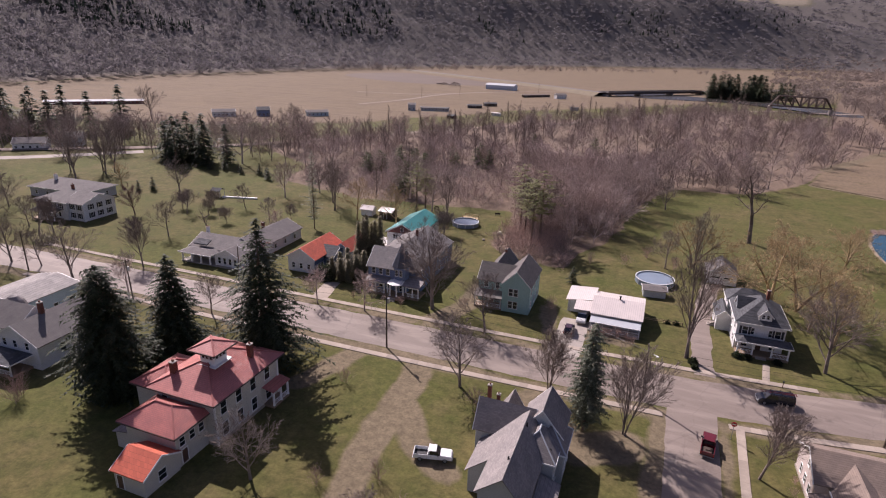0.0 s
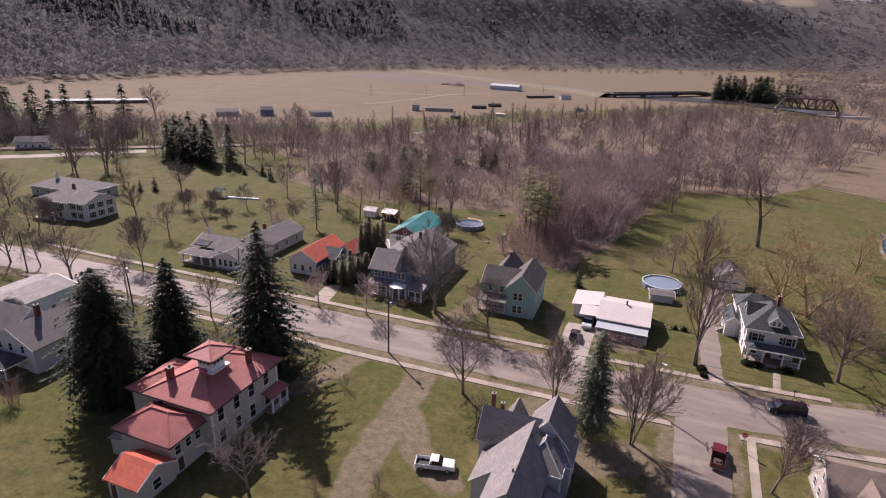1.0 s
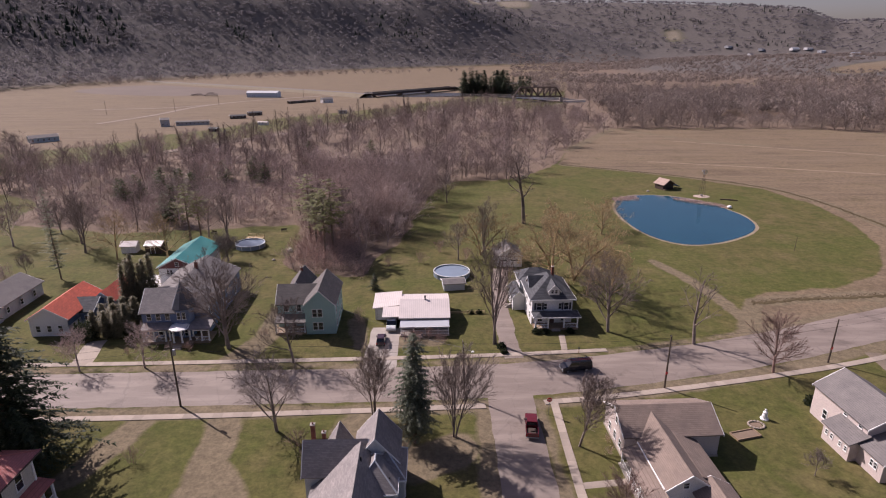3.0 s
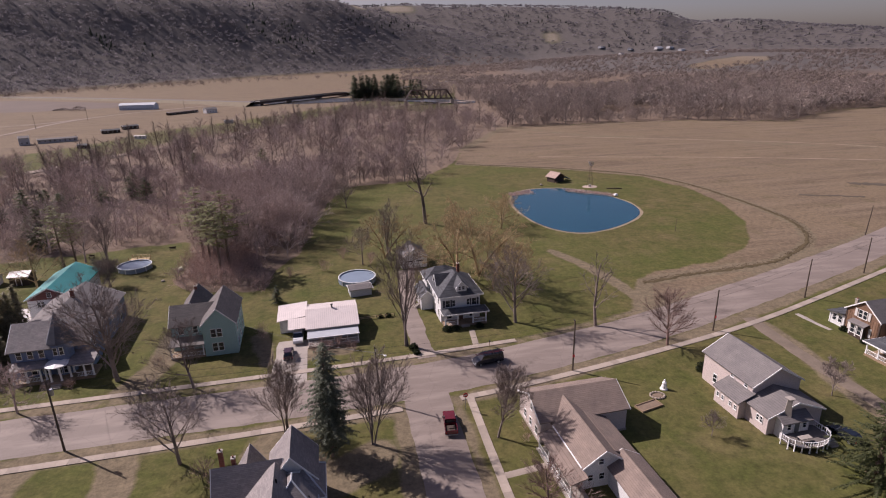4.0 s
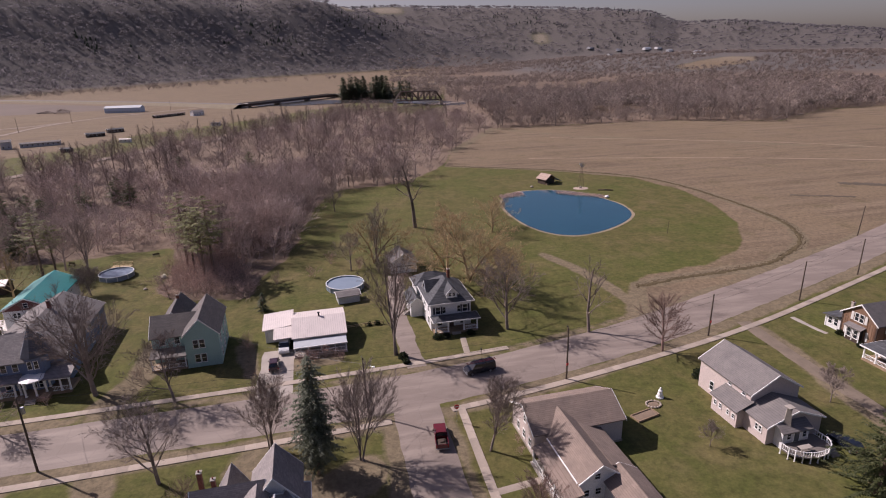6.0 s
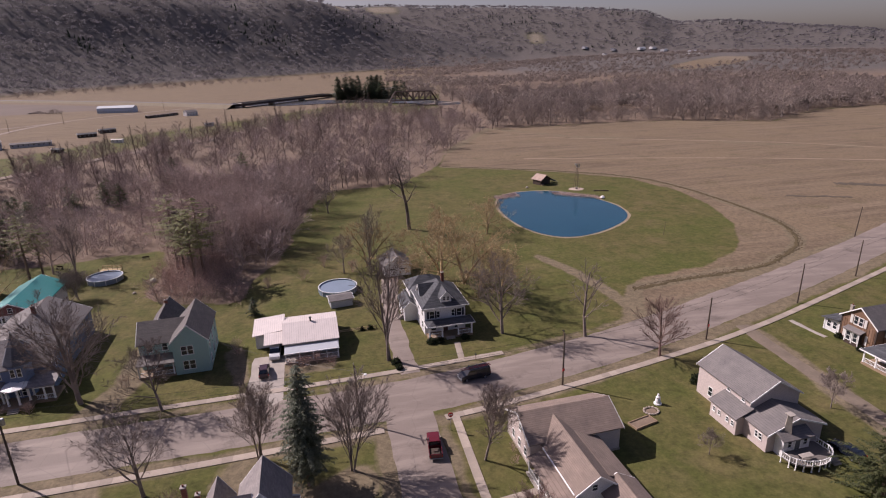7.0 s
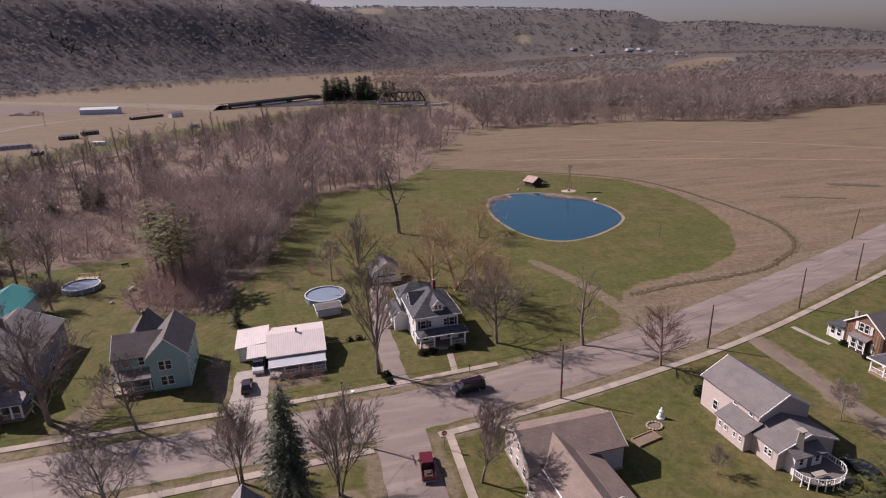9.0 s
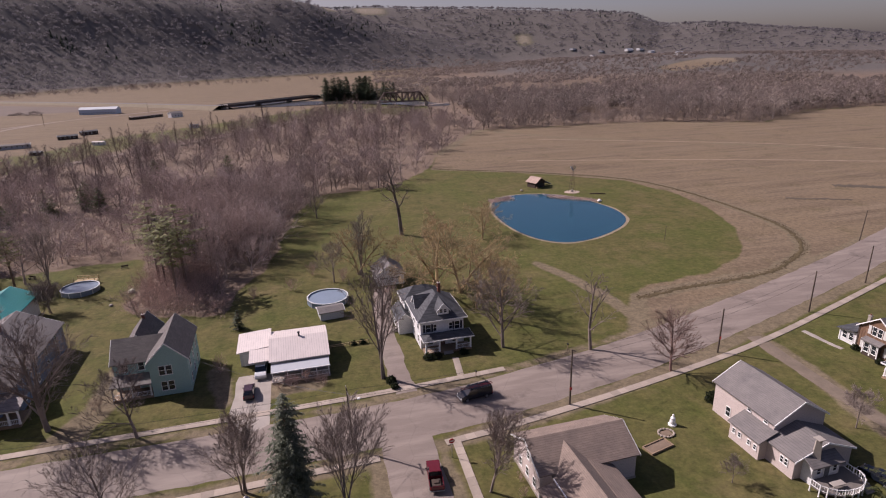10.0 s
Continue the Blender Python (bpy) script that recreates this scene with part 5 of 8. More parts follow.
class House:
    def __init__(self, x, y, rz, label, name="house", group="village houses"):
        self.x, self.y = x, y
        self.ob = thing(name, x, y, 0, rz, label, "house" if name == "house" else name.replace("_", " "), group)

    def box(self, name, material, *specs, bevel=0.0, label="", parent=None):
        return part(name, boxes(*[(a - self.x, b - self.x, c - self.y, d - self.y, e, f) for a, b, c, d, e, f in specs], bevel=bevel), material, parent or self.ob, label)

    def block(self, x0, x1, y0, y1, eave, ridge, axis, wall, roof, over=0.4, z0=0.0, thick=0.16, trim=True, ends=0.3):
        """A gabled block: one body with its two roof slopes, and pale boards along the gable edges."""
        x0, x1, y0, y1 = x0 - self.x, x1 - self.x, y0 - self.y, y1 - self.y
        bm = bmesh.new()
        xm, ym = (x0 + x1) / 2, (y0 + y1) / 2
        if axis == "x":
            prof = [(y0, z0), (y1, z0), (y1, eave), (ym, ridge - 0.05), (y0, eave)]
            rings = [[bm.verts.new((x, y, z)) for y, z in prof] for x in (x0, x1)]
        else:
            prof = [(x0, z0), (x1, z0), (x1, eave), (xm, ridge - 0.05), (x0, eave)]
            rings = [[bm.verts.new((x, y, z)) for x, z in prof] for y in (y0, y1)]
        bm.faces.new(rings[0])
        bm.faces.new(rings[1][::-1])
        for i in range(5):
            j = (i + 1) % 5
            bm.faces.new((rings[0][i], rings[0][j], rings[1][j], rings[1][i]))
        part("wall", bm, wall, self.ob)
        half = (y1 - y0) / 2 if axis == "x" else (x1 - x0) / 2
        drop = (ridge - eave) / half * over
        t = thick
        bm, boards = bmesh.new(), []
        for s in (-1, 1):
            if axis == "x":
                e = ym + s * (half + over)
                pts = [(x0 - ends, ym, ridge + t), (x1 + ends, ym, ridge + t), (x1 + ends, e, eave - drop + t), (x0 - ends, e, eave - drop + t)]
                rakes = [[(x, ym, ridge + t - 0.02), (x, e, eave - drop + t - 0.02), (x + 0.09, e, eave - drop + t - 0.02), (x + 0.09, ym, ridge + t - 0.02)] for x in (x0 - ends - 0.093, x1 + ends + 0.003)]
            else:
                e = xm + s * (half + over)
                pts = [(xm, y0 - ends, ridge + t), (xm, y1 + ends, ridge + t), (e, y1 + ends, eave - drop + t), (e, y0 - ends, eave - drop + t)]
                rakes = [[(xm, y, ridge + t - 0.02), (e, y, eave - drop + t - 0.02), (e, y + 0.09, eave - drop + t - 0.02), (xm, y + 0.09, ridge + t - 0.02)] for y in (y0 - ends - 0.093, y1 + ends + 0.003)]
            slab(bm, pts, t)
            boards += rakes
        roof_ob = part("roof", bm, roof, self.ob)
        for r in boards if trim else ():
            part("rake_board", slab(bmesh.new(), r, 0.24), TRIM, roof_ob)
        return roof_ob

    def hip(self, x0, x1, y0, y1, eave, ridge, wall, roof, over=0.5, flat=0.0, z0=0.0, edge=None, cap=None):
        """A block under a hipped roof; flat: the length of its ridge beyond the shorter side's half."""
        x0, x1, y0, y1 = x0 - self.x, x1 - self.x, y0 - self.y, y1 - self.y
        if wall:
            part("wall", boxes((x0, x1, y0, y1, z0, eave)), wall, self.ob)
        bm = bmesh.new()
        a, b, c, d = x0 - over, x1 + over, y0 - over, y1 + over
        lo = [bm.verts.new((p[0], p[1], eave - 0.08)) for p in ((a, c), (b, c), (b, d), (a, d))]
        e = [bm.verts.new((p[0], p[1], eave + 0.10)) for p in ((a, c), (b, c), (b, d), (a, d))]
        xm, ym = (a + b) / 2, (c + d) / 2
        if (b - a) >= (d - c):
            k = (b - a - (d - c)) / 2 + flat
            r = [bm.verts.new((xm - k, ym, ridge)), bm.verts.new((xm + k, ym, ridge))]
            fs = [(e[0], e[1], r[1], r[0]), (e[1], e[2], r[1]), (e[2], e[3], r[0], r[1]), (e[3], e[0], r[0])]
        else:
            k = (d - c - (b - a)) / 2 + flat
            r = [bm.verts.new((xm, ym - k, ridge)), bm.verts.new((xm, ym + k, ridge))]
            fs = [(e[0], e[1], r[0]), (e[1], e[2], r[1], r[0]), (e[2], e[3], r[1]), (e[3], e[0], r[0], r[1])]
        for f in fs:
            bm.faces.new(f)
        bm.faces.new(lo[::-1])
        for i in range(4):
            j = (i + 1) % 4
            bm.faces.new((lo[i], lo[j], e[j], e[i]))
        ends = [(v.co.copy()) for v in e]
        tops = [v.co.copy() for v in r]
        bmesh.ops.remove_doubles(bm, verts=bm.verts, dist=0.01)
        ro = part("roof", bm, roof, self.ob)
        for q in ends if cap else ():
            top = min(tops, key=lambda p: (p - q).length)
            part("hip_cap", tube(bmesh.new(), [q + Vector((0, 0, 0.01)), top + Vector((0, 0, 0.02))], [0.11, 0.11], 6), cap, ro)
        if cap and (tops[0] - tops[1]).length > 0.1:
            part("ridge_cap", tube(bmesh.new(), [tops[0] + Vector((0, 0, 0.02)), tops[1] + Vector((0, 0, 0.02))], [0.11, 0.11], 6), cap, ro)
        g = 0.07
        for q in ((a - g, b + g, c - g, c), (a - g, b + g, d, d + g), (a - g, a, c, d), (b, b + g, c, d)):
            part("fascia", boxes((*q, eave - 0.14, eave + 0.08)), edge or TRIM, ro)
        return ro

    def profile(self, prof, y0, y1, wall):
        """A body of one cross-section, given as x and z, that runs from y0 to y1."""
        bm = bmesh.new()
        a, b = [[bm.verts.new((x - self.x, y - self.y, z)) for x, z in prof] for y in (y0, y1)]
        bm.faces.new(a)
        bm.faces.new(b[::-1])
        for i in range(len(prof)):
            j = (i + 1) % len(prof)
            bm.faces.new((a[j], a[i], b[i], b[j]))
        bmesh.ops.recalc_face_normals(bm, faces=bm.faces)
        return part("wall", bm, wall, self.ob)

    def shed_roof(self, pts, roof, thick=0.14):
        bm = bmesh.new()
        slab(bm, [(x - self.x, y - self.y, z) for x, y, z in pts], thick)
        return part("roof", bm, roof, self.ob)

    def win(self, face, u, at, z, w=0.85, h=1.45, shut=None):
        x, y = (u, at) if face in "SN" else (at, u)
        m = pose(x - self.x, y - self.y, z, 0, 0, TURN[face])
        fr, panes = window_meshes(w, h)
        o = part("window", fr, None, self.ob, "", m)
        for p in panes:
            part("pane", p, None, o)
        if shut:
            sw = 0.42
            for s in (-1, 1):
                c = s * (w / 2 + 0.12 + sw / 2)
                part("shutter", boxes((c - sw / 2, c + sw / 2, -0.05, 0.02, -0.05, h + 0.05), (c - sw / 2 + 0.06, c + sw / 2 - 0.06, -0.065, -0.045, 0.1, h / 2 - 0.05), (c - sw / 2 + 0.06, c + sw / 2 - 0.06, -0.065, -0.045, h / 2 + 0.05, h - 0.1)), shut, o)

    def wins(self, face, us, at, z, **kw):
        for u in us:
            self.win(face, u, at, z, **kw)

    def door(self, face, u, at, z=0.3, w=0.95, h=2.05, material=None):
        x, y = (u, at) if face in "SN" else (at, u)
        m = pose(x - self.x, y - self.y, z, 0, 0, TURN[face])
        o = part("door", boxes((-w / 2, w / 2, -0.05, 0.02, 0, h), (-w / 2 + 0.12, w / 2 - 0.12, -0.065, -0.045, 0.2, 0.9), (-w / 2 + 0.12, w / 2 - 0.12, -0.065, -0.045, 1.05, h - 0.2)), material or DOOR_PAINT, self.ob, "", m)
        part("door_frame", boxes((-w / 2 - 0.12, -w / 2, -0.07, 0.02, 0, h + 0.12), (w / 2, w / 2 + 0.12, -0.07, 0.02, 0, h + 0.12), (-w / 2, w / 2, -0.07, 0.02, h, h + 0.12)), TRIM, o)
        bm = bmesh.new()
        bmesh.ops.create_uvsphere(bm, u_segments=8, v_segments=6, radius=0.035, matrix=Matrix.Translation((w / 2 - 0.09, -0.09, 1.0)))
        part("door_knob", bm, STEEL, o)

    def chimney(self, x, y, z0, z1, w=0.6, material=None):
        c = self.box("chimney", material or BRICK, (x - w / 2, x + w / 2, y - w / 2, y + w / 2, z0, z1))
        self.box("chimney_cap", CONCRETE_OLD, (x - w / 2 - 0.07, x + w / 2 + 0.07, y - w / 2 - 0.07, y + w / 2 + 0.07, z1, z1 + 0.12), parent=c)
        self.box("flue", BRICK, (x - w / 6, x + w / 6, y - w / 6, y + w / 6, z1 + 0.12, z1 + 0.4), parent=c)

    def post(self, x, y, z0, z1, r=0.1, material=None):
        bm = boxes((x - self.x - r, x - self.x + r, y - self.y - r, y - self.y + r, z0, z1), (x - self.x - r * 1.4, x - self.x + r * 1.4, y - self.y - r * 1.4, y - self.y + r * 1.4, z0, z0 + 0.12),
                   (x - self.x - r * 1.4, x - self.x + r * 1.4, y - self.y - r * 1.4, y - self.y + r * 1.4, z1 - 0.12, z1))
        part("post", bm, material or TRIM, self.ob)

    def rail(self, x0, y0, x1, y1, z, material=None, gap=0.22):
        """A railing between two points: a top and a bottom rail and its balusters."""
        a, b = Vector((x0 - self.x, y0 - self.y, z)), Vector((x1 - self.x, y1 - self.y, z))
        d = (b - a)
        n = max(2, int(d.length / gap))
        m = Matrix.Translation(a) @ Matrix.Rotation(math.atan2(d.y, d.x), 4, "Z")
        rail = part("railing", boxes((0, d.length, -0.04, 0.04, 0.82, 0.9)), material or TRIM, self.ob, "", m)
        part("bottom_rail", boxes((0, d.length, -0.03, 0.03, 0.1, 0.16)), material or TRIM, rail)
        one = mesh_from(boxes((-0.02, 0.02, -0.02, 0.02, 0.16, 0.82)), material or TRIM)
        for i in range(1, n):
            part("baluster", one, None, rail, "", Matrix.Translation((i * d.length / n, 0, 0)))

    def steps(self, x0, x1, y, n, face="S", rise=0.18, run=0.28):
        s = -1 if face == "S" else 1
        for i in range(n):
            z = rise * (n - i)
            a, b = sorted((y + s * run * i, y + s * run * (i + 1)))
            self.box("step", CONCRETE_OLD, (x0, x1, a, b, 0, z))


TILT = 2.2

# large house with red hipped roofs and a cupola
h = House(-55, 50, 1.0, "large cream house with red hipped roofs and a square cupola")
h.hip(-60.2, -49.6, 46.0, 60.2, 7.3, 10.2, CREAM, RED_ROOF, 0.9, edge=RUST, cap=CAP_RED)
h.hip(-65.0, -59.0, 47.0, 55.2, 6.1, 7.9, CREAM, RED_ROOF, 0.6, edge=RUST, cap=CAP_RED)
h.hip(-59.8, -51.2, 40.3, 46.0, 5.3, 7.4, CREAM, RED_ROOF, 0.75, edge=RUST, cap=CAP_RED)
h.block(-55.9, -50.9, 34.6, 40.3, 2.9, 4.4, "x", CREAM, ORANGE_ROOF, 0.35)
h.hip(-55.9, -52.7, 50.3, 53.5, 12.0, 13.1, None, RED_ROOF, 0.85, edge=RUST, cap=CAP_RED)
h.box("cupola", TRIM, (-55.6, -53.0, 50.6, 53.2, 9.4, 10.5), (-55.6, -53.0, 50.6, 53.2, 11.75, 12.0), (-55.6, -55.35, 50.6, 50.85, 10.5, 11.75), (-53.25, -53.0, 50.6, 50.85, 10.5, 11.75), (-55.6, -55.35, 52.95, 53.2, 10.5, 11.75), (-53.25, -53.0, 52.95, 53.2, 10.5, 11.75), bevel=0.02)
h.box("cupola_core", SHUTTER, (-55.45, -53.15, 50.75, 53.05, 10.4, 11.8))
h.wins("S", (-55.0, -54.3, -53.6), 50.62, 10.58, w=0.45, h=1.05)
h.wins("E", (51.2, 51.9, 52.6), -53.02, 10.58, w=0.45, h=1.05)
h.box("cupola_base", TRIM, (-56.1, -52.5, 50.1, 53.7, 9.5, 9.68))
h.chimney(-51.4, 56.4, 8.0, 10.7, 0.7)
h.chimney(-58.4, 48.2, 8.0, 10.4, 0.8)
for z in (0.9, 4.4):
    h.wins("E", (47.8, 51.0, 54.2, 57.6), -49.58, z, w=1.15, h=2.1)
    h.wins("S", (-58.4,), 45.98, z, w=1.0, h=1.8)
    h.wins("N", (-58, -55, -52), 60.22, z, w=1.0, h=1.8)
h.wins("E", (41.4, 43.2, 44.9), -51.18, 3.0, w=0.9, h=1.3)
h.win("E", 37.4, -50.88, 0.8, w=1.2, h=1.5)
h.door("S", -54.9, 34.58, 0.2)
h.door("E", 41.6, -51.18, 0.3)
h.box("pilaster", TRIM, (-49.62, -49.45, 45.9, 46.2, 0, 7.2), (-49.62, -49.45, 60.0, 60.3, 0, 7.2))
h.box("side_porch_floor", WOOD, (-49.6, -47.7, 56.4, 60.4, 0.1, 0.5))
h.shed_roof([(-49.6, 56.2, 3.6), (-47.5, 56.2, 3.2), (-47.5, 60.6, 3.2), (-49.6, 60.6, 3.6)], RED_ROOF)
for y in (56.6, 58.4, 60.2):
    h.post(-47.8, y, 0.5, 3.1, 0.13)
h.rail(-47.8, 56.6, -47.8, 60.2, 0.5)
h.box("side_bay", CREAM, (-62.4, -59.8, 40.6, 44.6, 0, 2.7))
h.shed_roof([(-62.7, 40.3, 2.7), (-59.8, 40.3, 3.3), (-59.8, 44.9, 3.3), (-62.7, 44.9, 2.7)], SLATE)
h.wins("W", (41.6, 43.4), -62.42, 0.9)
h.box("foundation", STONE, (-60.3, -49.5, 45.9, 60.3, -0.1, 0.45))

# slate-roofed house with many gables
h = House(-8.5, 57, 1.0, "gray house with steep slate roofs and several gables")
h.profile([(-11.2, 0), (-5.5, 0), (-5.5, 5.1), (-8.3, 8.5), (-11.2, 6.05)], 46.6, 60.6, GRAY_SIDING)
h.profile([(-14.2, 0), (-11.22, 0), (-11.22, 6.0), (-14.2, 3.6)], 52.4, 58.7, GRAY_SIDING)
h.shed_roof([(-8.3, 59.0, 8.7), (-8.3, 52.0, 8.7), (-14.6, 52.0, 3.46), (-14.6, 59.0, 3.46)], SLATE)
h.shed_roof([(-8.3, 52.0, 8.7), (-8.3, 46.2, 8.7), (-11.6, 46.2, 5.95), (-11.6, 52.0, 5.95)], SLATE)
h.shed_roof([(-8.3, 60.6, 8.7), (-8.3, 59.0, 8.7), (-11.6, 59.0, 5.95), (-11.6, 60.6, 5.95)], SLATE)
h.shed_roof([(-8.3, 46.2, 8.7), (-8.3, 60.6, 8.7), (-5.2, 60.6, 4.95), (-5.2, 46.2, 4.95)], SLATE)
h.block(-15.3, -7.8, 58.8, 63.4, 5.5, 8.55, "x", GRAY_SIDING, SLATE, 0.4)
h.block(-9.3, -3.8, 60.4, 66.2, 6.0, 9.25, "y", WHITE_SIDING, SLATE, 0.35)
h.hip(-9.0, -3.9, 55.6, 62.0, 5.0, 7.7, GRAY_SIDING, SLATE, 0.3, cap=STEEL_ROOF)
h.hip(-7.6, -3.0, 58.3, 63.8, 4.7, 7.4, GRAY_SIDING, SLATE, 0.3, cap=STEEL_ROOF)
h.block(-13.4, -10.4, 62.6, 66.4, 4.8, 7.3, "y", GRAY_SIDING, SLATE, 0.3)
h.shed_roof([(-5.3, 55.0, 3.6), (-5.3, 47.0, 3.6), (-2.6, 47.0, 2.7), (-2.6, 55.0, 2.7)], SLATE)
h.box("wall", GRAY_SIDING, (-5.48, -2.9, 47.3, 54.7, 0, 2.75))
h.chimney(-14.7, 62.9, 6.6, 9.6, 0.5)
h.chimney(-13.2, 62.2, 7.4, 8.9, 0.45)
for x, y, z in ((-8.0, 57.4, 8.1), (-8.6, 50.2, 8.0), (-4.6, 57.0, 5.3)):
    h.box("vent_pipe", IRON, (x - 0.09, x + 0.09, y - 0.09, y + 0.09, z, z + 0.85))
h.wins("E", (56.6, 58.0), -3.88, 1.0)
h.wins("E", (60.0, 62.4), -2.98, 1.0)
h.wins("E", (64.6,), -3.78, 1.0)
h.wins("E", (64.6,), -3.78, 3.6)
h.wins("N", (-7.6, -5.2), 66.22, 1.0)
h.wins("N", (-7.6, -5.2), 66.22, 3.7)
h.wins("S", (-9.4, -7.2), 46.58, 1.0)
h.wins("S", (-9.4, -7.2), 46.58, 3.6)
h.wins("W", (60, 62.2), -15.32, 1.0)
h.wins("W", (60, 62.2), -15.32, 3.4)
h.wins("W", (54, 57), -14.22, 1.2)

# white house with brown roof on the corner
h = House(33, 66, TILT, "white corner house with broad brown shingle roofs")
h.block(27.4, 41.0, 67.7, 76.0, 3.9, 6.0, "x", PINK_SIDING, BROWN_ROOF, 0.4)
h.block(29.2, 35.0, 57.8, 70.6, 3.5, 5.5, "y", WHITE_SIDING, BROWN_ROOF, 0.3)
h.shed_roof([(34.0, 68.0, 4.45), (34.0, 58.6, 4.45), (37.6, 58.6, 3.0), (37.6, 68.0, 3.0)], BROWN_ROOF)
h.box("wall", WHITE_SIDING, (35.02, 37.2, 58.9, 67.68, 0, 2.98))
h.block(32.8, 37.6, 50.0, 58.6, 2.9, 4.2, "y", WHITE_SIDING, BROWN_ROOF, 0.3)
h.shed_roof([(29.0, 66.8, 3.3), (26.6, 66.8, 2.65), (26.6, 56.0, 2.65), (29.0, 56.0, 3.3)], BROWN_ROOF)
h.box("gutter", TRIM, (28.78, 28.92, 57.7, 66.9, 3.42, 3.54))
for y in (56.3, 59.7, 63.2, 66.5):
    h.post(26.8, y, 0.3, 2.6, 0.08)
h.wins("W", (69.2, 71.4, 73.6), 27.38, 0.9, w=0.8, h=1.2)
h.win("W", 71.2, 27.38, 3.6, w=0.7, h=1.0)
h.win("S", 31.6, 57.78, 3.5, w=0.7, h=0.8)
h.wins("S", (30.2, 31.8), 57.78, 1.2, w=0.7, h=0.9)
h.wins("W", (59.2, 61.5, 64.5), 29.18, 1.0)
h.wins("N", (29, 32.6, 36.2, 39.2), 76.02, 1.0)
h.wins("E", (69.6, 73.6), 41.02, 1.0)
h.box("side_porch_floor", CONCRETE_OLD, (26.5, 29.18, 56.0, 66.8, 0, 0.3))
h.rail(26.8, 56.4, 26.8, 66.4, 0.3)
h.box("foundation", STONE, (27.3, 41.1, 67.6, 76.1, -0.1, 0.3))

# white house with gray roof, stepped wings and a round deck
h = House(63, 68, TILT, "white two-storey house with gray roof, stepped wings and deck")
h.block(61.0, 69.6, 67.2, 78.4, 5.1, 7.65, "y", PINK_SIDING, GRAY_ROOF, 0.35)
h.shed_roof([(61.2, 66.6, 4.1), (61.2, 72.4, 4.1), (58.2, 72.4, 2.8), (58.2, 66.6, 2.8)], GRAY_ROOF)
h.box("wall", PINK_SIDING, (58.6, 60.98, 66.8, 72.2, 0, 2.85))
h.block(59.9, 69.2, 62.4, 67.0, 3.0, 4.75, "y", PINK_SIDING, GRAY_ROOF, 0.35)
h.shed_roof([(60.8, 62.3, 3.6), (66.0, 62.3, 3.6), (66.0, 60.5, 2.8), (60.8, 60.5, 2.8)], GRAY_ROOF)
h.box("wall", WHITE_SIDING, (61.2, 65.6, 60.9, 62.38, 0, 2.85))
bm = bmesh.new()
lathe(bm, [(0.72, 0), (0.70, 3.2), (0.46, 5.4), (0.44, 5.9)], 4, (62.7 - 63, 62.0 - 68))
chim = part("chimney", bm, STONE, h.ob, "tapered stone chimney")
h.box("chimney_cap", CONCRETE_OLD, (62.2, 63.2, 61.5, 62.5, 5.9, 6.02), parent=chim)
h.wins("W", (67.5, 68.6, 70.3, 71.4), 58.58, 1.3, w=0.45, h=0.7)
h.wins("W", (68.6, 71.6), 60.98, 4.2, w=0.6, h=0.7)
h.win("W", 75.3, 60.98, 1.0)
h.wins("W", (63.6, 64.3), 59.88, 1.4, w=0.45, h=0.9)
h.wins("S", (62.2, 64.8), 60.88, 1.5, w=0.6, h=0.85)
h.door("S", 63.5, 60.88, 0.95, w=0.85, h=1.8, material=CURTAINED)
h.wins("N", (63.4, 67.2), 78.42, 1.0)
h.wins("N", (63.4, 67.2), 78.42, 3.6)
h.wins("E", (69.5, 72.5, 75.5), 69.62, 1.0)
bm = bmesh.new()
ring = [(60.4, 60.2)] + [(63.9 + 3.5 * math.cos(a), 59.6 + 2.4 * math.sin(a)) for a in np.radians(np.linspace(195, 375, 11))] + [(67.2, 61.6), (65.7, 62.2), (65.7, 60.85), (61.1, 60.85)]
slab(bm, [(x - 63, y - 68, 0.9) for x, y in ring], 0.16)
part("deck", bm, DECK_GRAY, h.ob)
dk = ring[:13]
for a, b in zip(dk, dk[1:]):
    h.post(a[0], a[1], 0, 1.85, 0.06)
    h.rail(a[0], a[1], b[0], b[1], 0.9, gap=0.3)
h.box("deck_table", CONCRETE_OLD, (62.0, 63.9, 58.4, 59.2, 1.6, 1.66), (62.1, 62.2, 58.5, 58.6, 0.9, 1.6), (63.7, 63.8, 59.0, 59.1, 0.9, 1.6))
h.steps(66.6, 67.8, 58.6, 4)

# brown log house at the far lawn
h = House(101, 84, TILT, "brown board-sided house with white shutters and dark porch roof")
h.block(98.6, 106.0, 81.2, 88.2, 4.9, 7.5, "x", LOG, GRAY_ROOF, 0.45)
h.block(105.6, 114.0, 79.4, 87.0, 4.6, 7.2, "x", LOG, GRAY_ROOF, 0.45)
h.block(100.6, 107.4, 79.0, 84.0, 4.4, 6.6, "y", LOG, GRAY_ROOF, 0.4)
for y in (81.1, 88.1):
    h.box("corner_board", DARK_WOOD, (98.52, 98.72, y - 0.1, y + 0.2, 0, 4.8))
for k in range(13):
    h.box("wall_board", LOG_PALE if k % 3 == 1 else LOG, (98.53, 98.6, 81.5 + 0.5 * k, 81.93 + 0.5 * k, 0.3, 4.75 if 2 < k < 11 else 4.4))
h.shed_roof([(98.3, 88.4, 3.3), (103.4, 88.4, 3.3), (103.4, 92.3, 2.6), (98.3, 92.3, 2.6)], DARK_ROOF)
h.box("wall", WHITE_SIDING, (99.0, 103.0, 88.25, 91.9, 0, 2.65))
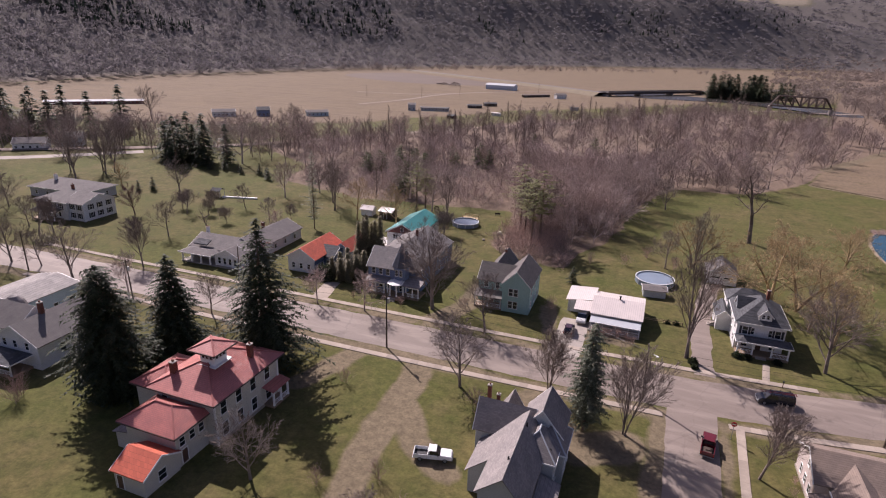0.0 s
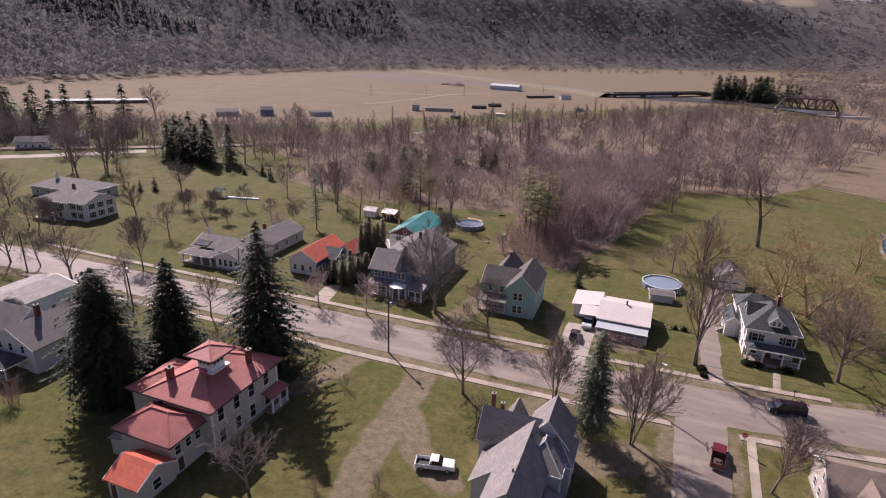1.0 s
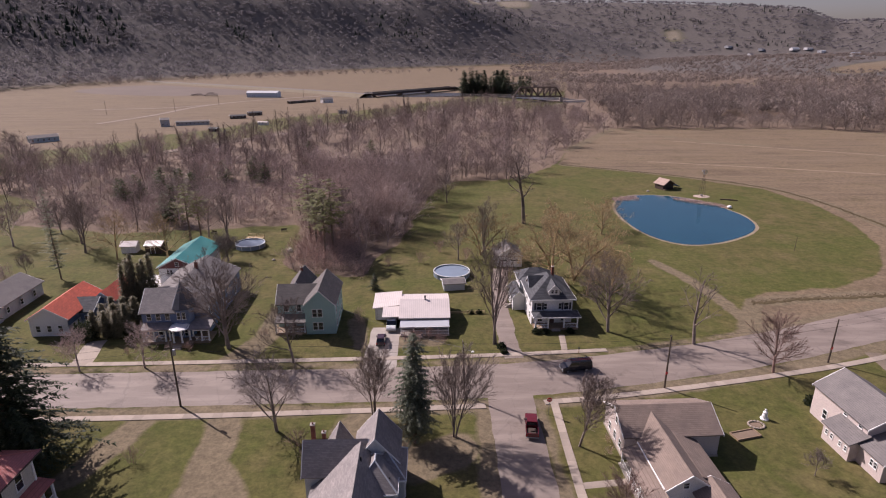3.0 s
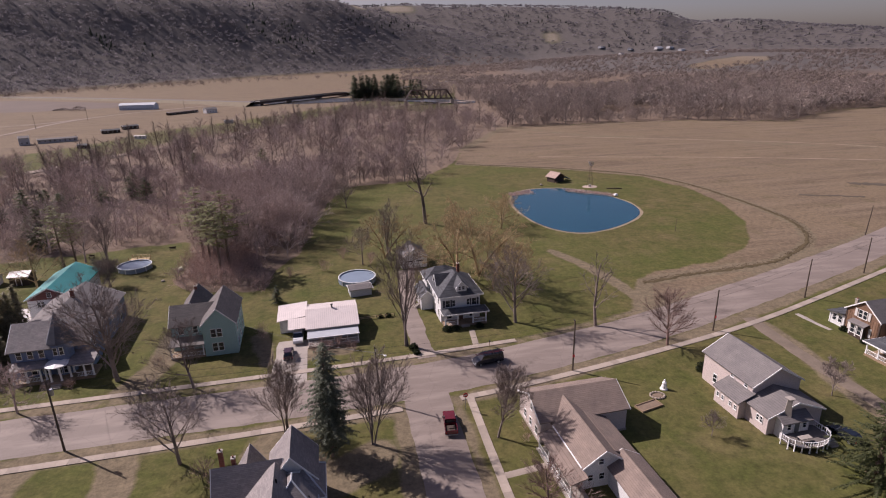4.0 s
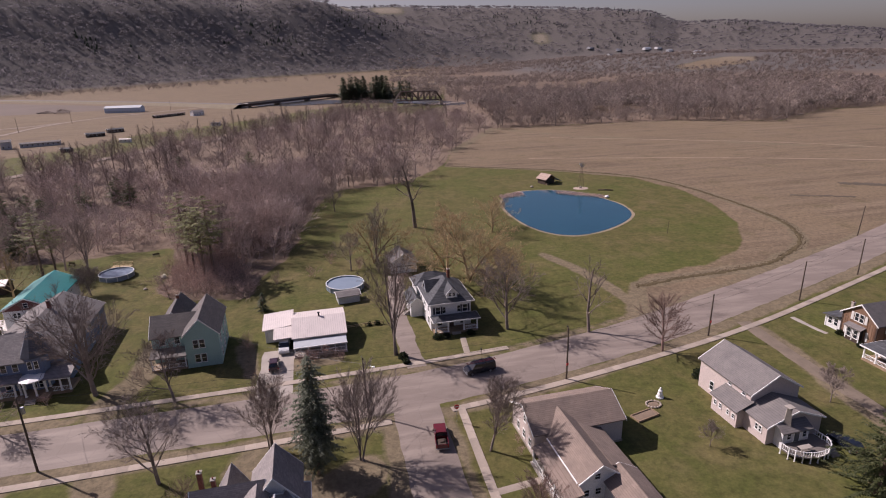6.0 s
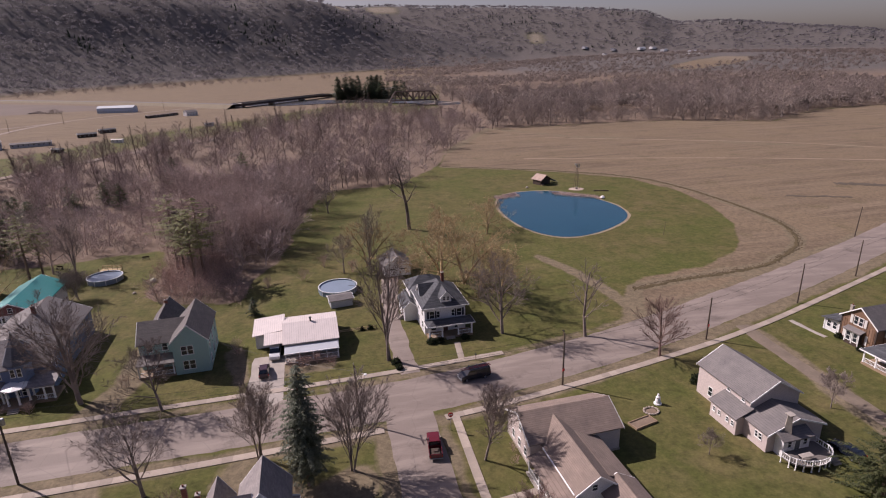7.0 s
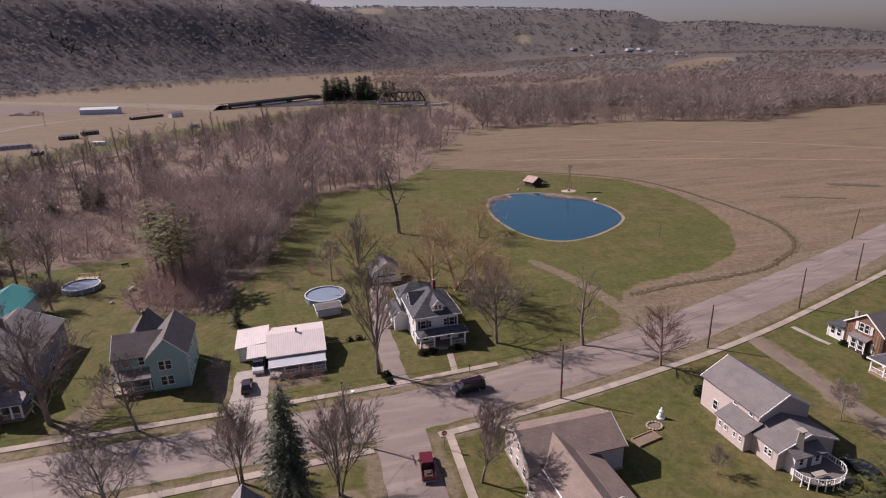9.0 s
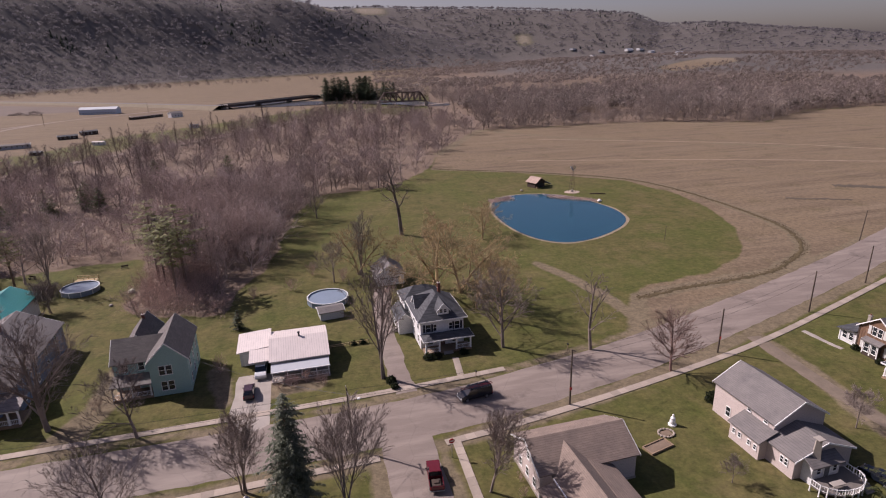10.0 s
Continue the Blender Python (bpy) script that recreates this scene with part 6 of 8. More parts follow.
h.box("corner_post", TRIM, (98.9, 99.1, 91.8, 92.0, 0, 2.62), (98.9, 99.1, 88.3, 88.5, 0, 2.9))
h.wins("W", (89.6, 90.9), 98.98, 0.9, w=0.8, h=1.3)
h.shed_roof([(97.3, 83.1, 2.9), (98.7, 83.1, 3.4), (98.7, 86.7, 3.4), (97.3, 86.7, 2.9)], GRAY_ROOF)
h.box("bay", DARK_WOOD, (97.7, 98.52, 83.5, 86.3, 0.0, 2.9))
h.box("bay_post", TRIM, (97.62, 97.72, 83.45, 83.62, 0.3, 2.85), (97.62, 97.72, 84.82, 84.98, 0.3, 2.85), (97.62, 97.72, 86.18, 86.35, 0.3, 2.85))
h.wins("W", (84.2, 85.6), 97.68, 0.9, w=0.8, h=1.6)
h.wins("W", (84.3, 85.3), 98.52, 4.0, w=0.75, h=1.5)
for y in (83.4, 86.2):
    h.box("shutter", WHITE_SHUTTER, (98.44, 98.53, y - 0.26, y + 0.26, 3.95, 5.55))
h.box("shutter", WHITE_SHUTTER, (98.44, 98.53, 82.5, 83.0, 0.8, 2.6))
h.box("shutter", WHITE_SHUTTER, (98.44, 98.53, 86.9, 87.4, 0.8, 2.6))
h.wins("S", (103.0, 104.6), 78.98, 3.2, w=0.8, h=1.2, shut=WHITE_SHUTTER)
h.wins("S", (108.6, 111.4), 79.38, 3.0, w=0.9, h=1.2, shut=WHITE_SHUTTER)
h.win("W", 80.1, 100.58, 3.0, w=0.8, h=1.2, shut=WHITE_SHUTTER)
h.hip(93.4, 106.0, 73.8, 79.0, 2.75, 3.7, None, DARK_ROOF, 0.35)
h.box("porch_floor", WOOD, (93.4, 106.0, 73.8, 79.0, 0, 0.4))
h.box("porch_wall", WHITE_SIDING, (96.4, 106.0, 76.2, 78.9, 0.4, 2.7))
h.wins("W", (77.0, 78.1), 96.38, 1.0, w=0.7, h=1.2)
h.box("porch_beam", TRIM, (93.4, 93.6, 73.8, 79.0, 2.45, 2.72), (93.6, 106.0, 73.8, 74.0, 2.45, 2.72))
for x in (93.6, 97.6, 101.8, 105.8):
    h.post(x, 74.0, 0.4, 2.5, 0.1)
for y in (76.5, 78.8):
    h.post(93.6, y, 0.4, 2.5, 0.1)
h.rail(93.6, 74.0, 93.6, 78.8, 0.4)
for a, b in ((93.6, 97.6), (97.6, 101.8), (101.8, 105.8)):
    h.rail(a, 74.0, b, 74.0, 0.4)
h.chimney(99.6, 87.4, 4.8, 6.7, 0.5, STONE)

# white foursquare with front porch
h = House(25, 115, TILT, "white two-storey house with charcoal hipped roof and front porch")
h.hip(20.7, 29.2, 110.0, 121.0, 5.9, 9.4, WHITE_SIDING, DARK_ROOF, 0.6)
h.hip(20.0, 27.6, 120.8, 126.0, 5.8, 7.9, WHITE_SIDING, DARK_ROOF, 0.45)
h.block(18.0, 20.7, 117.6, 124.0, 3.2, 4.4, "y", WHITE_SIDING, DARK_ROOF, 0.35)
h.block(24.2, 26.4, 110.3, 114.5, 7.7, 8.9, "y", WHITE_SIDING, DARK_ROOF, 0.3, 6.4)
h.block(21.0, 24.6, 114.4, 117.2, 7.2, 8.8, "x", WHITE_SIDING, DARK_ROOF, 0.3, 6.0)
h.wins("S", (24.9, 25.7), 110.28, 7.0, w=0.5, h=0.75)
h.wins("S", (22.2, 27.9), 109.98, 3.5, w=0.95, h=1.5, shut=SHUTTER)
h.wins("S", (23.5, 26.6), 109.98, 3.6, w=0.6, h=1.3)
h.wins("S", (22.5, 27.4), 109.98, 0.9, w=1.0, h=1.6)
h.door("S", 25.0, 109.98, 0.45)
for y in (112, 115.5, 119):
    h.win("W", y, 20.68, 0.9 if y < 117 else 3.5)
    h.win("W", y, 20.68, 3.5)
    h.win("E", y, 29.22, 0.9)
    h.win("E", y, 29.22, 3.5)
h.door("W", 119.5, 17.98, 0.9)
h.win("W", 122.2, 17.98, 1.0)
for i in range(5):
    h.box("step", CONCRETE_OLD, (17.95 - 0.28 * (i + 1), 17.95 - 0.28 * i, 118.9, 120.1, 0, 0.18 * (5 - i)))
h.rail(16.6, 118.9, 17.9, 118.9, 0.4, IRON)
h.hip(20.9, 30.0, 107.4, 110.0, 2.95, 3.6, None, DARK_ROOF, 0.35)
h.box("porch_beam", TRIM, (20.9, 30.0, 107.4, 107.6, 2.6, 2.9), (20.9, 21.1, 107.6, 110, 2.6, 2.9), (29.8, 30.0, 107.6, 110, 2.6, 2.9))
h.box("porch_floor", WOOD, (20.9, 30.0, 107.4, 110, 0.0, 0.45))
for x in (21.1, 23.7, 27.0, 29.8):
    h.post(x, 107.55, 0.45, 2.62, 0.13)
h.rail(21.1, 107.55, 23.7, 107.55, 0.45)
h.rail(27.0, 107.55, 29.8, 107.55, 0.45)
h.steps(24.4, 26.2, 107.4, 2)
h.chimney(26.3, 117.0, 7.6, 10.4, 0.55)

# detached garage behind it
h = House(20.4, 147.5, TILT, "white detached garage with gray gabled roof", "garage")
h.block(16.8, 23.6, 144.4, 151.6, 2.9, 5.2, "y", WHITE_SIDING, GRAY_ROOF, 0.4)
for x in (18.6, 21.6):
    d = h.box("garage_door", TRIM, (x - 1.2, x + 1.2, 144.33, 144.4, 0.05, 2.2), label="white panelled garage door")
    for z in (0.55, 1.1, 1.65):
        h.box("groove", STEEL, (x - 1.2, x + 1.2, 144.31, 144.332, z - 0.012, z + 0.012), parent=d)
    h.box("garage_window", GLASS, (x - 1.0, x + 1.0, 144.31, 144.335, 1.72, 2.05), parent=d)
h.win("S", 20.2, 144.38, 3.3, w=0.6, h=0.7)

# low building with a pale metal roof
h = House(-3, 113, 1.2, "low white house with a pale ribbed metal roof and screened porch")
h.block(-6.6, 3.4, 108.0, 119.4, 2.9, 4.3, "x", GRAY_SIDING, PALE_METAL, 0.5, trim=False)
h.shed_roof([(-12.7, 120.4, 3.1), (-6.6, 120.0, 3.7), (-6.6, 112.6, 3.6), (-12.7, 112.6, 2.9)], PALE_METAL)
h.shed_roof([(-10.4, 113.0, 3.25), (-6.55, 113.0, 3.5), (-6.55, 108.6, 2.8), (-10.4, 108.6, 2.7)], PALE_METAL)
h.box("wall", WHITE_SIDING, (-12.2, -6.6, 113.0, 119.8, 0, 2.9))
h.box("porch_floor", CONCRETE_OLD, (-6.6, 3.4, 105.0, 108.0, 0, 0.25))
h.shed_roof([(-6.6, 107.4, 2.5), (3.4, 107.4, 2.5), (3.4, 105.2, 2.1), (-6.6, 105.2, 2.1)], STEEL_ROOF)
h.box("porch_fascia", TRIM, (-6.7, 3.5, 105.08, 105.2, 1.95, 2.12))
for x in (-6.4, -3.9, -1.4, 1.1, 3.2):
    h.post(x, 105.4, 0.25, 1.96, 0.07)
for a, b in ((-6.4, -3.9), (-3.9, -1.4), (-1.4, 1.1), (1.1, 3.2)):
    h.rail(a, 105.4, b, 105.4, 0.25)
h.box("garage_door", TRIM, (-11.6, -9.0, 112.93, 113.0, 0.05, 2.3), label="white roller door")
h.door("S", -7.7, 112.98, 0.2)
h.wins("S", (-5, -2, 1.4), 107.98, 1.0, w=1.2, h=1.1)
h.wins("E", (110, 113.5, 117), 3.42, 1.0)
h.box("vent_pipe", IRON, (-1.6, -1.3, 113.4, 113.7, 3.9, 5.1), (-1.68, -1.22, 113.32, 113.78, 5.1, 5.2))

# aqua house with a front gable
h = House(-24, 112, TILT, "pale aqua two-storey house with gray cross gables")
h.block(-25.8, -19.8, 106.4, 118.2, 6.6, 9.6, "y", AQUA_SIDING, WORN_ROOF, 0.35)
h.block(-32.0, -24.0, 109.4, 116.4, 5.6, 8.4, "x", AQUA_SIDING, WORN_ROOF, 0.35)
h.block(-31.6, -26.2, 114.6, 124.6, 5.0, 8.2, "y", AQUA_SIDING, WORN_ROOF, 0.35)
for z in (1.0, 3.9):
    h.wins("S", (-23.9, -22.8), 106.38, z, w=0.85, h=1.6)
    h.wins("E", (108.4, 112.0, 115.6), -19.78, z, w=0.8, h=1.5)
    h.wins("S", (-30.2, -27.6), 109.38, z)
h.box("porch_floor", WOOD, (-32.0, -25.8, 106.4, 109.4, 0, 0.4))
h.shed_roof([(-32.2, 109.4, 3.3), (-25.8, 109.4, 3.3), (-25.8, 106.1, 2.8), (-32.2, 106.1, 2.8)], WORN_ROOF)
for x in (-31.9, -29.0, -26.1):
    h.post(x, 106.5, 0.4, 2.75, 0.1)
h.rail(-31.9, 106.5, -29.0, 106.5, 0.4)
h.rail(-29.0, 106.5, -26.1, 106.5, 0.4)
h.door("S", -28.9, 109.38, 0.4)
h.chimney(-28.9, 121.6, 7.4, 8.9, 0.5)

# blue-gray Victorian with a corner turret
h = House(-51, 112, TILT, "blue-gray Victorian house with a pointed turret and white porch")
h.block(-57.8, -50.4, 104.8, 112.8, 6.1, 9.4, "x", BLUE_SIDING, SLATE, 0.45)
h.block(-60.0, -46.0, 111.0, 130.4, 5.3, 8.7, "y", BLUE_SIDING, GRAY_ROOF, 0.45)
h.block(-50.6, -45.8, 107.0, 112.0, 5.2, 7.2, "x", BLUE_SIDING, SLATE, 0.35)
bm = bmesh.new()
lathe(bm, [(1.85, 0), (1.85, 6.8)], 8, (-49.8 + 51, 105.9 - 112))
tur = part("turret", bm, BLUE_SIDING, h.ob)
bm = bmesh.new()
lathe(bm, [(2.35, 6.65), (2.3, 6.85), (1.15, 9.4), (0.06, 11.9)], 8, (-49.8 + 51, 105.9 - 112))
part("turret_roof", bm, TURRET_SLATE, tur)
bm = bmesh.new()
lathe(bm, [(0.1, 11.85), (0.16, 12.0), (0.05, 12.15), (0.02, 12.7)], 8, (-49.8 + 51, 105.9 - 112))
part("finial", bm, STEEL, tur)
for z in (1.0, 4.6):
    h.wins("S", (-50.3, -49.3), 104.14, z, w=0.6, h=1.4)
    h.wins("S", (-56.4, -54.6, -52.8), 104.78, z if z < 2 else 4.2, w=0.8, h=1.4)
    h.wins("E", (109.4, 115.5, 120.5, 125.5), -45.78, z if z < 2 else 3.5, w=0.8, h=1.4)
h.wins("W", (106.8, 110.6), -57.82, 4.2, w=0.8, h=1.4)
h.win("W", 108.8, -57.82, 6.7, w=0.7, h=1.1)
h.box("porch_floor", WOOD, (-57.4, -44.4, 102.6, 106.9, 0, 0.55))
h.shed_roof([(-57.6, 104.9, 3.75), (-52.0, 104.9, 3.75), (-52.0, 102.4, 3.15), (-57.6, 102.4, 3.15)], SLATE)
h.shed_roof([(-48.4, 107.0, 3.95), (-44.0, 107.0, 3.95), (-44.0, 102.4, 3.15), (-48.4, 102.4, 3.15)], SLATE)
bm = bmesh.new()
lathe(bm, [(2.3, 3.12), (2.3, 3.26), (1.2, 3.6)], 8, (-50.2 + 51, 103.9 - 112))
bay = part("bay_porch", bm, WHITE, h.ob, "white faceted porch roof")
h.box("porch_beam", TRIM, (-57.4, -52.8, 102.5, 102.75, 2.8, 3.08), (-47.2, -44.2, 102.5, 102.75, 2.8, 3.08))
for k in range(8):
    a = math.radians(22.5 + 45 * k)
    if math.sin(a) < 0.6:
        h.post(-50.2 + 2.1 * math.cos(a), 103.9 + 2.1 * math.sin(a), 0.55, 3.12, 0.13)
for x in (-57.2, -55.0, -52.8, -45.8, -44.4):
    h.post(x, 102.7, 0.55, 2.85, 0.12)
for a, b in ((-57.2, -55.0), (-55.0, -52.8), (-47.2, -45.8), (-45.8, -44.4)):
    h.rail(a, 102.7, b, 102.7, 0.55)
h.steps(-50.8, -49.2, 100.9, 3)
h.box("porch_floor", WOOD, (-52.6, -47.4, 100.9, 102.58, 0, 0.55))
h.door("S", -47.6, 106.98, 0.55)
h.chimney(-52.6, 122.0, 8.2, 10.2, 0.6)

# barn-like back building with the teal roof
h = House(-61, 138, TILT, "white and dark red back building with a teal metal roof", "outbuilding")
h.block(-67.6, -58.4, 133.6, 151.0, 4.7, 6.9, "y", WHITE_SIDING, TEAL_ROOF, 0.5)
bm = bmesh.new()
gv = [(-67.6, 133.53, 4.3), (-58.4, 133.53, 4.3), (-63.0, 133.53, 6.75)]
for dy in (0, 0.06):
    [bm.verts.new((x + 61, y - 138 + dy, z)) for x, y, z in gv]
bm.verts.ensure_lookup_table()
bm.faces.new(bm.verts[0:3])
bm.faces.new(bm.verts[3:6][::-1])
for i in range(3):
    bm.faces.new((bm.verts[i], bm.verts[(i + 1) % 3], bm.verts[(i + 1) % 3 + 3], bm.verts[i + 3]))
part("gable_board", bm, BARN_RED, h.ob, "dark red gable boards")
h.win("S", -63.0, 133.52, 4.85, w=0.8, h=1.0)
h.wins("S", (-65.4, -64.6), 133.58, 2.7, w=0.55, h=1.1)
h.wins("S", (-61.2, -60.2), 133.58, 0.9, w=0.8, h=1.2)
h.wins("W", (136, 140, 144), -67.62, 1.2)
h.box("terrace", PALE_SLAB, (-72.4, -67.65, 127.0, 140.0, 0, 0.15), (-67.6, -62.0, 127.0, 133.4, 0, 0.15))
h.box("garden_table", TRIM, (-69.6, -68.2, 132.4, 133.8, 0.7, 0.78), (-69.0, -68.8, 133.0, 133.2, 0.15, 0.7))

# white house with orange-red roof
h = House(-75, 113, TILT, "white house with an orange-red roof and shadow-blue gable")
h.block(-81.6, -74.0, 106.4, 120.4, 3.9, 6.2, "y", WHITE_SIDING, ORANGE_ROOF, 0.5)
# blue siding on this gable: its shadow is put into the wall colour
h.block(-76.0, -71.4, 111.0, 117.6, 3.3, 5.1, "x", BLUE_SIDING, DARK_ROOF, 0.4)
h.block(-74.0, -69.4, 116.0, 126.0, 3.6, 5.4, "y", WHITE_SIDING, ORANGE_ROOF, 0.4)
# blue panel paints the shadow on the east wall below the eave
bm = boxes((-73.98 + 75, -73.9 + 75, 106.5 - 113, 110.9 - 113, 2.2, 3.7))
part("upper_wall", bm, BLUE_SIDING, h.ob, "dark blue panel for the upper wall in shadow")
h.wins("S", (-80.0, -77.8, -75.6), 106.38, 1.0, w=0.8, h=1.3)
h.wins("E", (108.2, 109.8), -73.9, 0.8, w=0.8, h=1.3)
h.wins("W", (108.5, 113, 117), -81.62, 1.0)
h.door("S", -72.6, 110.98, 0.2)
h.wins("E", (112.8, 115.8), -71.38, 0.9, w=0.8, h=1.2)

# long gray ranch house with a front porch
h = House(-101, 110, TILT, "long gray-roofed ranch house with a white-posted front porch")
h.block(-110.0, -92.0, 103.6, 113.0, 3.2, 5.2, "x", GRAY_SIDING, GRAY_ROOF, 0.6)
h.block(-101.6, -92.4, 108.0, 128.0, 3.2, 5.4, "y", GRAY_SIDING, GRAY_ROOF, 0.5)
h.hip(-109.8, -100.6, 99.4, 103.6, 2.7, 3.6, None, GRAY_ROOF, 0.3)
h.box("porch_floor", CONCRETE_OLD, (-109.8, -94.0, 99.6, 103.6, 0, 0.3))
for x in (-109.5, -106.6, -103.7, -100.9):
    h.post(x, 99.8, 0.3, 2.62, 0.16)
h.rail(-109.5, 99.8, -106.6, 99.8, 0.3)
h.block(-99.6, -92.0, 100.2, 103.8, 3.0, 4.8, "y", WHITE_SIDING, GRAY_ROOF, 0.4)
h.wins("S", (-98.2, -96.6, -95.0, -93.4), 100.18, 0.9, w=0.8, h=1.6)
h.wins("E", (104.6, 110.4, 115, 119.6, 124.2), -91.98 + 0.0, 1.1, w=0.9, h=1.3)
h.wins("S", (-109.6, -106.2, -103), 103.58, 1.0, w=1.0, h=1.4)
h.chimney(-109.4, 109.6, 4.2, 6.4, 0.7, WHITE)
h.chimney(-98.6, 119.0, 4.4, 6.4, 0.7)
h.shed_roof([(-108.2, 104.6, 5.0), (-104.0, 104.6, 5.0), (-104.0, 102.6, 4.3), (-108.2, 102.6, 4.3)], DARK_ROOF, 0.3)

# white house with dark shutters, farther along the street
h = House(-168, 116, 2, "white two-storey house with dark shutters and gray roof")
h.hip(-179.0, -166.0, 110.4, 123.0, 5.5, 8.1, WHITE_SIDING, GRAY_ROOF, 0.5)
h.block(-168.0, -160.2, 111.2, 122.6, 5.4, 7.6, "x", WHITE_SIDING, GRAY_ROOF, 0.4)
for z in (0.9, 3.5):
    h.wins("E", (113.8, 116.9, 120.2), -160.18, z, w=0.9, h=1.5, shut=SHUTTER)
    h.wins("S", (-164.8, -162.0), 111.18, z, w=0.9, h=1.5, shut=SHUTTER)
h.wins("S", (-177.2, -174.4, -171.4, -168.6), 110.38, 3.5, w=0.9, h=1.4, shut=SHUTTER)
h.wins("S", (-176.6, -174.0, -169.4), 110.38, 0.9, w=0.9, h=1.4)
h.door("S", -171.8, 110.38, 0.3)
h.box("porch_floor", WOOD, (-178.0, -168.2, 107.4, 110.4, 0, 0.3))
h.shed_roof([(-178.2, 110.4, 3.4), (-168.0, 110.4, 3.4), (-168.0, 107.2, 2.8), (-178.2, 107.2, 2.8)], DARK_ROOF)
for x in (-177.8, -174.6, -171.4, -168.4):
    h.post(x, 107.5, 0.3, 2.75, 0.12)
h.chimney(-172.5, 118.5, 7.0, 9.0, 0.7)
h = House(-192, 132, 4, "low gray-roofed building behind the shuttered house")
h.hip(-205.0, -180.0, 126.0, 139.0, 3.4, 6.0, GRAY_SIDING, GRAY_ROOF, 0.6)
h.chimney(-198.0, 131.0, 4.4, 7.2, 0.9, WHITE)
h.wins("S", (-202, -197, -192, -186), 125.98, 1.0, w=1.2, h=1.2)
h.wins("E", (129, 135), -179.98, 1.0, w=1.0, h=1.2)

# white house and pale blue house at the near left
h = House(-98, 52, 3, "white house with gray roof, long side wall and front porch")
h.block(-101.0, -90.8, 49.0, 63.0, 4.7, 7.6, "y", WHITE_SIDING, GRAY_ROOF, 0.5)
h.block(-108.0, -100.0, 52.0, 60.0, 4.6, 7.4, "x", WHITE_SIDING, GRAY_ROOF, 0.4)
h.chimney(-95.8, 54.4, 7.0, 9.6, 0.7)
for y in (53.4, 56.9, 60.4):
    h.win("E", y, -90.78, 1.6, w=1.0, h=1.7)
h.wins("S", (-98.5, -96.0, -93.2), 48.98, 3.5, w=0.8, h=1.3)
h.hip(-101.6, -92.6, 45.0, 49.0, 2.7, 3.6, None, DARK_ROOF, 0.3)
h.box("porch_floor", WOOD, (-101.4, -92.8, 45.2, 49.0, 0, 0.4))
for x in (-101.2, -98.6, -95.8, -93.0):
    h.post(x, 45.4, 0.4, 2.65, 0.1)
h.rail(-101.2, 45.4, -93.0, 45.4, 0.4)
h = House(-114, 64, 3, "pale blue house with a gray roof behind the white house")
h.block(-120.0, -108.6, 58.0, 70.6, 4.9, 6.0, "y", PALE_BLUE_SIDING, PALE_SHINGLE, 0.4)
h.wins("E", (61.5, 65.0, 68.5), -108.58, 1.2, w=0.9, h=1.3)
h.wins("N", (-118, -115, -112), 70.62, 1.2)
bm = bmesh.new()
lathe(bm, [(1.9, 0), (1.9, 5.4), (2.2, 5.4), (1.6, 6.6), (0.8, 7.4), (0.1, 7.7)], 14, (-108.4 + 114, 57.0 - 64))
part("round_turret", bm, SLATE, h.ob, "blue-gray round corner turret")


# garden sheds and the pond hut
def shed(x, y, w, d, eave, ridge, rz, wall, roof, label, name="shed", door=True):
    h = House(x, y, rz, label, name, "sheds")
    h.block(x - w / 2, x + w / 2, y - d / 2, y + d / 2, eave, ridge, "x", wall, roof, 0.25)
    if door:
        h.door("S", x, y - d / 2 - 0.02, 0.1, 1.1, 1.8, wall)
    return h


shed(-87.5, 158.8, 4.0, 3.2, 2.1, 3.1, 4, WHITE_SIDING, PALE_METAL, "small white garden shed with a pale roof")
shed(-80.0, 158.6, 4.4, 4.0, 2.4, 3.3, -3, DARK_WOOD, PALE_METAL, "dark wooden garden shed with a pale flat-pitched roof")
shed(5.0, 130.4, 5.0, 3.6, 1.7, 2.2, 8, GRAY_SIDING, GRAY_ROOF, "gray pool shed beside the round pool", door=False)
h = House(95.6, 236, 24, "dark wooden hut with a tan roof and open front", "hut", "sheds")
TAN_ROOF = shingle("tan_shingles", (0.40, 0.30, 0.25), 0.08, 0.14, 0.9)
h.block(92.8, 98.4, 233.2, 237.8, 2.3, 4.0, "y", DARK_WOOD, TAN_ROOF, 0.45, trim=False, ends=0.7)
# solid dark panel stands for the shade inside the open front
h.box("door_opening", IRON, (94.2, 97.0, 233.14, 233.2, 0.05, 2.2), label="dark panel for the shaded doorway")
h.box("bench", WOOD, (92.9, 94.0, 232.4, 233.0, 0.0, 0.5))
tp = bmesh.new()
slab(tp, [(3.6, -3.2, 2.0), (6.6, -3.6, 0.5), (6.4, 0.4, 0.5), (3.6, 0.6, 2.0)], 0.08)
tagged(part("tarpaulin", tp, TARP, None, "", pose(95.6, 236, 0, 0, 0, 24)), "bright blue tarpaulin sheet leaning at the hut", "tarpaulin")


# buildings far off
def far_house(x, y, w, d, eave, ridge, rz, wall, roof, label, name="house", axis="x"):
    h = House(x, y, rz, label, name, "distant houses")
    h.block(x - w / 2, x + w / 2, y - d / 2, y + d / 2, eave, ridge, axis, wall, roof, 0.4)
    for k in range(max(1, int(w / 3))):
        h.win("S", x - w / 2 + 1.5 + 3 * k, y - d / 2 - 0.02, 1.0, w=1.0, h=1.1)
    return h


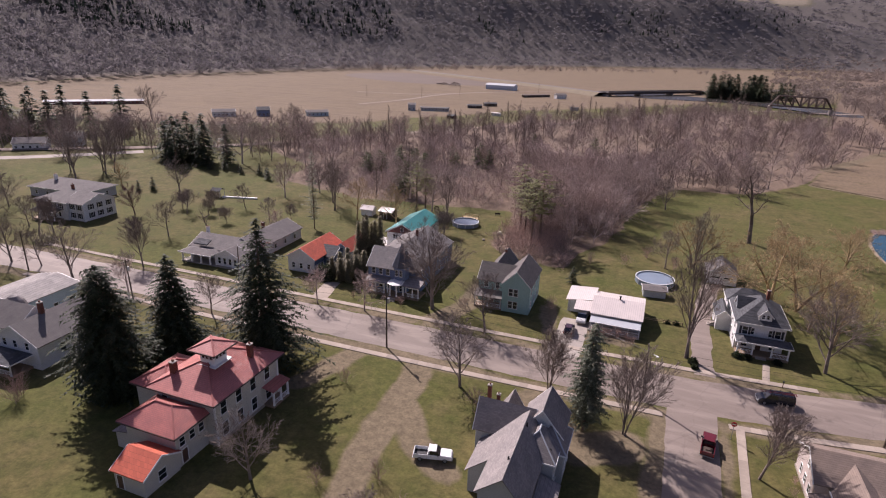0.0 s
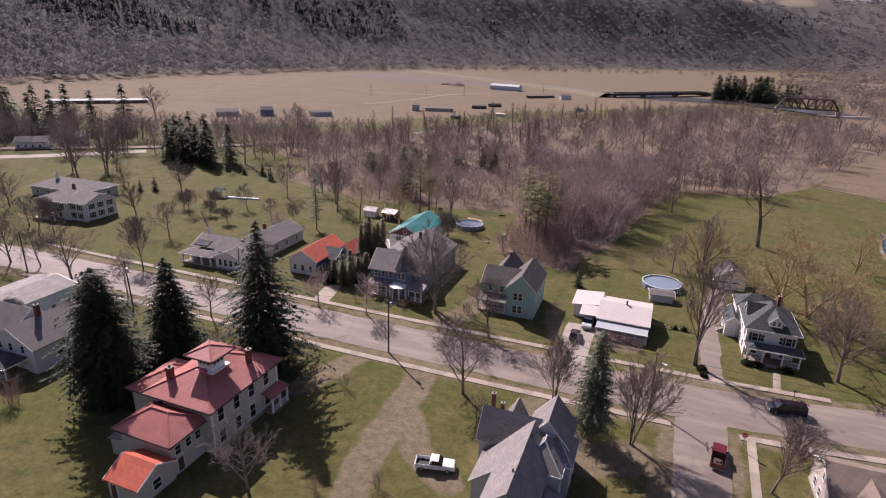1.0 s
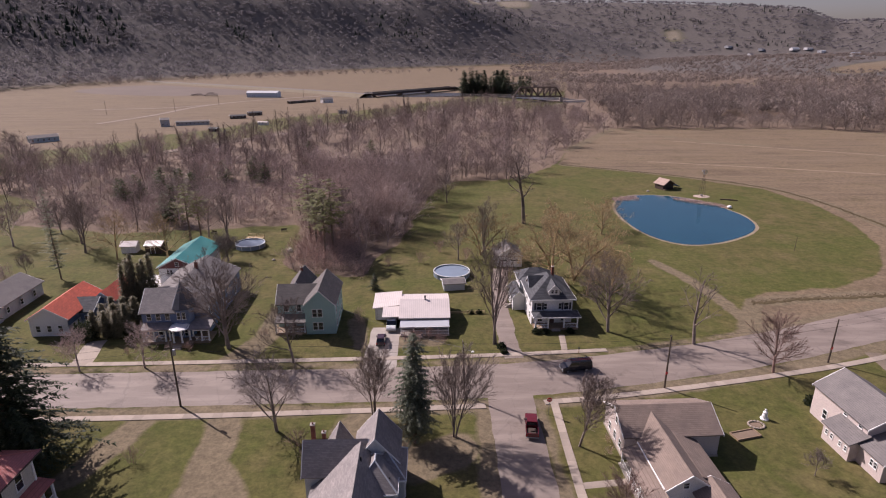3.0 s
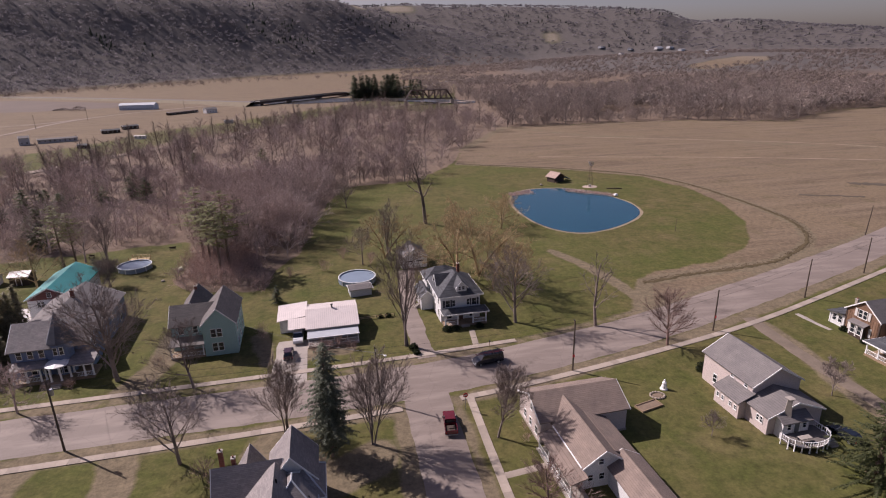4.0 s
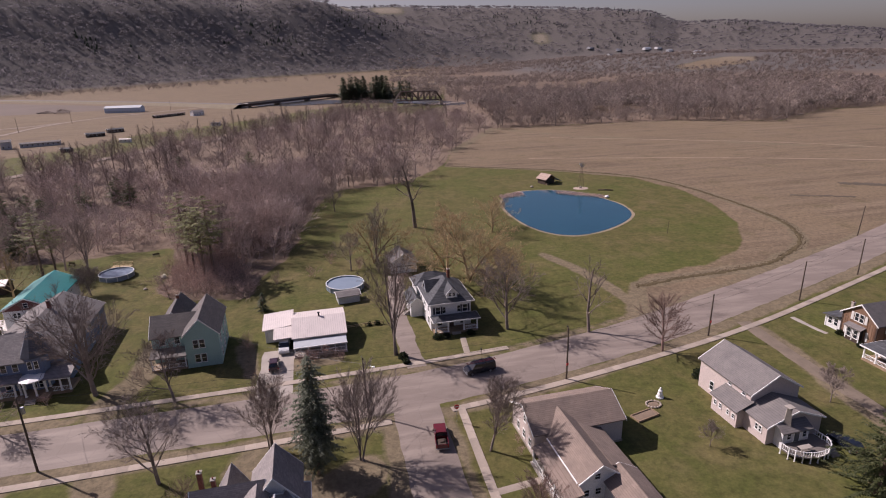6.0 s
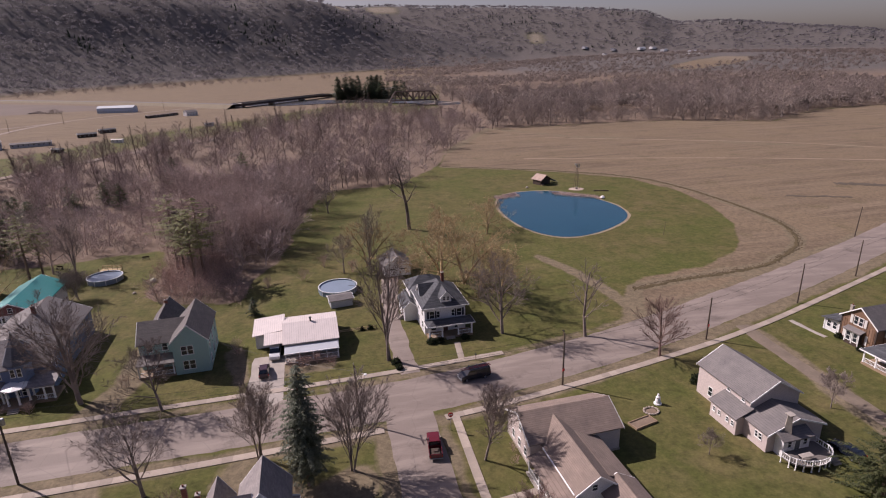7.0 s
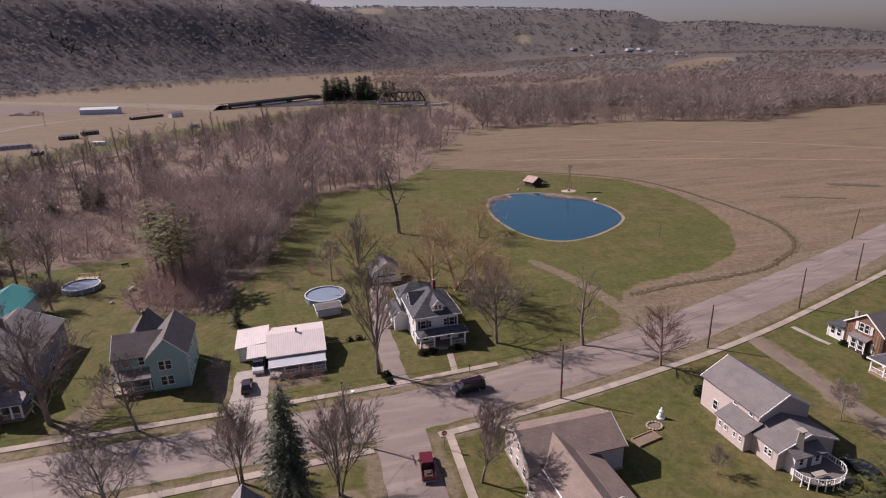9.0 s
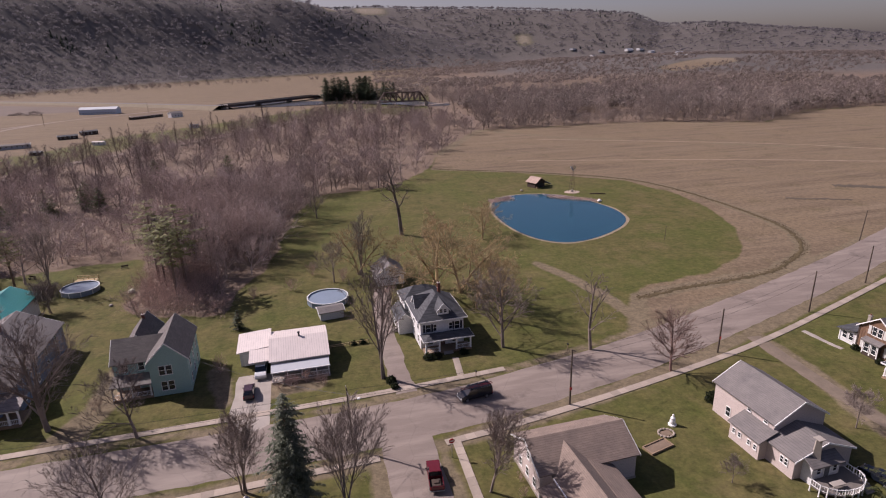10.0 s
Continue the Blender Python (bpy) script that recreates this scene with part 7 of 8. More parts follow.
far_house(-216, 748, 40, 12, 5.5, 7.6, -8, CHURCH_BLUE, STEEL_ROOF, "long pale blue steel barn in the fields", "barn")
far_house(-209, 455, 6, 6, 5.0, 6.2, 20, GRAY_SIDING, GRAY_ROOF, "small gray upright building beyond the railway")
far_house(-191, 463, 24, 5, 2.6, 3.3, 18, GRAY_SIDING, GRAY_ROOF, "low gray mobile home beyond the railway", "mobile_home")
# two shed shapes stand in for low dark heaps beyond the railway
far_house(-170, 507, 13, 5, 2.4, 3.2, 25, DARK_WOOD, DARK_ROOF, "dark shed shape in place of a low heap", "shed")
far_house(-163, 532, 12, 5, 2.6, 3.4, 35, DARK_WOOD, DARK_ROOF, "dark shed shape in place of a low heap", "shed")
far_house(-135, 460, 8, 2.6, 2.2, 2.6, -12, WHITE_SIDING, PALE_METAL, "small white trailer beyond the railway", "mobile_home")
far_house(-122, 662, 12, 7, 4.0, 5.6, 38, WHITE_SIDING, GRAY_ROOF, "white farm building by the distant lane")
# long shed shape stands in for rows of dark stacks
far_house(-150, 664, 36, 4, 2.5, 3.2, 49, DARK_WOOD, BROWN_ROOF, "long dark shed shape in place of dark stacks", "shed")
far_house(-86, 545, 7, 4, 2.3, 3.0, 20, GRAY_SIDING, DARK_ROOF, "tiny gray shed beyond the railway", "shed")
far_house(-160, 423, 6, 4, 2.2, 2.9, -10, DARK_WOOD, DARK_ROOF, "small dark shed beyond the railway", "shed")
far_house(-306, 336, 16, 8, 3.2, 5.0, 45, WHITE_SIDING, GRAY_ROOF, "white house on the far side of the railway")
far_house(-284, 353, 9, 8, 4.6, 6.6, 45, BLUE_SIDING, DARK_ROOF, "blue house on the far side of the railway")
far_house(-252, 376, 16, 7, 3.0, 4.4, 45, PALE_BLUE_SIDING, GRAY_ROOF, "pale blue house on the far side of the railway")
far_house(-290, 184, 14, 9, 3.4, 5.6, 40, WHITE_SIDING, GRAY_ROOF, "white house among dark spruces")
far_house(-284, 200, 12, 9, 4.4, 6.8, 40, GRAY_SIDING, GRAY_ROOF, "gray hipped house among dark spruces")
far_house(-432, 345, 50, 6, 2.6, 3.6, 48, BARN_RED, STEEL_ROOF, "long low farm shed with a metal roof", "shed")
far_house(-446, 330, 50, 6, 2.6, 3.6, 48, BARN_RED, STEEL_ROOF, "long low farm shed with a metal roof", "shed")
far_house(98, 838, 18, 9, 4, 6.5, 5, WHITE_SIDING, GRAY_ROOF, "white house beside the river grove")
rng = random.Random(8)
for x, y, w in TOWN:
    b = far_house(x, y, w, 16, rng.uniform(6, 9), rng.uniform(10, 12), rng.uniform(20, 50), WHITE_SIDING, STEEL_ROOF if w > 40 else GRAY_ROOF, "distant pale building on the valley side")
    b.ob.matrix_basis = Matrix.Translation((0, 0, float(land(x, y)))) @ b.ob.matrix_basis


# ---- vehicles ----
def prism(profile, half, lean=0.0, base=None):
    """A body with the side outline profile (x, z), drawn in towards the top by lean."""
    zs = [z for _, z in profile]
    lo, hi = min(zs) if base is None else base, max(zs)
    bm = bmesh.new()
    rings = []
    for s in (-1, 1):
        rings.append([bm.verts.new((x, s * (half - lean * max(0, z - lo) / (hi - lo + 1e-6)), z)) for x, z in profile])
    bm.faces.new(rings[0][::-1])
    bm.faces.new(rings[1])
    n = len(profile)
    for i in range(n):
        j = (i + 1) % n
        bm.faces.new((rings[0][i], rings[0][j], rings[1][j], rings[1][i]))
    return bm


def rounded(bm, r=0.05, seg=2):
    bmesh.ops.bevel(bm, geom=[e for e in bm.edges], offset=r, segments=seg, affect="EDGES", clamp_overlap=True)
    return bm


def wheel(parent, x, y, r=0.36, w=0.22):
    def disc(ri, half):
        bm = bmesh.new()
        bmesh.ops.create_cone(bm, cap_ends=True, segments=20, radius1=ri, radius2=ri, depth=half * 2)
        return bm
    m = pose(x, y, r, 90, 0, 0)
    o = part("wheel", rounded(disc(r, w / 2), 0.04), RUBBER, parent, "", m)
    part("rim", disc(r * 0.62, w / 2 + 0.012), STEEL, o)
    return o


def lights(ob, x0, x1, half, z0=0.62, z1=0.7):
    for s in (-1, 1):
        part("headlight", rounded(boxes((x1 - 0.06, x1 + 0.015, s * half * 0.78 - 0.17, s * half * 0.78 + 0.17, z0, z0 + 0.17)), 0.02), LAMP_CLEAR, ob)
        part("tail_light", rounded(boxes((x0 - 0.015, x0 + 0.06, s * half * 0.88 - 0.08, s * half * 0.88 + 0.08, z1, z1 + 0.3)), 0.02), LAMP_RED, ob)


def pickup(x, y, rz, paint, label, load=None):
    """Pickup with a regular cab and an open bed; it faces its own +x."""
    ob = thing("pickup_truck", x, y, 0.05, rz, label, "pickup truck", "vehicles")
    L, W = 2.7, 0.95
    part("bonnet", rounded(prism([(0.85, 0.45), (2.68, 0.45), (2.7, 0.95), (2.5, 1.06), (0.85, 1.16)], W, 0.06), 0.06), paint, ob)
    part("cab", rounded(prism([(-0.75, 0.45), (0.95, 0.45), (0.95, 1.15), (-0.75, 1.15)], W, 0.0), 0.05), paint, ob)
    part("cab_glass", prism([(-0.68, 1.12), (1.1, 1.12), (0.55, 1.68), (-0.6, 1.70)], W - 0.05, 0.16), CAR_GLASS, ob)
    part("cab_roof", rounded(prism([(-0.62, 1.66), (0.55, 1.64), (0.5, 1.74), (-0.6, 1.76)], W - 0.18, 0.03), 0.03), paint, ob)
    for s in (-1, 1):
        part("pillar", prism([(-0.72, 1.1), (-0.45, 1.1), (-0.42, 1.7), (-0.62, 1.7)], 0.03), paint, ob, "", Matrix.Translation((0, s * (W - 0.12), 0)))
        part("bed_side", rounded(boxes((-2.68, -0.78, s * (W - 0.05) - 0.05, s * (W - 0.05) + 0.05, 0.5, 1.14)), 0.03), paint, ob)
        part("mirror", rounded(boxes((0.72, 0.84, s * (W + 0.12) - 0.1, s * (W + 0.12) + 0.1, 1.1, 1.32)), 0.03), IRON, ob)
        part("door_handle", boxes((-0.35, -0.15, s * (W + 0.01) - 0.015, s * (W + 0.01) + 0.015, 0.92, 0.97)), STEEL, ob)
    part("bed_floor", boxes((-2.62, -0.78, -W + 0.1, W - 0.1, 0.5, 0.62)), IRON, ob)
    part("tailgate", rounded(boxes((-2.72, -2.62, -W + 0.06, W - 0.06, 0.52, 1.12)), 0.02), paint, ob)
    part("front_bumper", rounded(boxes((2.66, 2.8, -W, W, 0.38, 0.58)), 0.04), STEEL, ob)
    part("rear_bumper", rounded(boxes((-2.84, -2.72, -W, W, 0.4, 0.56)), 0.04), STEEL, ob)
    part("grille", boxes((2.68, 2.715, -0.5, 0.5, 0.62, 0.86)), IRON, ob)
    lights(ob, -2.72, 2.7, W)
    for wx in (-1.75, 1.75):
        for s in (-1, 1):
            wheel(ob, wx, s * (W - 0.1))
    if load:
        part("bed_load", rounded(boxes((-2.4, -1.0, -0.6, 0.6, 0.6, 0.95), (-2.0, -1.2, -0.4, 0.3, 0.9, 1.1)), 0.06), load, ob)
    return ob


def car(x, y, rz, paint, label, name="car", tall=0.0):
    """Hatchback or sport-utility car."""
    ob = thing(name, x, y, 0.05, rz, label, "car", "vehicles")
    W = 0.9
    part("body", rounded(prism([(-2.2, 0.35), (2.2, 0.35), (2.22, 0.72), (1.9, 0.9), (0.95, 1.0 + tall * 0.5), (-2.1, 1.02 + tall * 0.5), (-2.25, 0.7)], W, 0.05), 0.06), paint, ob)
    part("cabin_glass", prism([(-2.0, 0.98 + tall * 0.5), (1.0, 0.98 + tall * 0.5), (0.3, 1.44 + tall), (-1.7, 1.46 + tall)], W - 0.06, 0.18), CAR_GLASS, ob)
    part("roof", rounded(prism([(-1.72, 1.44 + tall), (0.32, 1.42 + tall), (0.2, 1.5 + tall), (-1.6, 1.53 + tall)], W - 0.2, 0.04), 0.03), paint, ob)
    for s in (-1, 1):
        part("mirror", rounded(boxes((0.62, 0.74, s * (W + 0.08) - 0.08, s * (W + 0.08) + 0.08, 0.98, 1.12)), 0.02), paint, ob)
        part("pillar", prism([(-0.62, 0.98), (-0.45, 0.98), (-0.5, 1.45 + tall), (-0.6, 1.45 + tall)], 0.03), paint, ob, "", Matrix.Translation((0, s * (W - 0.14), 0)))
    part("front_bumper", rounded(boxes((2.14, 2.28, -W + 0.05, W - 0.05, 0.32, 0.52)), 0.04), IRON, ob)
    part("rear_bumper", rounded(boxes((-2.32, -2.18, -W + 0.05, W - 0.05, 0.32, 0.54)), 0.04), IRON, ob)
    lights(ob, -2.22, 2.2, W, 0.6, 0.7)
    for wx in (-1.35, 1.4):
        for s in (-1, 1):
            wheel(ob, wx, s * (W - 0.1), 0.33)
    return ob


def work_van(x, y, rz, paint, label, ladder=True):
    ob = thing("van", x, y, 0.08, rz, label, "van", "vehicles")
    W = 1.0
    part("body", rounded(prism([(-2.8, 0.4), (2.7, 0.4), (2.72, 0.9), (2.2, 1.2), (1.5, 1.25), (-2.8, 1.25)], W, 0.03), 0.06), paint, ob)
    part("cabin_glass", prism([(-0.2, 1.22), (1.75, 1.22), (1.15, 1.9), (-0.2, 1.92)], W - 0.04, 0.14), CAR_GLASS, ob)
    part("cargo_body", rounded(prism([(-2.8, 1.2), (-0.1, 1.2), (-0.1, 1.95), (-2.75, 1.95)], W - 0.01, 0.12), 0.05), paint, ob)
    part("roof", rounded(prism([(-2.75, 1.92), (1.15, 1.88), (1.0, 1.98), (-2.7, 2.02)], W - 0.13, 0.04), 0.03), paint, ob)
    lights(ob, -2.8, 2.72, W, 0.7, 0.8)
    part("front_bumper", rounded(boxes((2.66, 2.8, -W, W, 0.36, 0.56)), 0.04), STEEL, ob)
    part("rear_bumper", rounded(boxes((-2.92, -2.78, -W, W, 0.36, 0.56)), 0.04), STEEL, ob)
    for wx in (-1.7, 1.75):
        for s in (-1, 1):
            wheel(ob, wx, s * (W - 0.1))
    if ladder:
        for bx in (-2.3, -0.8, 0.7):
            part("rack_bar", boxes((bx - 0.03, bx + 0.03, -0.85, 0.85, 2.2, 2.26), (bx - 0.03, bx + 0.03, -0.85, -0.8, 1.95, 2.2), (bx - 0.03, bx + 0.03, 0.8, 0.85, 1.95, 2.2)), IRON, ob)
        sp = [(-2.9, 2.6, 0.2, 0.26, 2.28, 2.38), (-2.9, 2.6, 0.64, 0.7, 2.28, 2.38)] + [(-2.8 + 0.3 * k, -2.76 + 0.3 * k, 0.26, 0.64, 2.31, 2.35) for k in range(18)]
        part("ladder", boxes(*sp), RED_CAR, ob, "orange-red ladder on the roof rack")
    return ob


pickup(-20.6, 56.2, 16, WHITE_CAR, "white pickup with an open bed on the gravel drive")
pickup(15.5, 74.5, 84, RED_CAR, "dark red pickup with a loaded bed on the side street", DARK_WOOD)
car(-10.0, 102.6, 92, BLACK_CAR, "dark maroon car parked in the concrete driveway", tall=0.25)
work_van(26.1, 91.6, 188, NAVY_CAR, "dark blue work van with a ladder on its roof rack")
work_van(-8.4, 109.4, -90, WHITE_CAR, "white van parked under the carport roof", False)
car(70.5, 59.3, 100, NAVY_CAR, "dark blue car parked beside the deck")


# ---- street furniture ----
def utility_pole(x, y, z, lean=0.0, arms=1, lamp=False, can=False, label="brown wooden utility pole beside the street", tag=None, rz=0):
    ob = thing("utility_pole", x, y, 0, rz, label, "utility pole", "utility poles")
    ob.matrix_basis = pose(x, y, 0, 0, lean, rz)
    bm = bmesh.new()
    tube(bm, [(0, 0, -0.2), (0, 0, z * 0.5), (0, 0, z)], [0.17, 0.145, 0.11], 10)
    part("mast", bm, POLE_WOOD, ob)
    for k in range(arms):
        a = part("crossarm", boxes((-0.06, 0.06, -1.15, 1.15, z - 0.55 - 0.9 * k, z - 0.43 - 0.9 * k), bevel=0.01), POLE_WOOD, ob)
        for yy in (-1.05, -0.5, 0.5, 1.05):
            b = bmesh.new()
            lathe(b, [(0.03, z - 0.43 - 0.9 * k), (0.055, z - 0.37 - 0.9 * k), (0.03, z - 0.3 - 0.9 * k), (0.05, z - 0.25 - 0.9 * k)], 8, (0, yy))
            part("insulator", b, STEEL, a)
    if can:
        b = bmesh.new()
        lathe(b, [(0.24, z - 2.5), (0.27, z - 2.45), (0.27, z - 1.6), (0.2, z - 1.5)], 14, (0.38, 0))
        part("transformer", b, STEEL, ob)
    if lamp:
        b = bmesh.new()
        tube(b, [(0, 0, z - 1.6), (0.6, -0.6, z - 1.2), (1.3, -1.3, z - 1.1)], [0.035, 0.03, 0.03], 6)
        arm = part("lamp_arm", b, STEEL, ob)
        b = bmesh.new()
        lathe(b, [(0.06, z - 1.0), (0.22, z - 1.08), (0.24, z - 1.2), (0.12, z - 1.3)], 12, (1.4, -1.4))
        part("lamp_head", b, WHITE, arm, "white street-lamp head")
    if tag:
        part("marker", boxes((-0.2, 0.2, -0.2, -0.15, 2.8, 3.3)), tag, ob, "small red marker plate")
    return ob


POLES = [(-137, 78.4, 10, 0), (-99.2, 75.6, 10, -3), (-40.8, 81.3, 11.9, 0), (5.7, 83.6, 10.2, -2), (40, 85.5, 9.9, 0), (73.4, 93.6, 8.8, 1), (103, 103.2, 9.2, 1), (128.2, 112.6, 9.2, 1), (158, 124, 9.2, 1)]
for i, (x, y, z, ln) in enumerate(POLES):
    utility_pole(x, y, z, ln, 1 if i in (1, 3) else 0, i == 3, i in (1, 2), tag=SIGN_RED if i in (4, 5) else None, rz=20 if i > 4 else 3)
utility_pole(-87, 94.6, 9, 3, 0)
utility_pole(154.6, 138, 9.0, 4, 0)
for x, y in ((-249, 566), (-229, 627), (-164, 737), (-300, 540), (-120, 480)):
    utility_pole(x, y, 12, 0, 1, label="distant wooden utility pole in the fields")


def wire(a, b, sag, r=0.018):
    pts = [(a[0] + (b[0] - a[0]) * f, a[1] + (b[1] - a[1]) * f, a[2] + (b[2] - a[2]) * f - sag * 4 * f * (1 - f)) for f in np.linspace(0, 1, 12)]
    bm = bmesh.new()
    tube(bm, pts, [r] * 12, 4)
    tagged(part("overhead_wire", bm, IRON), "thin dark overhead wire strung between poles", "wire", "overhead wires")


for (x0, y0, z0, _), (x1, y1, z1, _) in zip(POLES, POLES[1:]):
    for dz, o in ((-0.35, 0.0), (-1.6, 0.12)):
        wire((x0, y0 + o, z0 + dz), (x1, y1 + o, z1 + dz), 0.012 * math.hypot(x1 - x0, y1 - y0))
wire((5.7, 83.6, 9.0), (-19.6, 108, 5.6), 0.8)
wire((-40.8, 81.3, 10.8), (-47, 104, 6), 0.8)
wire((5.7, 83.6, 9.0), (-4.0, 66, 5.8), 0.6)

so = thing("stop_sign", 18.8, 78.2, 0, 0, "red octagonal road sign on a steel post", "road sign")
part("post", boxes((-0.04, 0.04, -0.03, 0.03, -0.1, 3.0)), STEEL, so)
bm = bmesh.new()
oc = [(0.42 * math.cos(a), 0.42 * math.sin(a)) for a in np.radians(np.arange(22.5, 382, 45))]
v0, v1 = [bm.verts.new((x, -0.05, 2.75 + z)) for x, z in oc], [bm.verts.new((x, -0.032, 2.75 + z)) for x, z in oc]
bm.faces.new(v0)
bm.faces.new(v1[::-1])
for k in range(8):
    bm.faces.new((v0[k], v1[k], v1[(k + 1) % 8], v0[(k + 1) % 8]))
pl = part("plate", bm, SIGN_RED, so)
part("lettering", boxes((-0.28, 0.28, -0.054, -0.051, 2.68, 2.82)), TRIM, pl)


def mailbox(x, y, rz):
    ob = thing("mailbox", x, y, 0, rz, "dark mailbox on a short wooden post", "mailbox")
    part("post", boxes((-0.05, 0.05, -0.05, 0.05, -0.1, 1.05)), WOOD, ob)
    part("box", rounded(boxes((-0.12, 0.12, -0.28, 0.28, 1.05, 1.32)), 0.05), IRON, ob)


mailbox(28.1, 97.6, 0)
mailbox(47.5, 102.2, 10)


# ---- gardens ----
def round_pool(x, y, r, h, label):
    ob = thing("swimming_pool", x, y, 0, 0, label, "pool", "round pools")
    bm = bmesh.new()
    lathe(bm, [(r, 0), (r, h), (r - 0.08, h), (r - 0.08, h - 0.25)], 40)
    part("wall", bm, POOL_WALL, ob)
    bm = bmesh.new()
    n = 40
    ri, ro = r - 0.14, r + 0.12
    for k in range(n):
        a, b = 2 * math.pi * k / n, 2 * math.pi * (k + 1) / n
        slab(bm, [(ro * math.cos(a), ro * math.sin(a), h + 0.05), (ro * math.cos(b), ro * math.sin(b), h + 0.05), (ri * math.cos(b), ri * math.sin(b), h + 0.05), (ri * math.cos(a), ri * math.sin(a), h + 0.05)], 0.06)
    bmesh.ops.remove_doubles(bm, verts=bm.verts, dist=0.001)
    part("rim", bm, POOL_RIM, ob)
    bm = bmesh.new()
    lathe(bm, [(r - 0.1, h - 0.4), (r - 0.1, h - 0.3)], 40)
    part("cover", bm, POOL_WATER, ob, "sagging gray-blue winter cover with puddles")
    for k in range(10):
        a = 2 * math.pi * k / 10
        part("upright", boxes((r - 0.02, r + 0.1, -0.09, 0.09, 0, h)), POOL_RIM, ob, "", Matrix.Rotation(a, 4, "Z"))
    return ob


round_pool(4.8, 138.6, 4.6, 1.3, "round above-ground pool with a blue-gray cover")
round_pool(-54.2, 162.6, 4.2, 1.25, "round above-ground pool beside a wooden deck")
dk = thing("pool_deck", -54.4, 167.9, 0, -8, "fresh yellow lumber deck with railing behind the pool", "deck")
for k in range(9):
    part("plank", boxes((-2.6, 2.6, -1.2 + 0.27 * k, -0.95 + 0.27 * k, 1.0, 1.06)), NEW_WOOD, dk)
for x in (-2.5, 0, 2.5):
    for y in (-1.1, 1.1):
        part("post", boxes((x - 0.06, x + 0.06, y - 0.06, y + 0.06, 0, 1.95)), NEW_WOOD, dk)
part("top_rail", boxes((-2.6, 2.6, 1.05, 1.18, 1.9, 1.98)), NEW_WOOD, dk)
part("mid_rail", boxes((-2.6, 2.6, 1.08, 1.14, 1.45, 1.52)), NEW_WOOD, dk)

st = bmesh.new()
lathe(st, [(0.62, 0), (0.62, 0.18), (0.45, 0.25), (0.42, 0.7), (0.33, 1.0), (0.36, 1.25), (0.2, 1.42), (0.1, 1.5), (0.17, 1.62), (0.16, 1.76), (0.05, 1.86)], 14)
tagged(part("statue", st, WHITE, None, "", pose(52.4, 76.6, 0)), "white garden statue of plain draped shape on the lawn", "statue")
bb = thing("stone_ring", 50.3, 75.0, 0, 0, "ring of pale stones round a small garden basin", "garden bed")
rng = random.Random(2)
for k in range(14):
    a = 2 * math.pi * k / 14
    b = bmesh.new()
    bmesh.ops.create_icosphere(b, subdivisions=1, radius=0.26)
    bmesh.ops.scale(b, vec=(1.1, 0.8, 0.7), verts=b.verts)
    part("stone", b, CONCRETE, bb, "", pose(1.15 * math.cos(a), 0.95 * math.sin(a), 0.12, rng.uniform(-15, 15), 0, math.degrees(a) + 90))
part("soil", boxes((-0.8, 0.8, -0.6, 0.6, 0.02, 0.08)), DIRT, bb)
gb = thing("garden_bed", 47.4, 72.6, 0, 14, "raised garden bed edged with weathered boards", "garden bed")
for q in ((-2.1, 2.1, -0.95, -0.8), (-2.1, 2.1, 0.8, 0.95), (-2.1, -1.95, -0.8, 0.8), (1.95, 2.1, -0.8, 0.8)):
    part("edging_board", boxes((*q, 0, 0.3)), WOOD, gb)
part("soil", boxes((-1.95, 1.95, -0.8, 0.8, 0, 0.16)), DIRT, gb)

for k, (x, y, r, hh) in enumerate([(62.2, 80.4, 1.1, 1.5), (21.5, 106.2, 0.9, 0.9), (23.2, 106.2, 0.8, 0.7), (28.4, 106.4, 0.8, 0.8), (13.6, 100, 0.8, 1.1), (13.9, 97.9, 0.6, 0.8), (97.4, 82.4, 0.6, 0.7), (98.0, 87.6, 0.6, 0.8), (-70.8, 105.2, 1.6, 3.4), (-68.6, 104.6, 1.5, 4.2), (8.6, 115.6, 0.45, 0.7), (10.4, 115.7, 0.5, 0.8)]):
    leafy_bush(x, y, r, hh, BUSH, "rounded dark green evergreen shrub", k)
rng = random.Random(6)
for x, y, hh in [(-5.5, 103.6, 2.6), (-3.8, 103.9, 2.8), (-2.2, 103.4, 2.4), (-0.6, 103.8, 2.7), (1.0, 103.2, 2.3), (2.6, 102.8, 2.2), (-41.3, 67.5, 3.0), (-86.5, 43.4, 5.2), (-84.8, 41.2, 4.0), (-15.8, 112.5, 3.6), (-36, 148, 3.4),
                 (-33, 151, 3.0), (-12, 146, 3.5), (-50, 52, 2.4), (-18.8, 71, 3.4), (-17, 68.6, 3.0), (26.2, 71, 1.6), (26.0, 68.6, 1.6), (-26, 50, 3.4), (-20, 44, 3.2), (-33, 46, 2.8), (-12.6, 45, 4.0), (27.8, 56.5, 4.0), (25.5, 59, 3.2),
                 (-98, 37, 3.0), (-58, 98.5, 2.0), (-47, 100, 2.4), (-33, 104, 3.2), (18, 136, 4), (9, 150, 4), (24, 156, 4.5), (2, 156, 4), (-4, 148, 3.6)]:
    bare_tree("shrub", x, y, hh, rng.uniform(0, 360), "leafless reddish-brown shrub with many stems", group="bare shrubs", name="shrub")


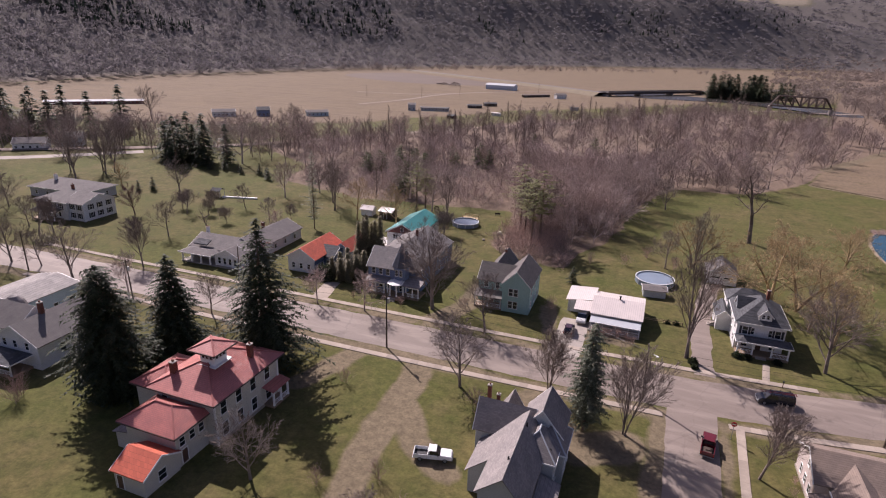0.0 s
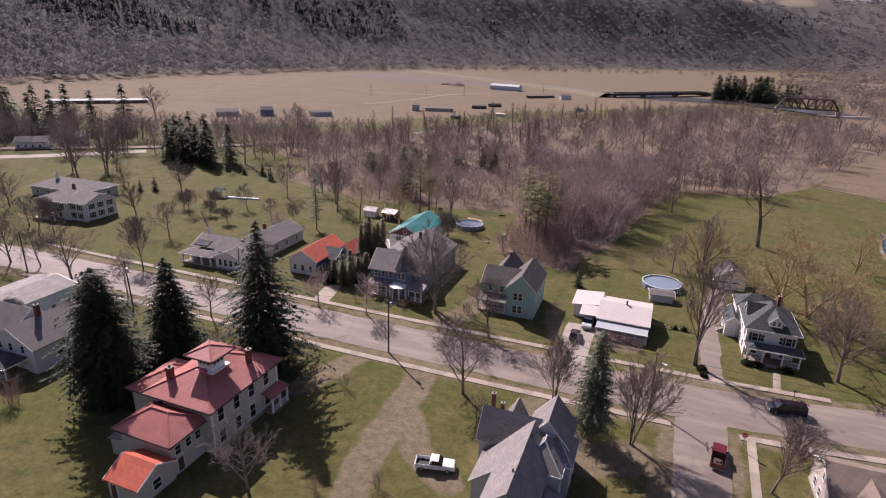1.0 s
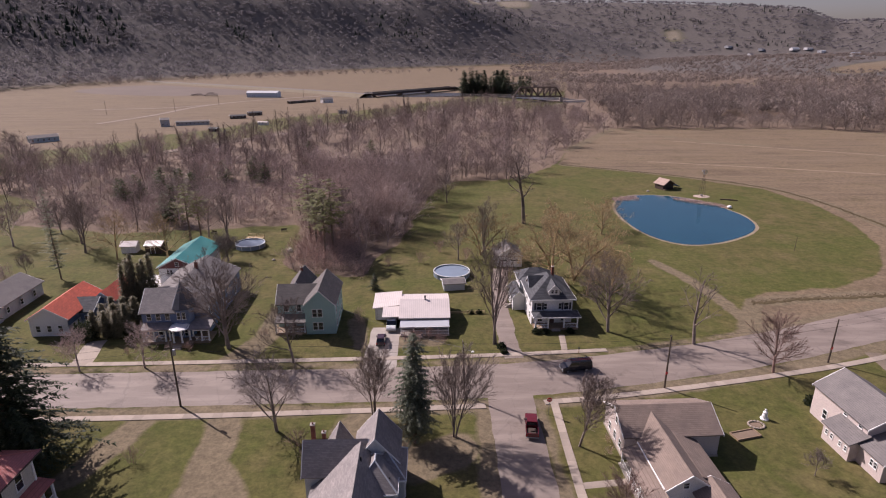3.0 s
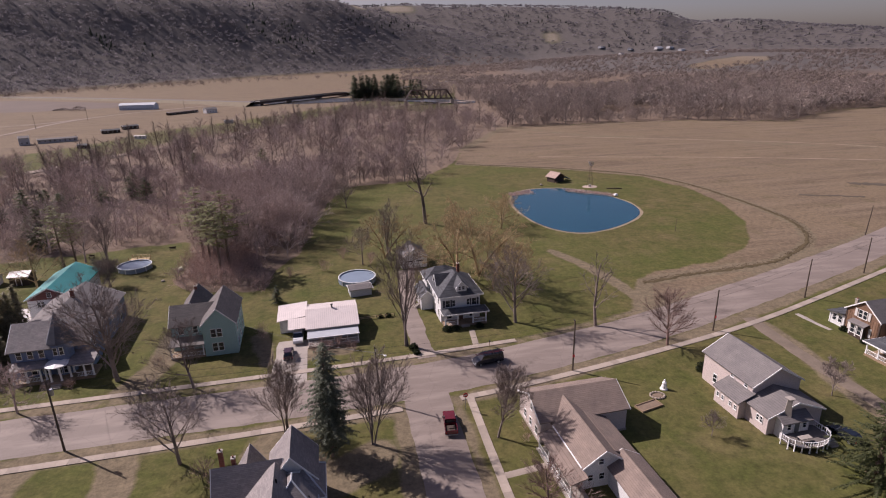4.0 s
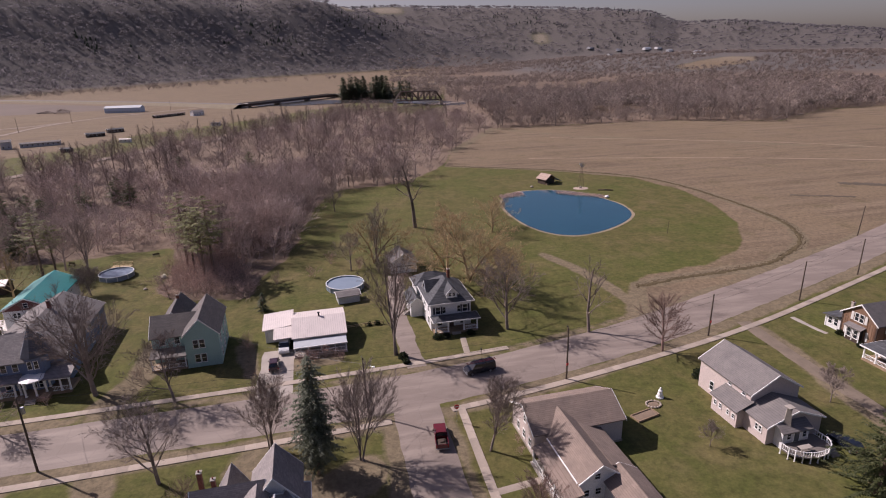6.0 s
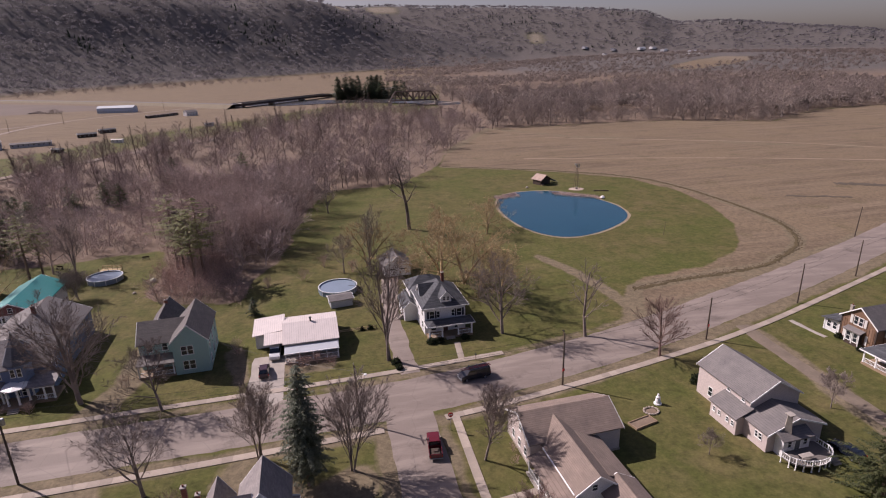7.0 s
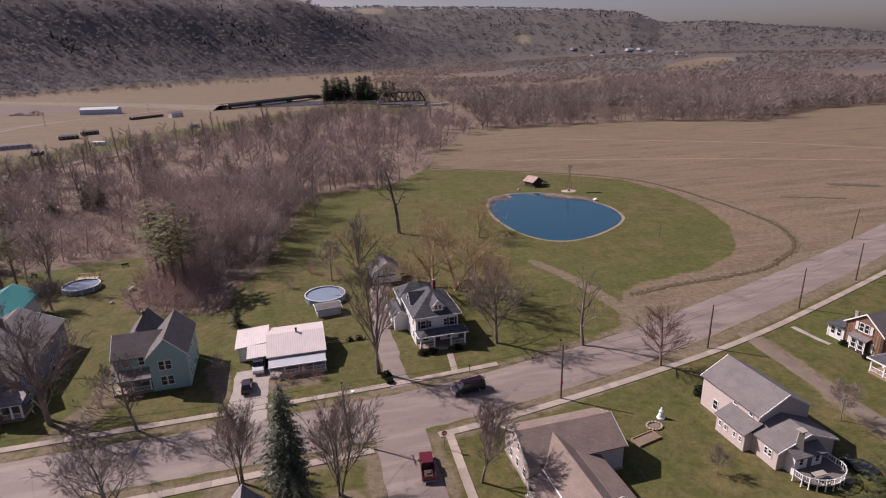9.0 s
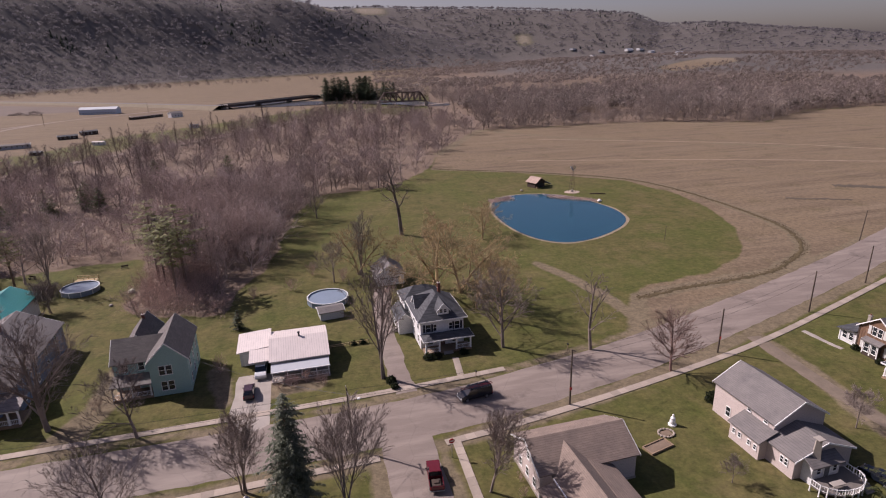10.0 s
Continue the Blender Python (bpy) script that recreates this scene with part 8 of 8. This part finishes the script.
def windmill(x, y, z):
    """Lattice wind pump with a ring of blades and a tail vane."""
    ob = thing("windmill", x, y, 0, 0, "small steel farm wind pump on a lattice tower", "windmill")
    for sx in (-1, 1):
        for sy in (-1, 1):
            b = bmesh.new()
            tube(b, [(1.0 * sx, 1.0 * sy, 0), (0.12 * sx, 0.12 * sy, z - 0.6)], [0.06, 0.04], 5)
            part("leg", b, RUST, ob)
    for k in range(1, 6):
        f = k / 6
        w = 1.0 - 0.88 * f
        zz = (z - 0.6) * f
        for a, c in (((-w, -w), (w, -w)), ((w, -w), (w, w)), ((w, w), (-w, w)), ((-w, w), (-w, -w))):
            b = bmesh.new()
            tube(b, [(*a, zz), (*c, zz)], [0.03, 0.03], 4)
            part("girt", b, RUST, ob)
    hub = bmesh.new()
    tube(hub, [(0, -0.5, z - 0.4), (0, 1.6, z - 0.4)], [0.09, 0.05], 6)
    hb = part("hub", hub, RUST, ob)
    for k in range(12):
        b = bmesh.new()
        slab(b, [(0.25, -0.52, 0.03), (1.05, -0.52, 0.14), (1.05, -0.47, -0.14), (0.25, -0.47, -0.03)], 0.02)
        bmesh.ops.transform(b, verts=b.verts, matrix=Matrix.Translation((0, 0, z - 0.4)) @ Matrix.Rotation(2 * math.pi * k / 12, 4, "Y"))
        part("blade", b, STEEL, hb)
    part("tail_vane", boxes((-0.02, 0.02, 1.4, 2.4, z - 0.75, z - 0.05)), STEEL, ob)
    part("pump_base", boxes((-0.4, 0.4, -0.4, 0.4, 0, 0.9), bevel=0.05), CONCRETE_OLD, ob)


windmill(105.4, 221.4, 10.2)
sheet("gravel_pad", blob([(101.9, 221.4), (105.4, 218.6), (108.9, 221.4), (105.4, 224.2)], 0.6), 0.06, plain("pale_gravel", (0.42, 0.33, 0.27), 0.95, 0.25, 3, 0.4), "pale gravel pad under the wind pump", "gravel", drop=0.04)
b = bmesh.new()
tube(b, [(0, 0, -0.1), (0, 0, 4.2)], [0.08, 0.06], 8)
tagged(part("marker_post", b, POLE_WOOD, None, "", pose(103.6, 155.7, 0, 0, 2, 0)), "lone wooden post standing on the pond lawn", "post")
rng = np.random.RandomState(3)
for cx, cy, w, n in ((74, 217.5, 6, 420), (100.0, 211.0, 9, 620)):
    rows = []
    for _ in range(n):
        f = rng.uniform(-1, 1)
        x, y = cx + f * w * 0.8, cy + rng.normal(0, 1.3) + (-0.85 if cx > 90 else 0.35) * f * w * 0.8
        rows.append((x, y, 0.05, x + rng.normal(0, 0.9), y + rng.normal(0, 0.9), rng.uniform(0.4, 1.1), 0.11, 0.02, 1.0))
    tagged(new("reeds", tube_mesh("reeds", ((rows, 3),), plain("dry_reeds", (0.52, 0.39, 0.33), 0.9, 0.3), False)), "dry pinkish reeds at the edge of the pond", "reeds", kind="stuff")

# furrow of dark earth round the pond lawn
c, nrm = bend(DITCH, 0.8)
rows = []
for k in range(len(c)):
    for _ in range(6):
        p = c[k] + nrm[k] * (rng.normal(0, 0.5) + 0.6 * math.sin(k * 0.047) + 0.4 * math.sin(k * 0.21)) + rng.normal(0, 0.4, 2)
        q = p + rng.normal(0, 0.14, 2)
        rows.append((*p, 0.0, *q, rng.uniform(0.08, 0.22), rng.uniform(0.06, 0.2), 0.03, 1.0))
tagged(new("clods", tube_mesh("clods", ((rows, 5),), plain("dark_clods", (0.10, 0.074, 0.045), 0.95, 0.35, spec=0.1), False)), "dark earth clods along a ploughed furrow", "earth", kind="stuff")
strip("furrow", DITCH, 0.55, 0.55, 0.09, plain("furrow_earth", (0.105, 0.082, 0.045), 0.95, 0.4, 1.8, 0.3, spec=0.1), "dark earth furrow round the pond lawn", "furrow", 0.4, 0.0, 0.6)
rows = []
for _ in range(420):
    x, y = rng.uniform(-322, -280), 0.0
    y = 784 - 0.5 * (x + 320) + rng.normal(0, 2.2)
    hgt = 2.2 * (0.5 + 0.5 * math.sin(x * 0.3)) + (3.0 if x > -296 else 0.8)
    z = rng.uniform(0, hgt)
    q = rng.normal(0, 1.6, 3)
    rows.append((x, y, max(0.1, z), x + q[0], y + q[1], max(0.1, z + 0.5 * q[2]), 0.16, 0.05, 1.0))
tagged(new("brush_pile", tube_mesh("brush_pile", ((rows, 4),), BARK_DARK, False)), "long heap of cut brush in the far field", "brush pile", kind="stuff")


# ---- river, bridges ----
RIVERBED = [(-120, 800), (-40, 730), (20, 748), (70, 735), (120, 690), (150, 640), (175, 665), (150, 720), (110, 775), (30, 800), (-60, 860)]
sheet("river", blob(RIVERBED), 0.3, plain("river_water", (0.06, 0.056, 0.05), 0.22, 0.2, 0.4, 0.05, bump=0.05), "quiet river reach between the two bridges", "river")


def road_bridge(p, q, z):
    a, b = Vector((*p, z)), Vector((*q, z))
    d = b - a
    ob = thing("road_bridge", a.x, a.y, 0, math.degrees(math.atan2(d.y, d.x)), "long low road bridge with dark girders on piers", "bridge")
    n = d.length
    part("deck", boxes((0, n, -5.5, 5.5, z, z + 0.5)), CONCRETE_OLD, ob)
    for y in (-4.6, -1.5, 1.5, 4.6):
        part("girder", boxes((0, n, y - 0.25, y + 0.25, z - 2.4, z)), RUST, ob)
    for y in (-5.4, 5.2):
        part("parapet", boxes((0, n, y, y + 0.2, z + 0.5, z + 1.4)), CONCRETE, ob)
    for f in (0.0, 0.33, 0.67, 1.0):
        part("pier", boxes((n * f - 1.2, n * f + 1.2, -5.0, 5.0, -1, z - 2.4), bevel=0.2), CONCRETE_OLD, ob)


road_bridge((-82, 735), (24, 860), 4.6)


def truss_bridge(p, q, z, tall):
    a, b = Vector((*p, 0)), Vector((*q, 0))
    d = b - a
    ob = thing("railway_bridge", a.x, a.y, 0, math.degrees(math.atan2(d.y, d.x)), "rusty dark steel truss railway bridge", "bridge")
    n, w, m = d.length, 3.2, 8
    part("deck", boxes((0, n, -w, w, z - 0.6, z)), RUST, ob)

    def bar(u, v, r=0.55):
        t = bmesh.new()
        tube(t, [u, v], [r, r], 4)
        part("truss_bar", t, RUST, ob)
    for s in (-w, w):
        bar((n / m, s, z + tall), (n - n / m, s, z + tall))
        bar((0, s, z), (n, s, z))
        bar((0, s, z), (n / m, s, z + tall))
        bar((n, s, z), (n - n / m, s, z + tall))
        for k in range(1, m):
            bar((n * k / m, s, z), (n * k / m, s, z + tall), 0.42)
            if k < m - 1:
                u, v = (k, k + 1) if k < m / 2 else (k + 1, k)
                bar((n * u / m, s, z + tall), (n * v / m, s, z), 0.42)
    for k in range(1, m):
        bar((n * k / m, -w, z + tall), (n * k / m, w, z + tall), 0.25)
    for f in (0, 1):
        part("abutment", boxes((n * f - 1.5, n * f + 1.5, -4, 4, -1, z - 0.6), bevel=0.2), STONE, ob)


truss_bridge((87, 666), (140, 664), 6.0, 9.5)


# small things on the back lawns
def boulder(x, y, r, label, material):
    b = bmesh.new()
    bmesh.ops.create_icosphere(b, subdivisions=2, radius=r)
    for v in b.verts:
        v.co *= 1 + 0.16 * math.sin(5 * v.co.x + 3 * v.co.y) + 0.1 * math.sin(7 * v.co.z + 2)
        v.co.z = v.co.z * 0.7 + r * 0.5
    return tagged(part("boulder", b, material, None, "", pose(x, y, 0)), label, "boulder")


boulder(-41.4, 158.0, 0.85, "pale lichen-covered boulder on the lawn", plain("pale_boulder", (0.48, 0.46, 0.36), 0.9, 0.25))
boulder(107.9, 203.5, 0.8, "white stone at the edge of the pond", WHITE)
boulder(87.0, 229.5, 0.6, "pale stone beside the pond path", STONE)
lg = bmesh.new()
tube(lg, [(-3.0, 0, 0.25), (0.4, 0.15, 0.3), (3.0, 0, 0.28)], [0.22, 0.2, 0.16], 8)
tagged(part("fallen_log", lg, POLE_WOOD, None, "", pose(113, 214.5, 0, 0, 0, -20)), "weathered log lying on the pond lawn", "log")
boulder(-44.2, 150.5, 0.45, "small pale stone beside the brush", STONE)
for x, y, rz in ((-48.0, 177.6, 12), (-69.8, 175.7, -20)):
    ob = thing("garden_bench", x, y, 0, rz, "weathered dark wooden bench at the edge of the woods", "bench", "garden benches")
    part("seat", boxes((-0.9, 0.9, -0.24, 0.24, 0.42, 0.48)), DARK_WOOD, ob)
    part("backrest", boxes((-0.9, 0.9, 0.24, 0.30, 0.55, 0.95)), DARK_WOOD, ob)
    for px in (-0.8, 0.8):
        part("leg", boxes((px - 0.05, px + 0.05, -0.22, 0.30, 0, 0.42)), DARK_WOOD, ob)
# wet hollows and wheel tracks in the stubble field
sheet("ploughed_field", blob([(-500, 1050), (-380, 955), (-262, 868), (-236, 800), (-290, 784), (-370, 765), (-560, 870)], 0, 2), 0.12, plain("ploughed_soil", (0.115, 0.082, 0.06), 0.95, 0.25, 0.8, 0.02), "brown ploughed field between lane and highway", "field", drop=0.08)
WET = plain("wet_earth", (0.085, 0.065, 0.042), 0.9, 0.35, 2.0, 0.2)
STRAW = plain("trodden_straw", (0.265, 0.195, 0.13), 0.95, 0.25, 2.0, 0.2)
strip("hollow", [(207, 197), (212, 194.4), (217, 192), (223, 187.5)], 2.6, 2.4, 0.10, WET, "dark wet hollow in the stubble field", "field", 1.3, step=1.0)
strip("hollow", [(174, 186), (180, 182.4), (186, 181), (194, 176.5)], 0.9, 0.9, 0.10, WET, "dark wet furrow in the stubble field", "field", 0.7, step=1.0)
strip("track", [(150, 366), (216.8, 327.5), (275, 291.5), (305.5, 255.5), (345, 228)], 0.9, 0.9, 0.10, STRAW, "pale trodden track across the stubble field", "track", 0.4)
strip("track", [(110, 296), (180.7, 272.2), (230, 252), (274.5, 229), (320, 214)], 0.8, 0.8, 0.11, STRAW, "pale trodden track across the stubble field", "track", 0.4)
strip("track", [(95.1, 96.4), (95.4, 92), (95.9, 88.4)], 0.6, 0.6, 0.05, CONCRETE_OLD, "old concrete path to the log house", "path", 0.1)

ps = thing("picnic_shelter", -147.0, 154.0, 0, 12, "small open garden shelter with a dark roof", "shelter")
bm = bmesh.new()
for sg in (-1, 1):
    slab(bm, [(-1.9, 0, 3.3), (1.9, 0, 3.3), (1.9, sg * 1.9, 2.4), (-1.9, sg * 1.9, 2.4)], 0.1)
part("roof", bm, DARK_ROOF, ps)
for px in (-1.6, 1.6):
    for py in (-1.6, 1.6):
        part("post", boxes((px - 0.08, px + 0.08, py - 0.08, py + 0.08, 0, 2.5)), TRIM, ps)
part("table", boxes((-0.8, 0.8, -0.4, 0.4, 0.7, 0.76), (-0.7, -0.6, -0.3, 0.3, 0, 0.7), (0.6, 0.7, -0.3, 0.3, 0, 0.7)), WOOD, ps)
# plain white block stands in for an unidentified long white shape
tagged(part("low_wall", boxes((-6.5, 6.5, -0.4, 0.4, 0, 0.55), bevel=0.05), WHITE, None, "", pose(-138.5, 155.5, 0, 0, 0, 16)), "long low white strip across the lawn", "garden wall")


fe = thing("low_fence", 4.0, 115.2, 0, 3, "low fence of weathered pale rails beside the lawn", "fence")
for k in range(5):
    part("post", boxes((1.9 * k - 0.07, 1.9 * k + 0.07, -0.07, 0.07, -0.05, 0.85), bevel=0.02), WOOD, fe)
for k in range(4):
    for z in (0.3, 0.62):
        part("rail", boxes((1.9 * k + 0.07, 1.9 * k + 1.83, -0.035, 0.035, z, z + 0.12)), NEW_WOOD, fe)


# ---- pavement slabs, last ----
pavement([(-135, 76.6), (-85, 77.4), (-44, 78.2), (-15.6, 79.3), (8.2, 80.6)], 1.35, "line of pale concrete slabs along the street")
pavement([(19.5, 81.6), (29, 82.7), (53.5, 87.3), (83, 94.2), (112, 104.5), (142, 115.5)], 1.35, "line of pale concrete slabs along the street")
pavement([(-150, 93.2), (-101, 94.2), (-54.5, 94.9), (8.6, 96.7), (33, 98.8)], 1.35, "line of pale concrete slabs before the houses")
pavement([(20.3, 80.8), (19.9, 62), (19.8, 36)], 1.25, "concrete slabs beside the side street")
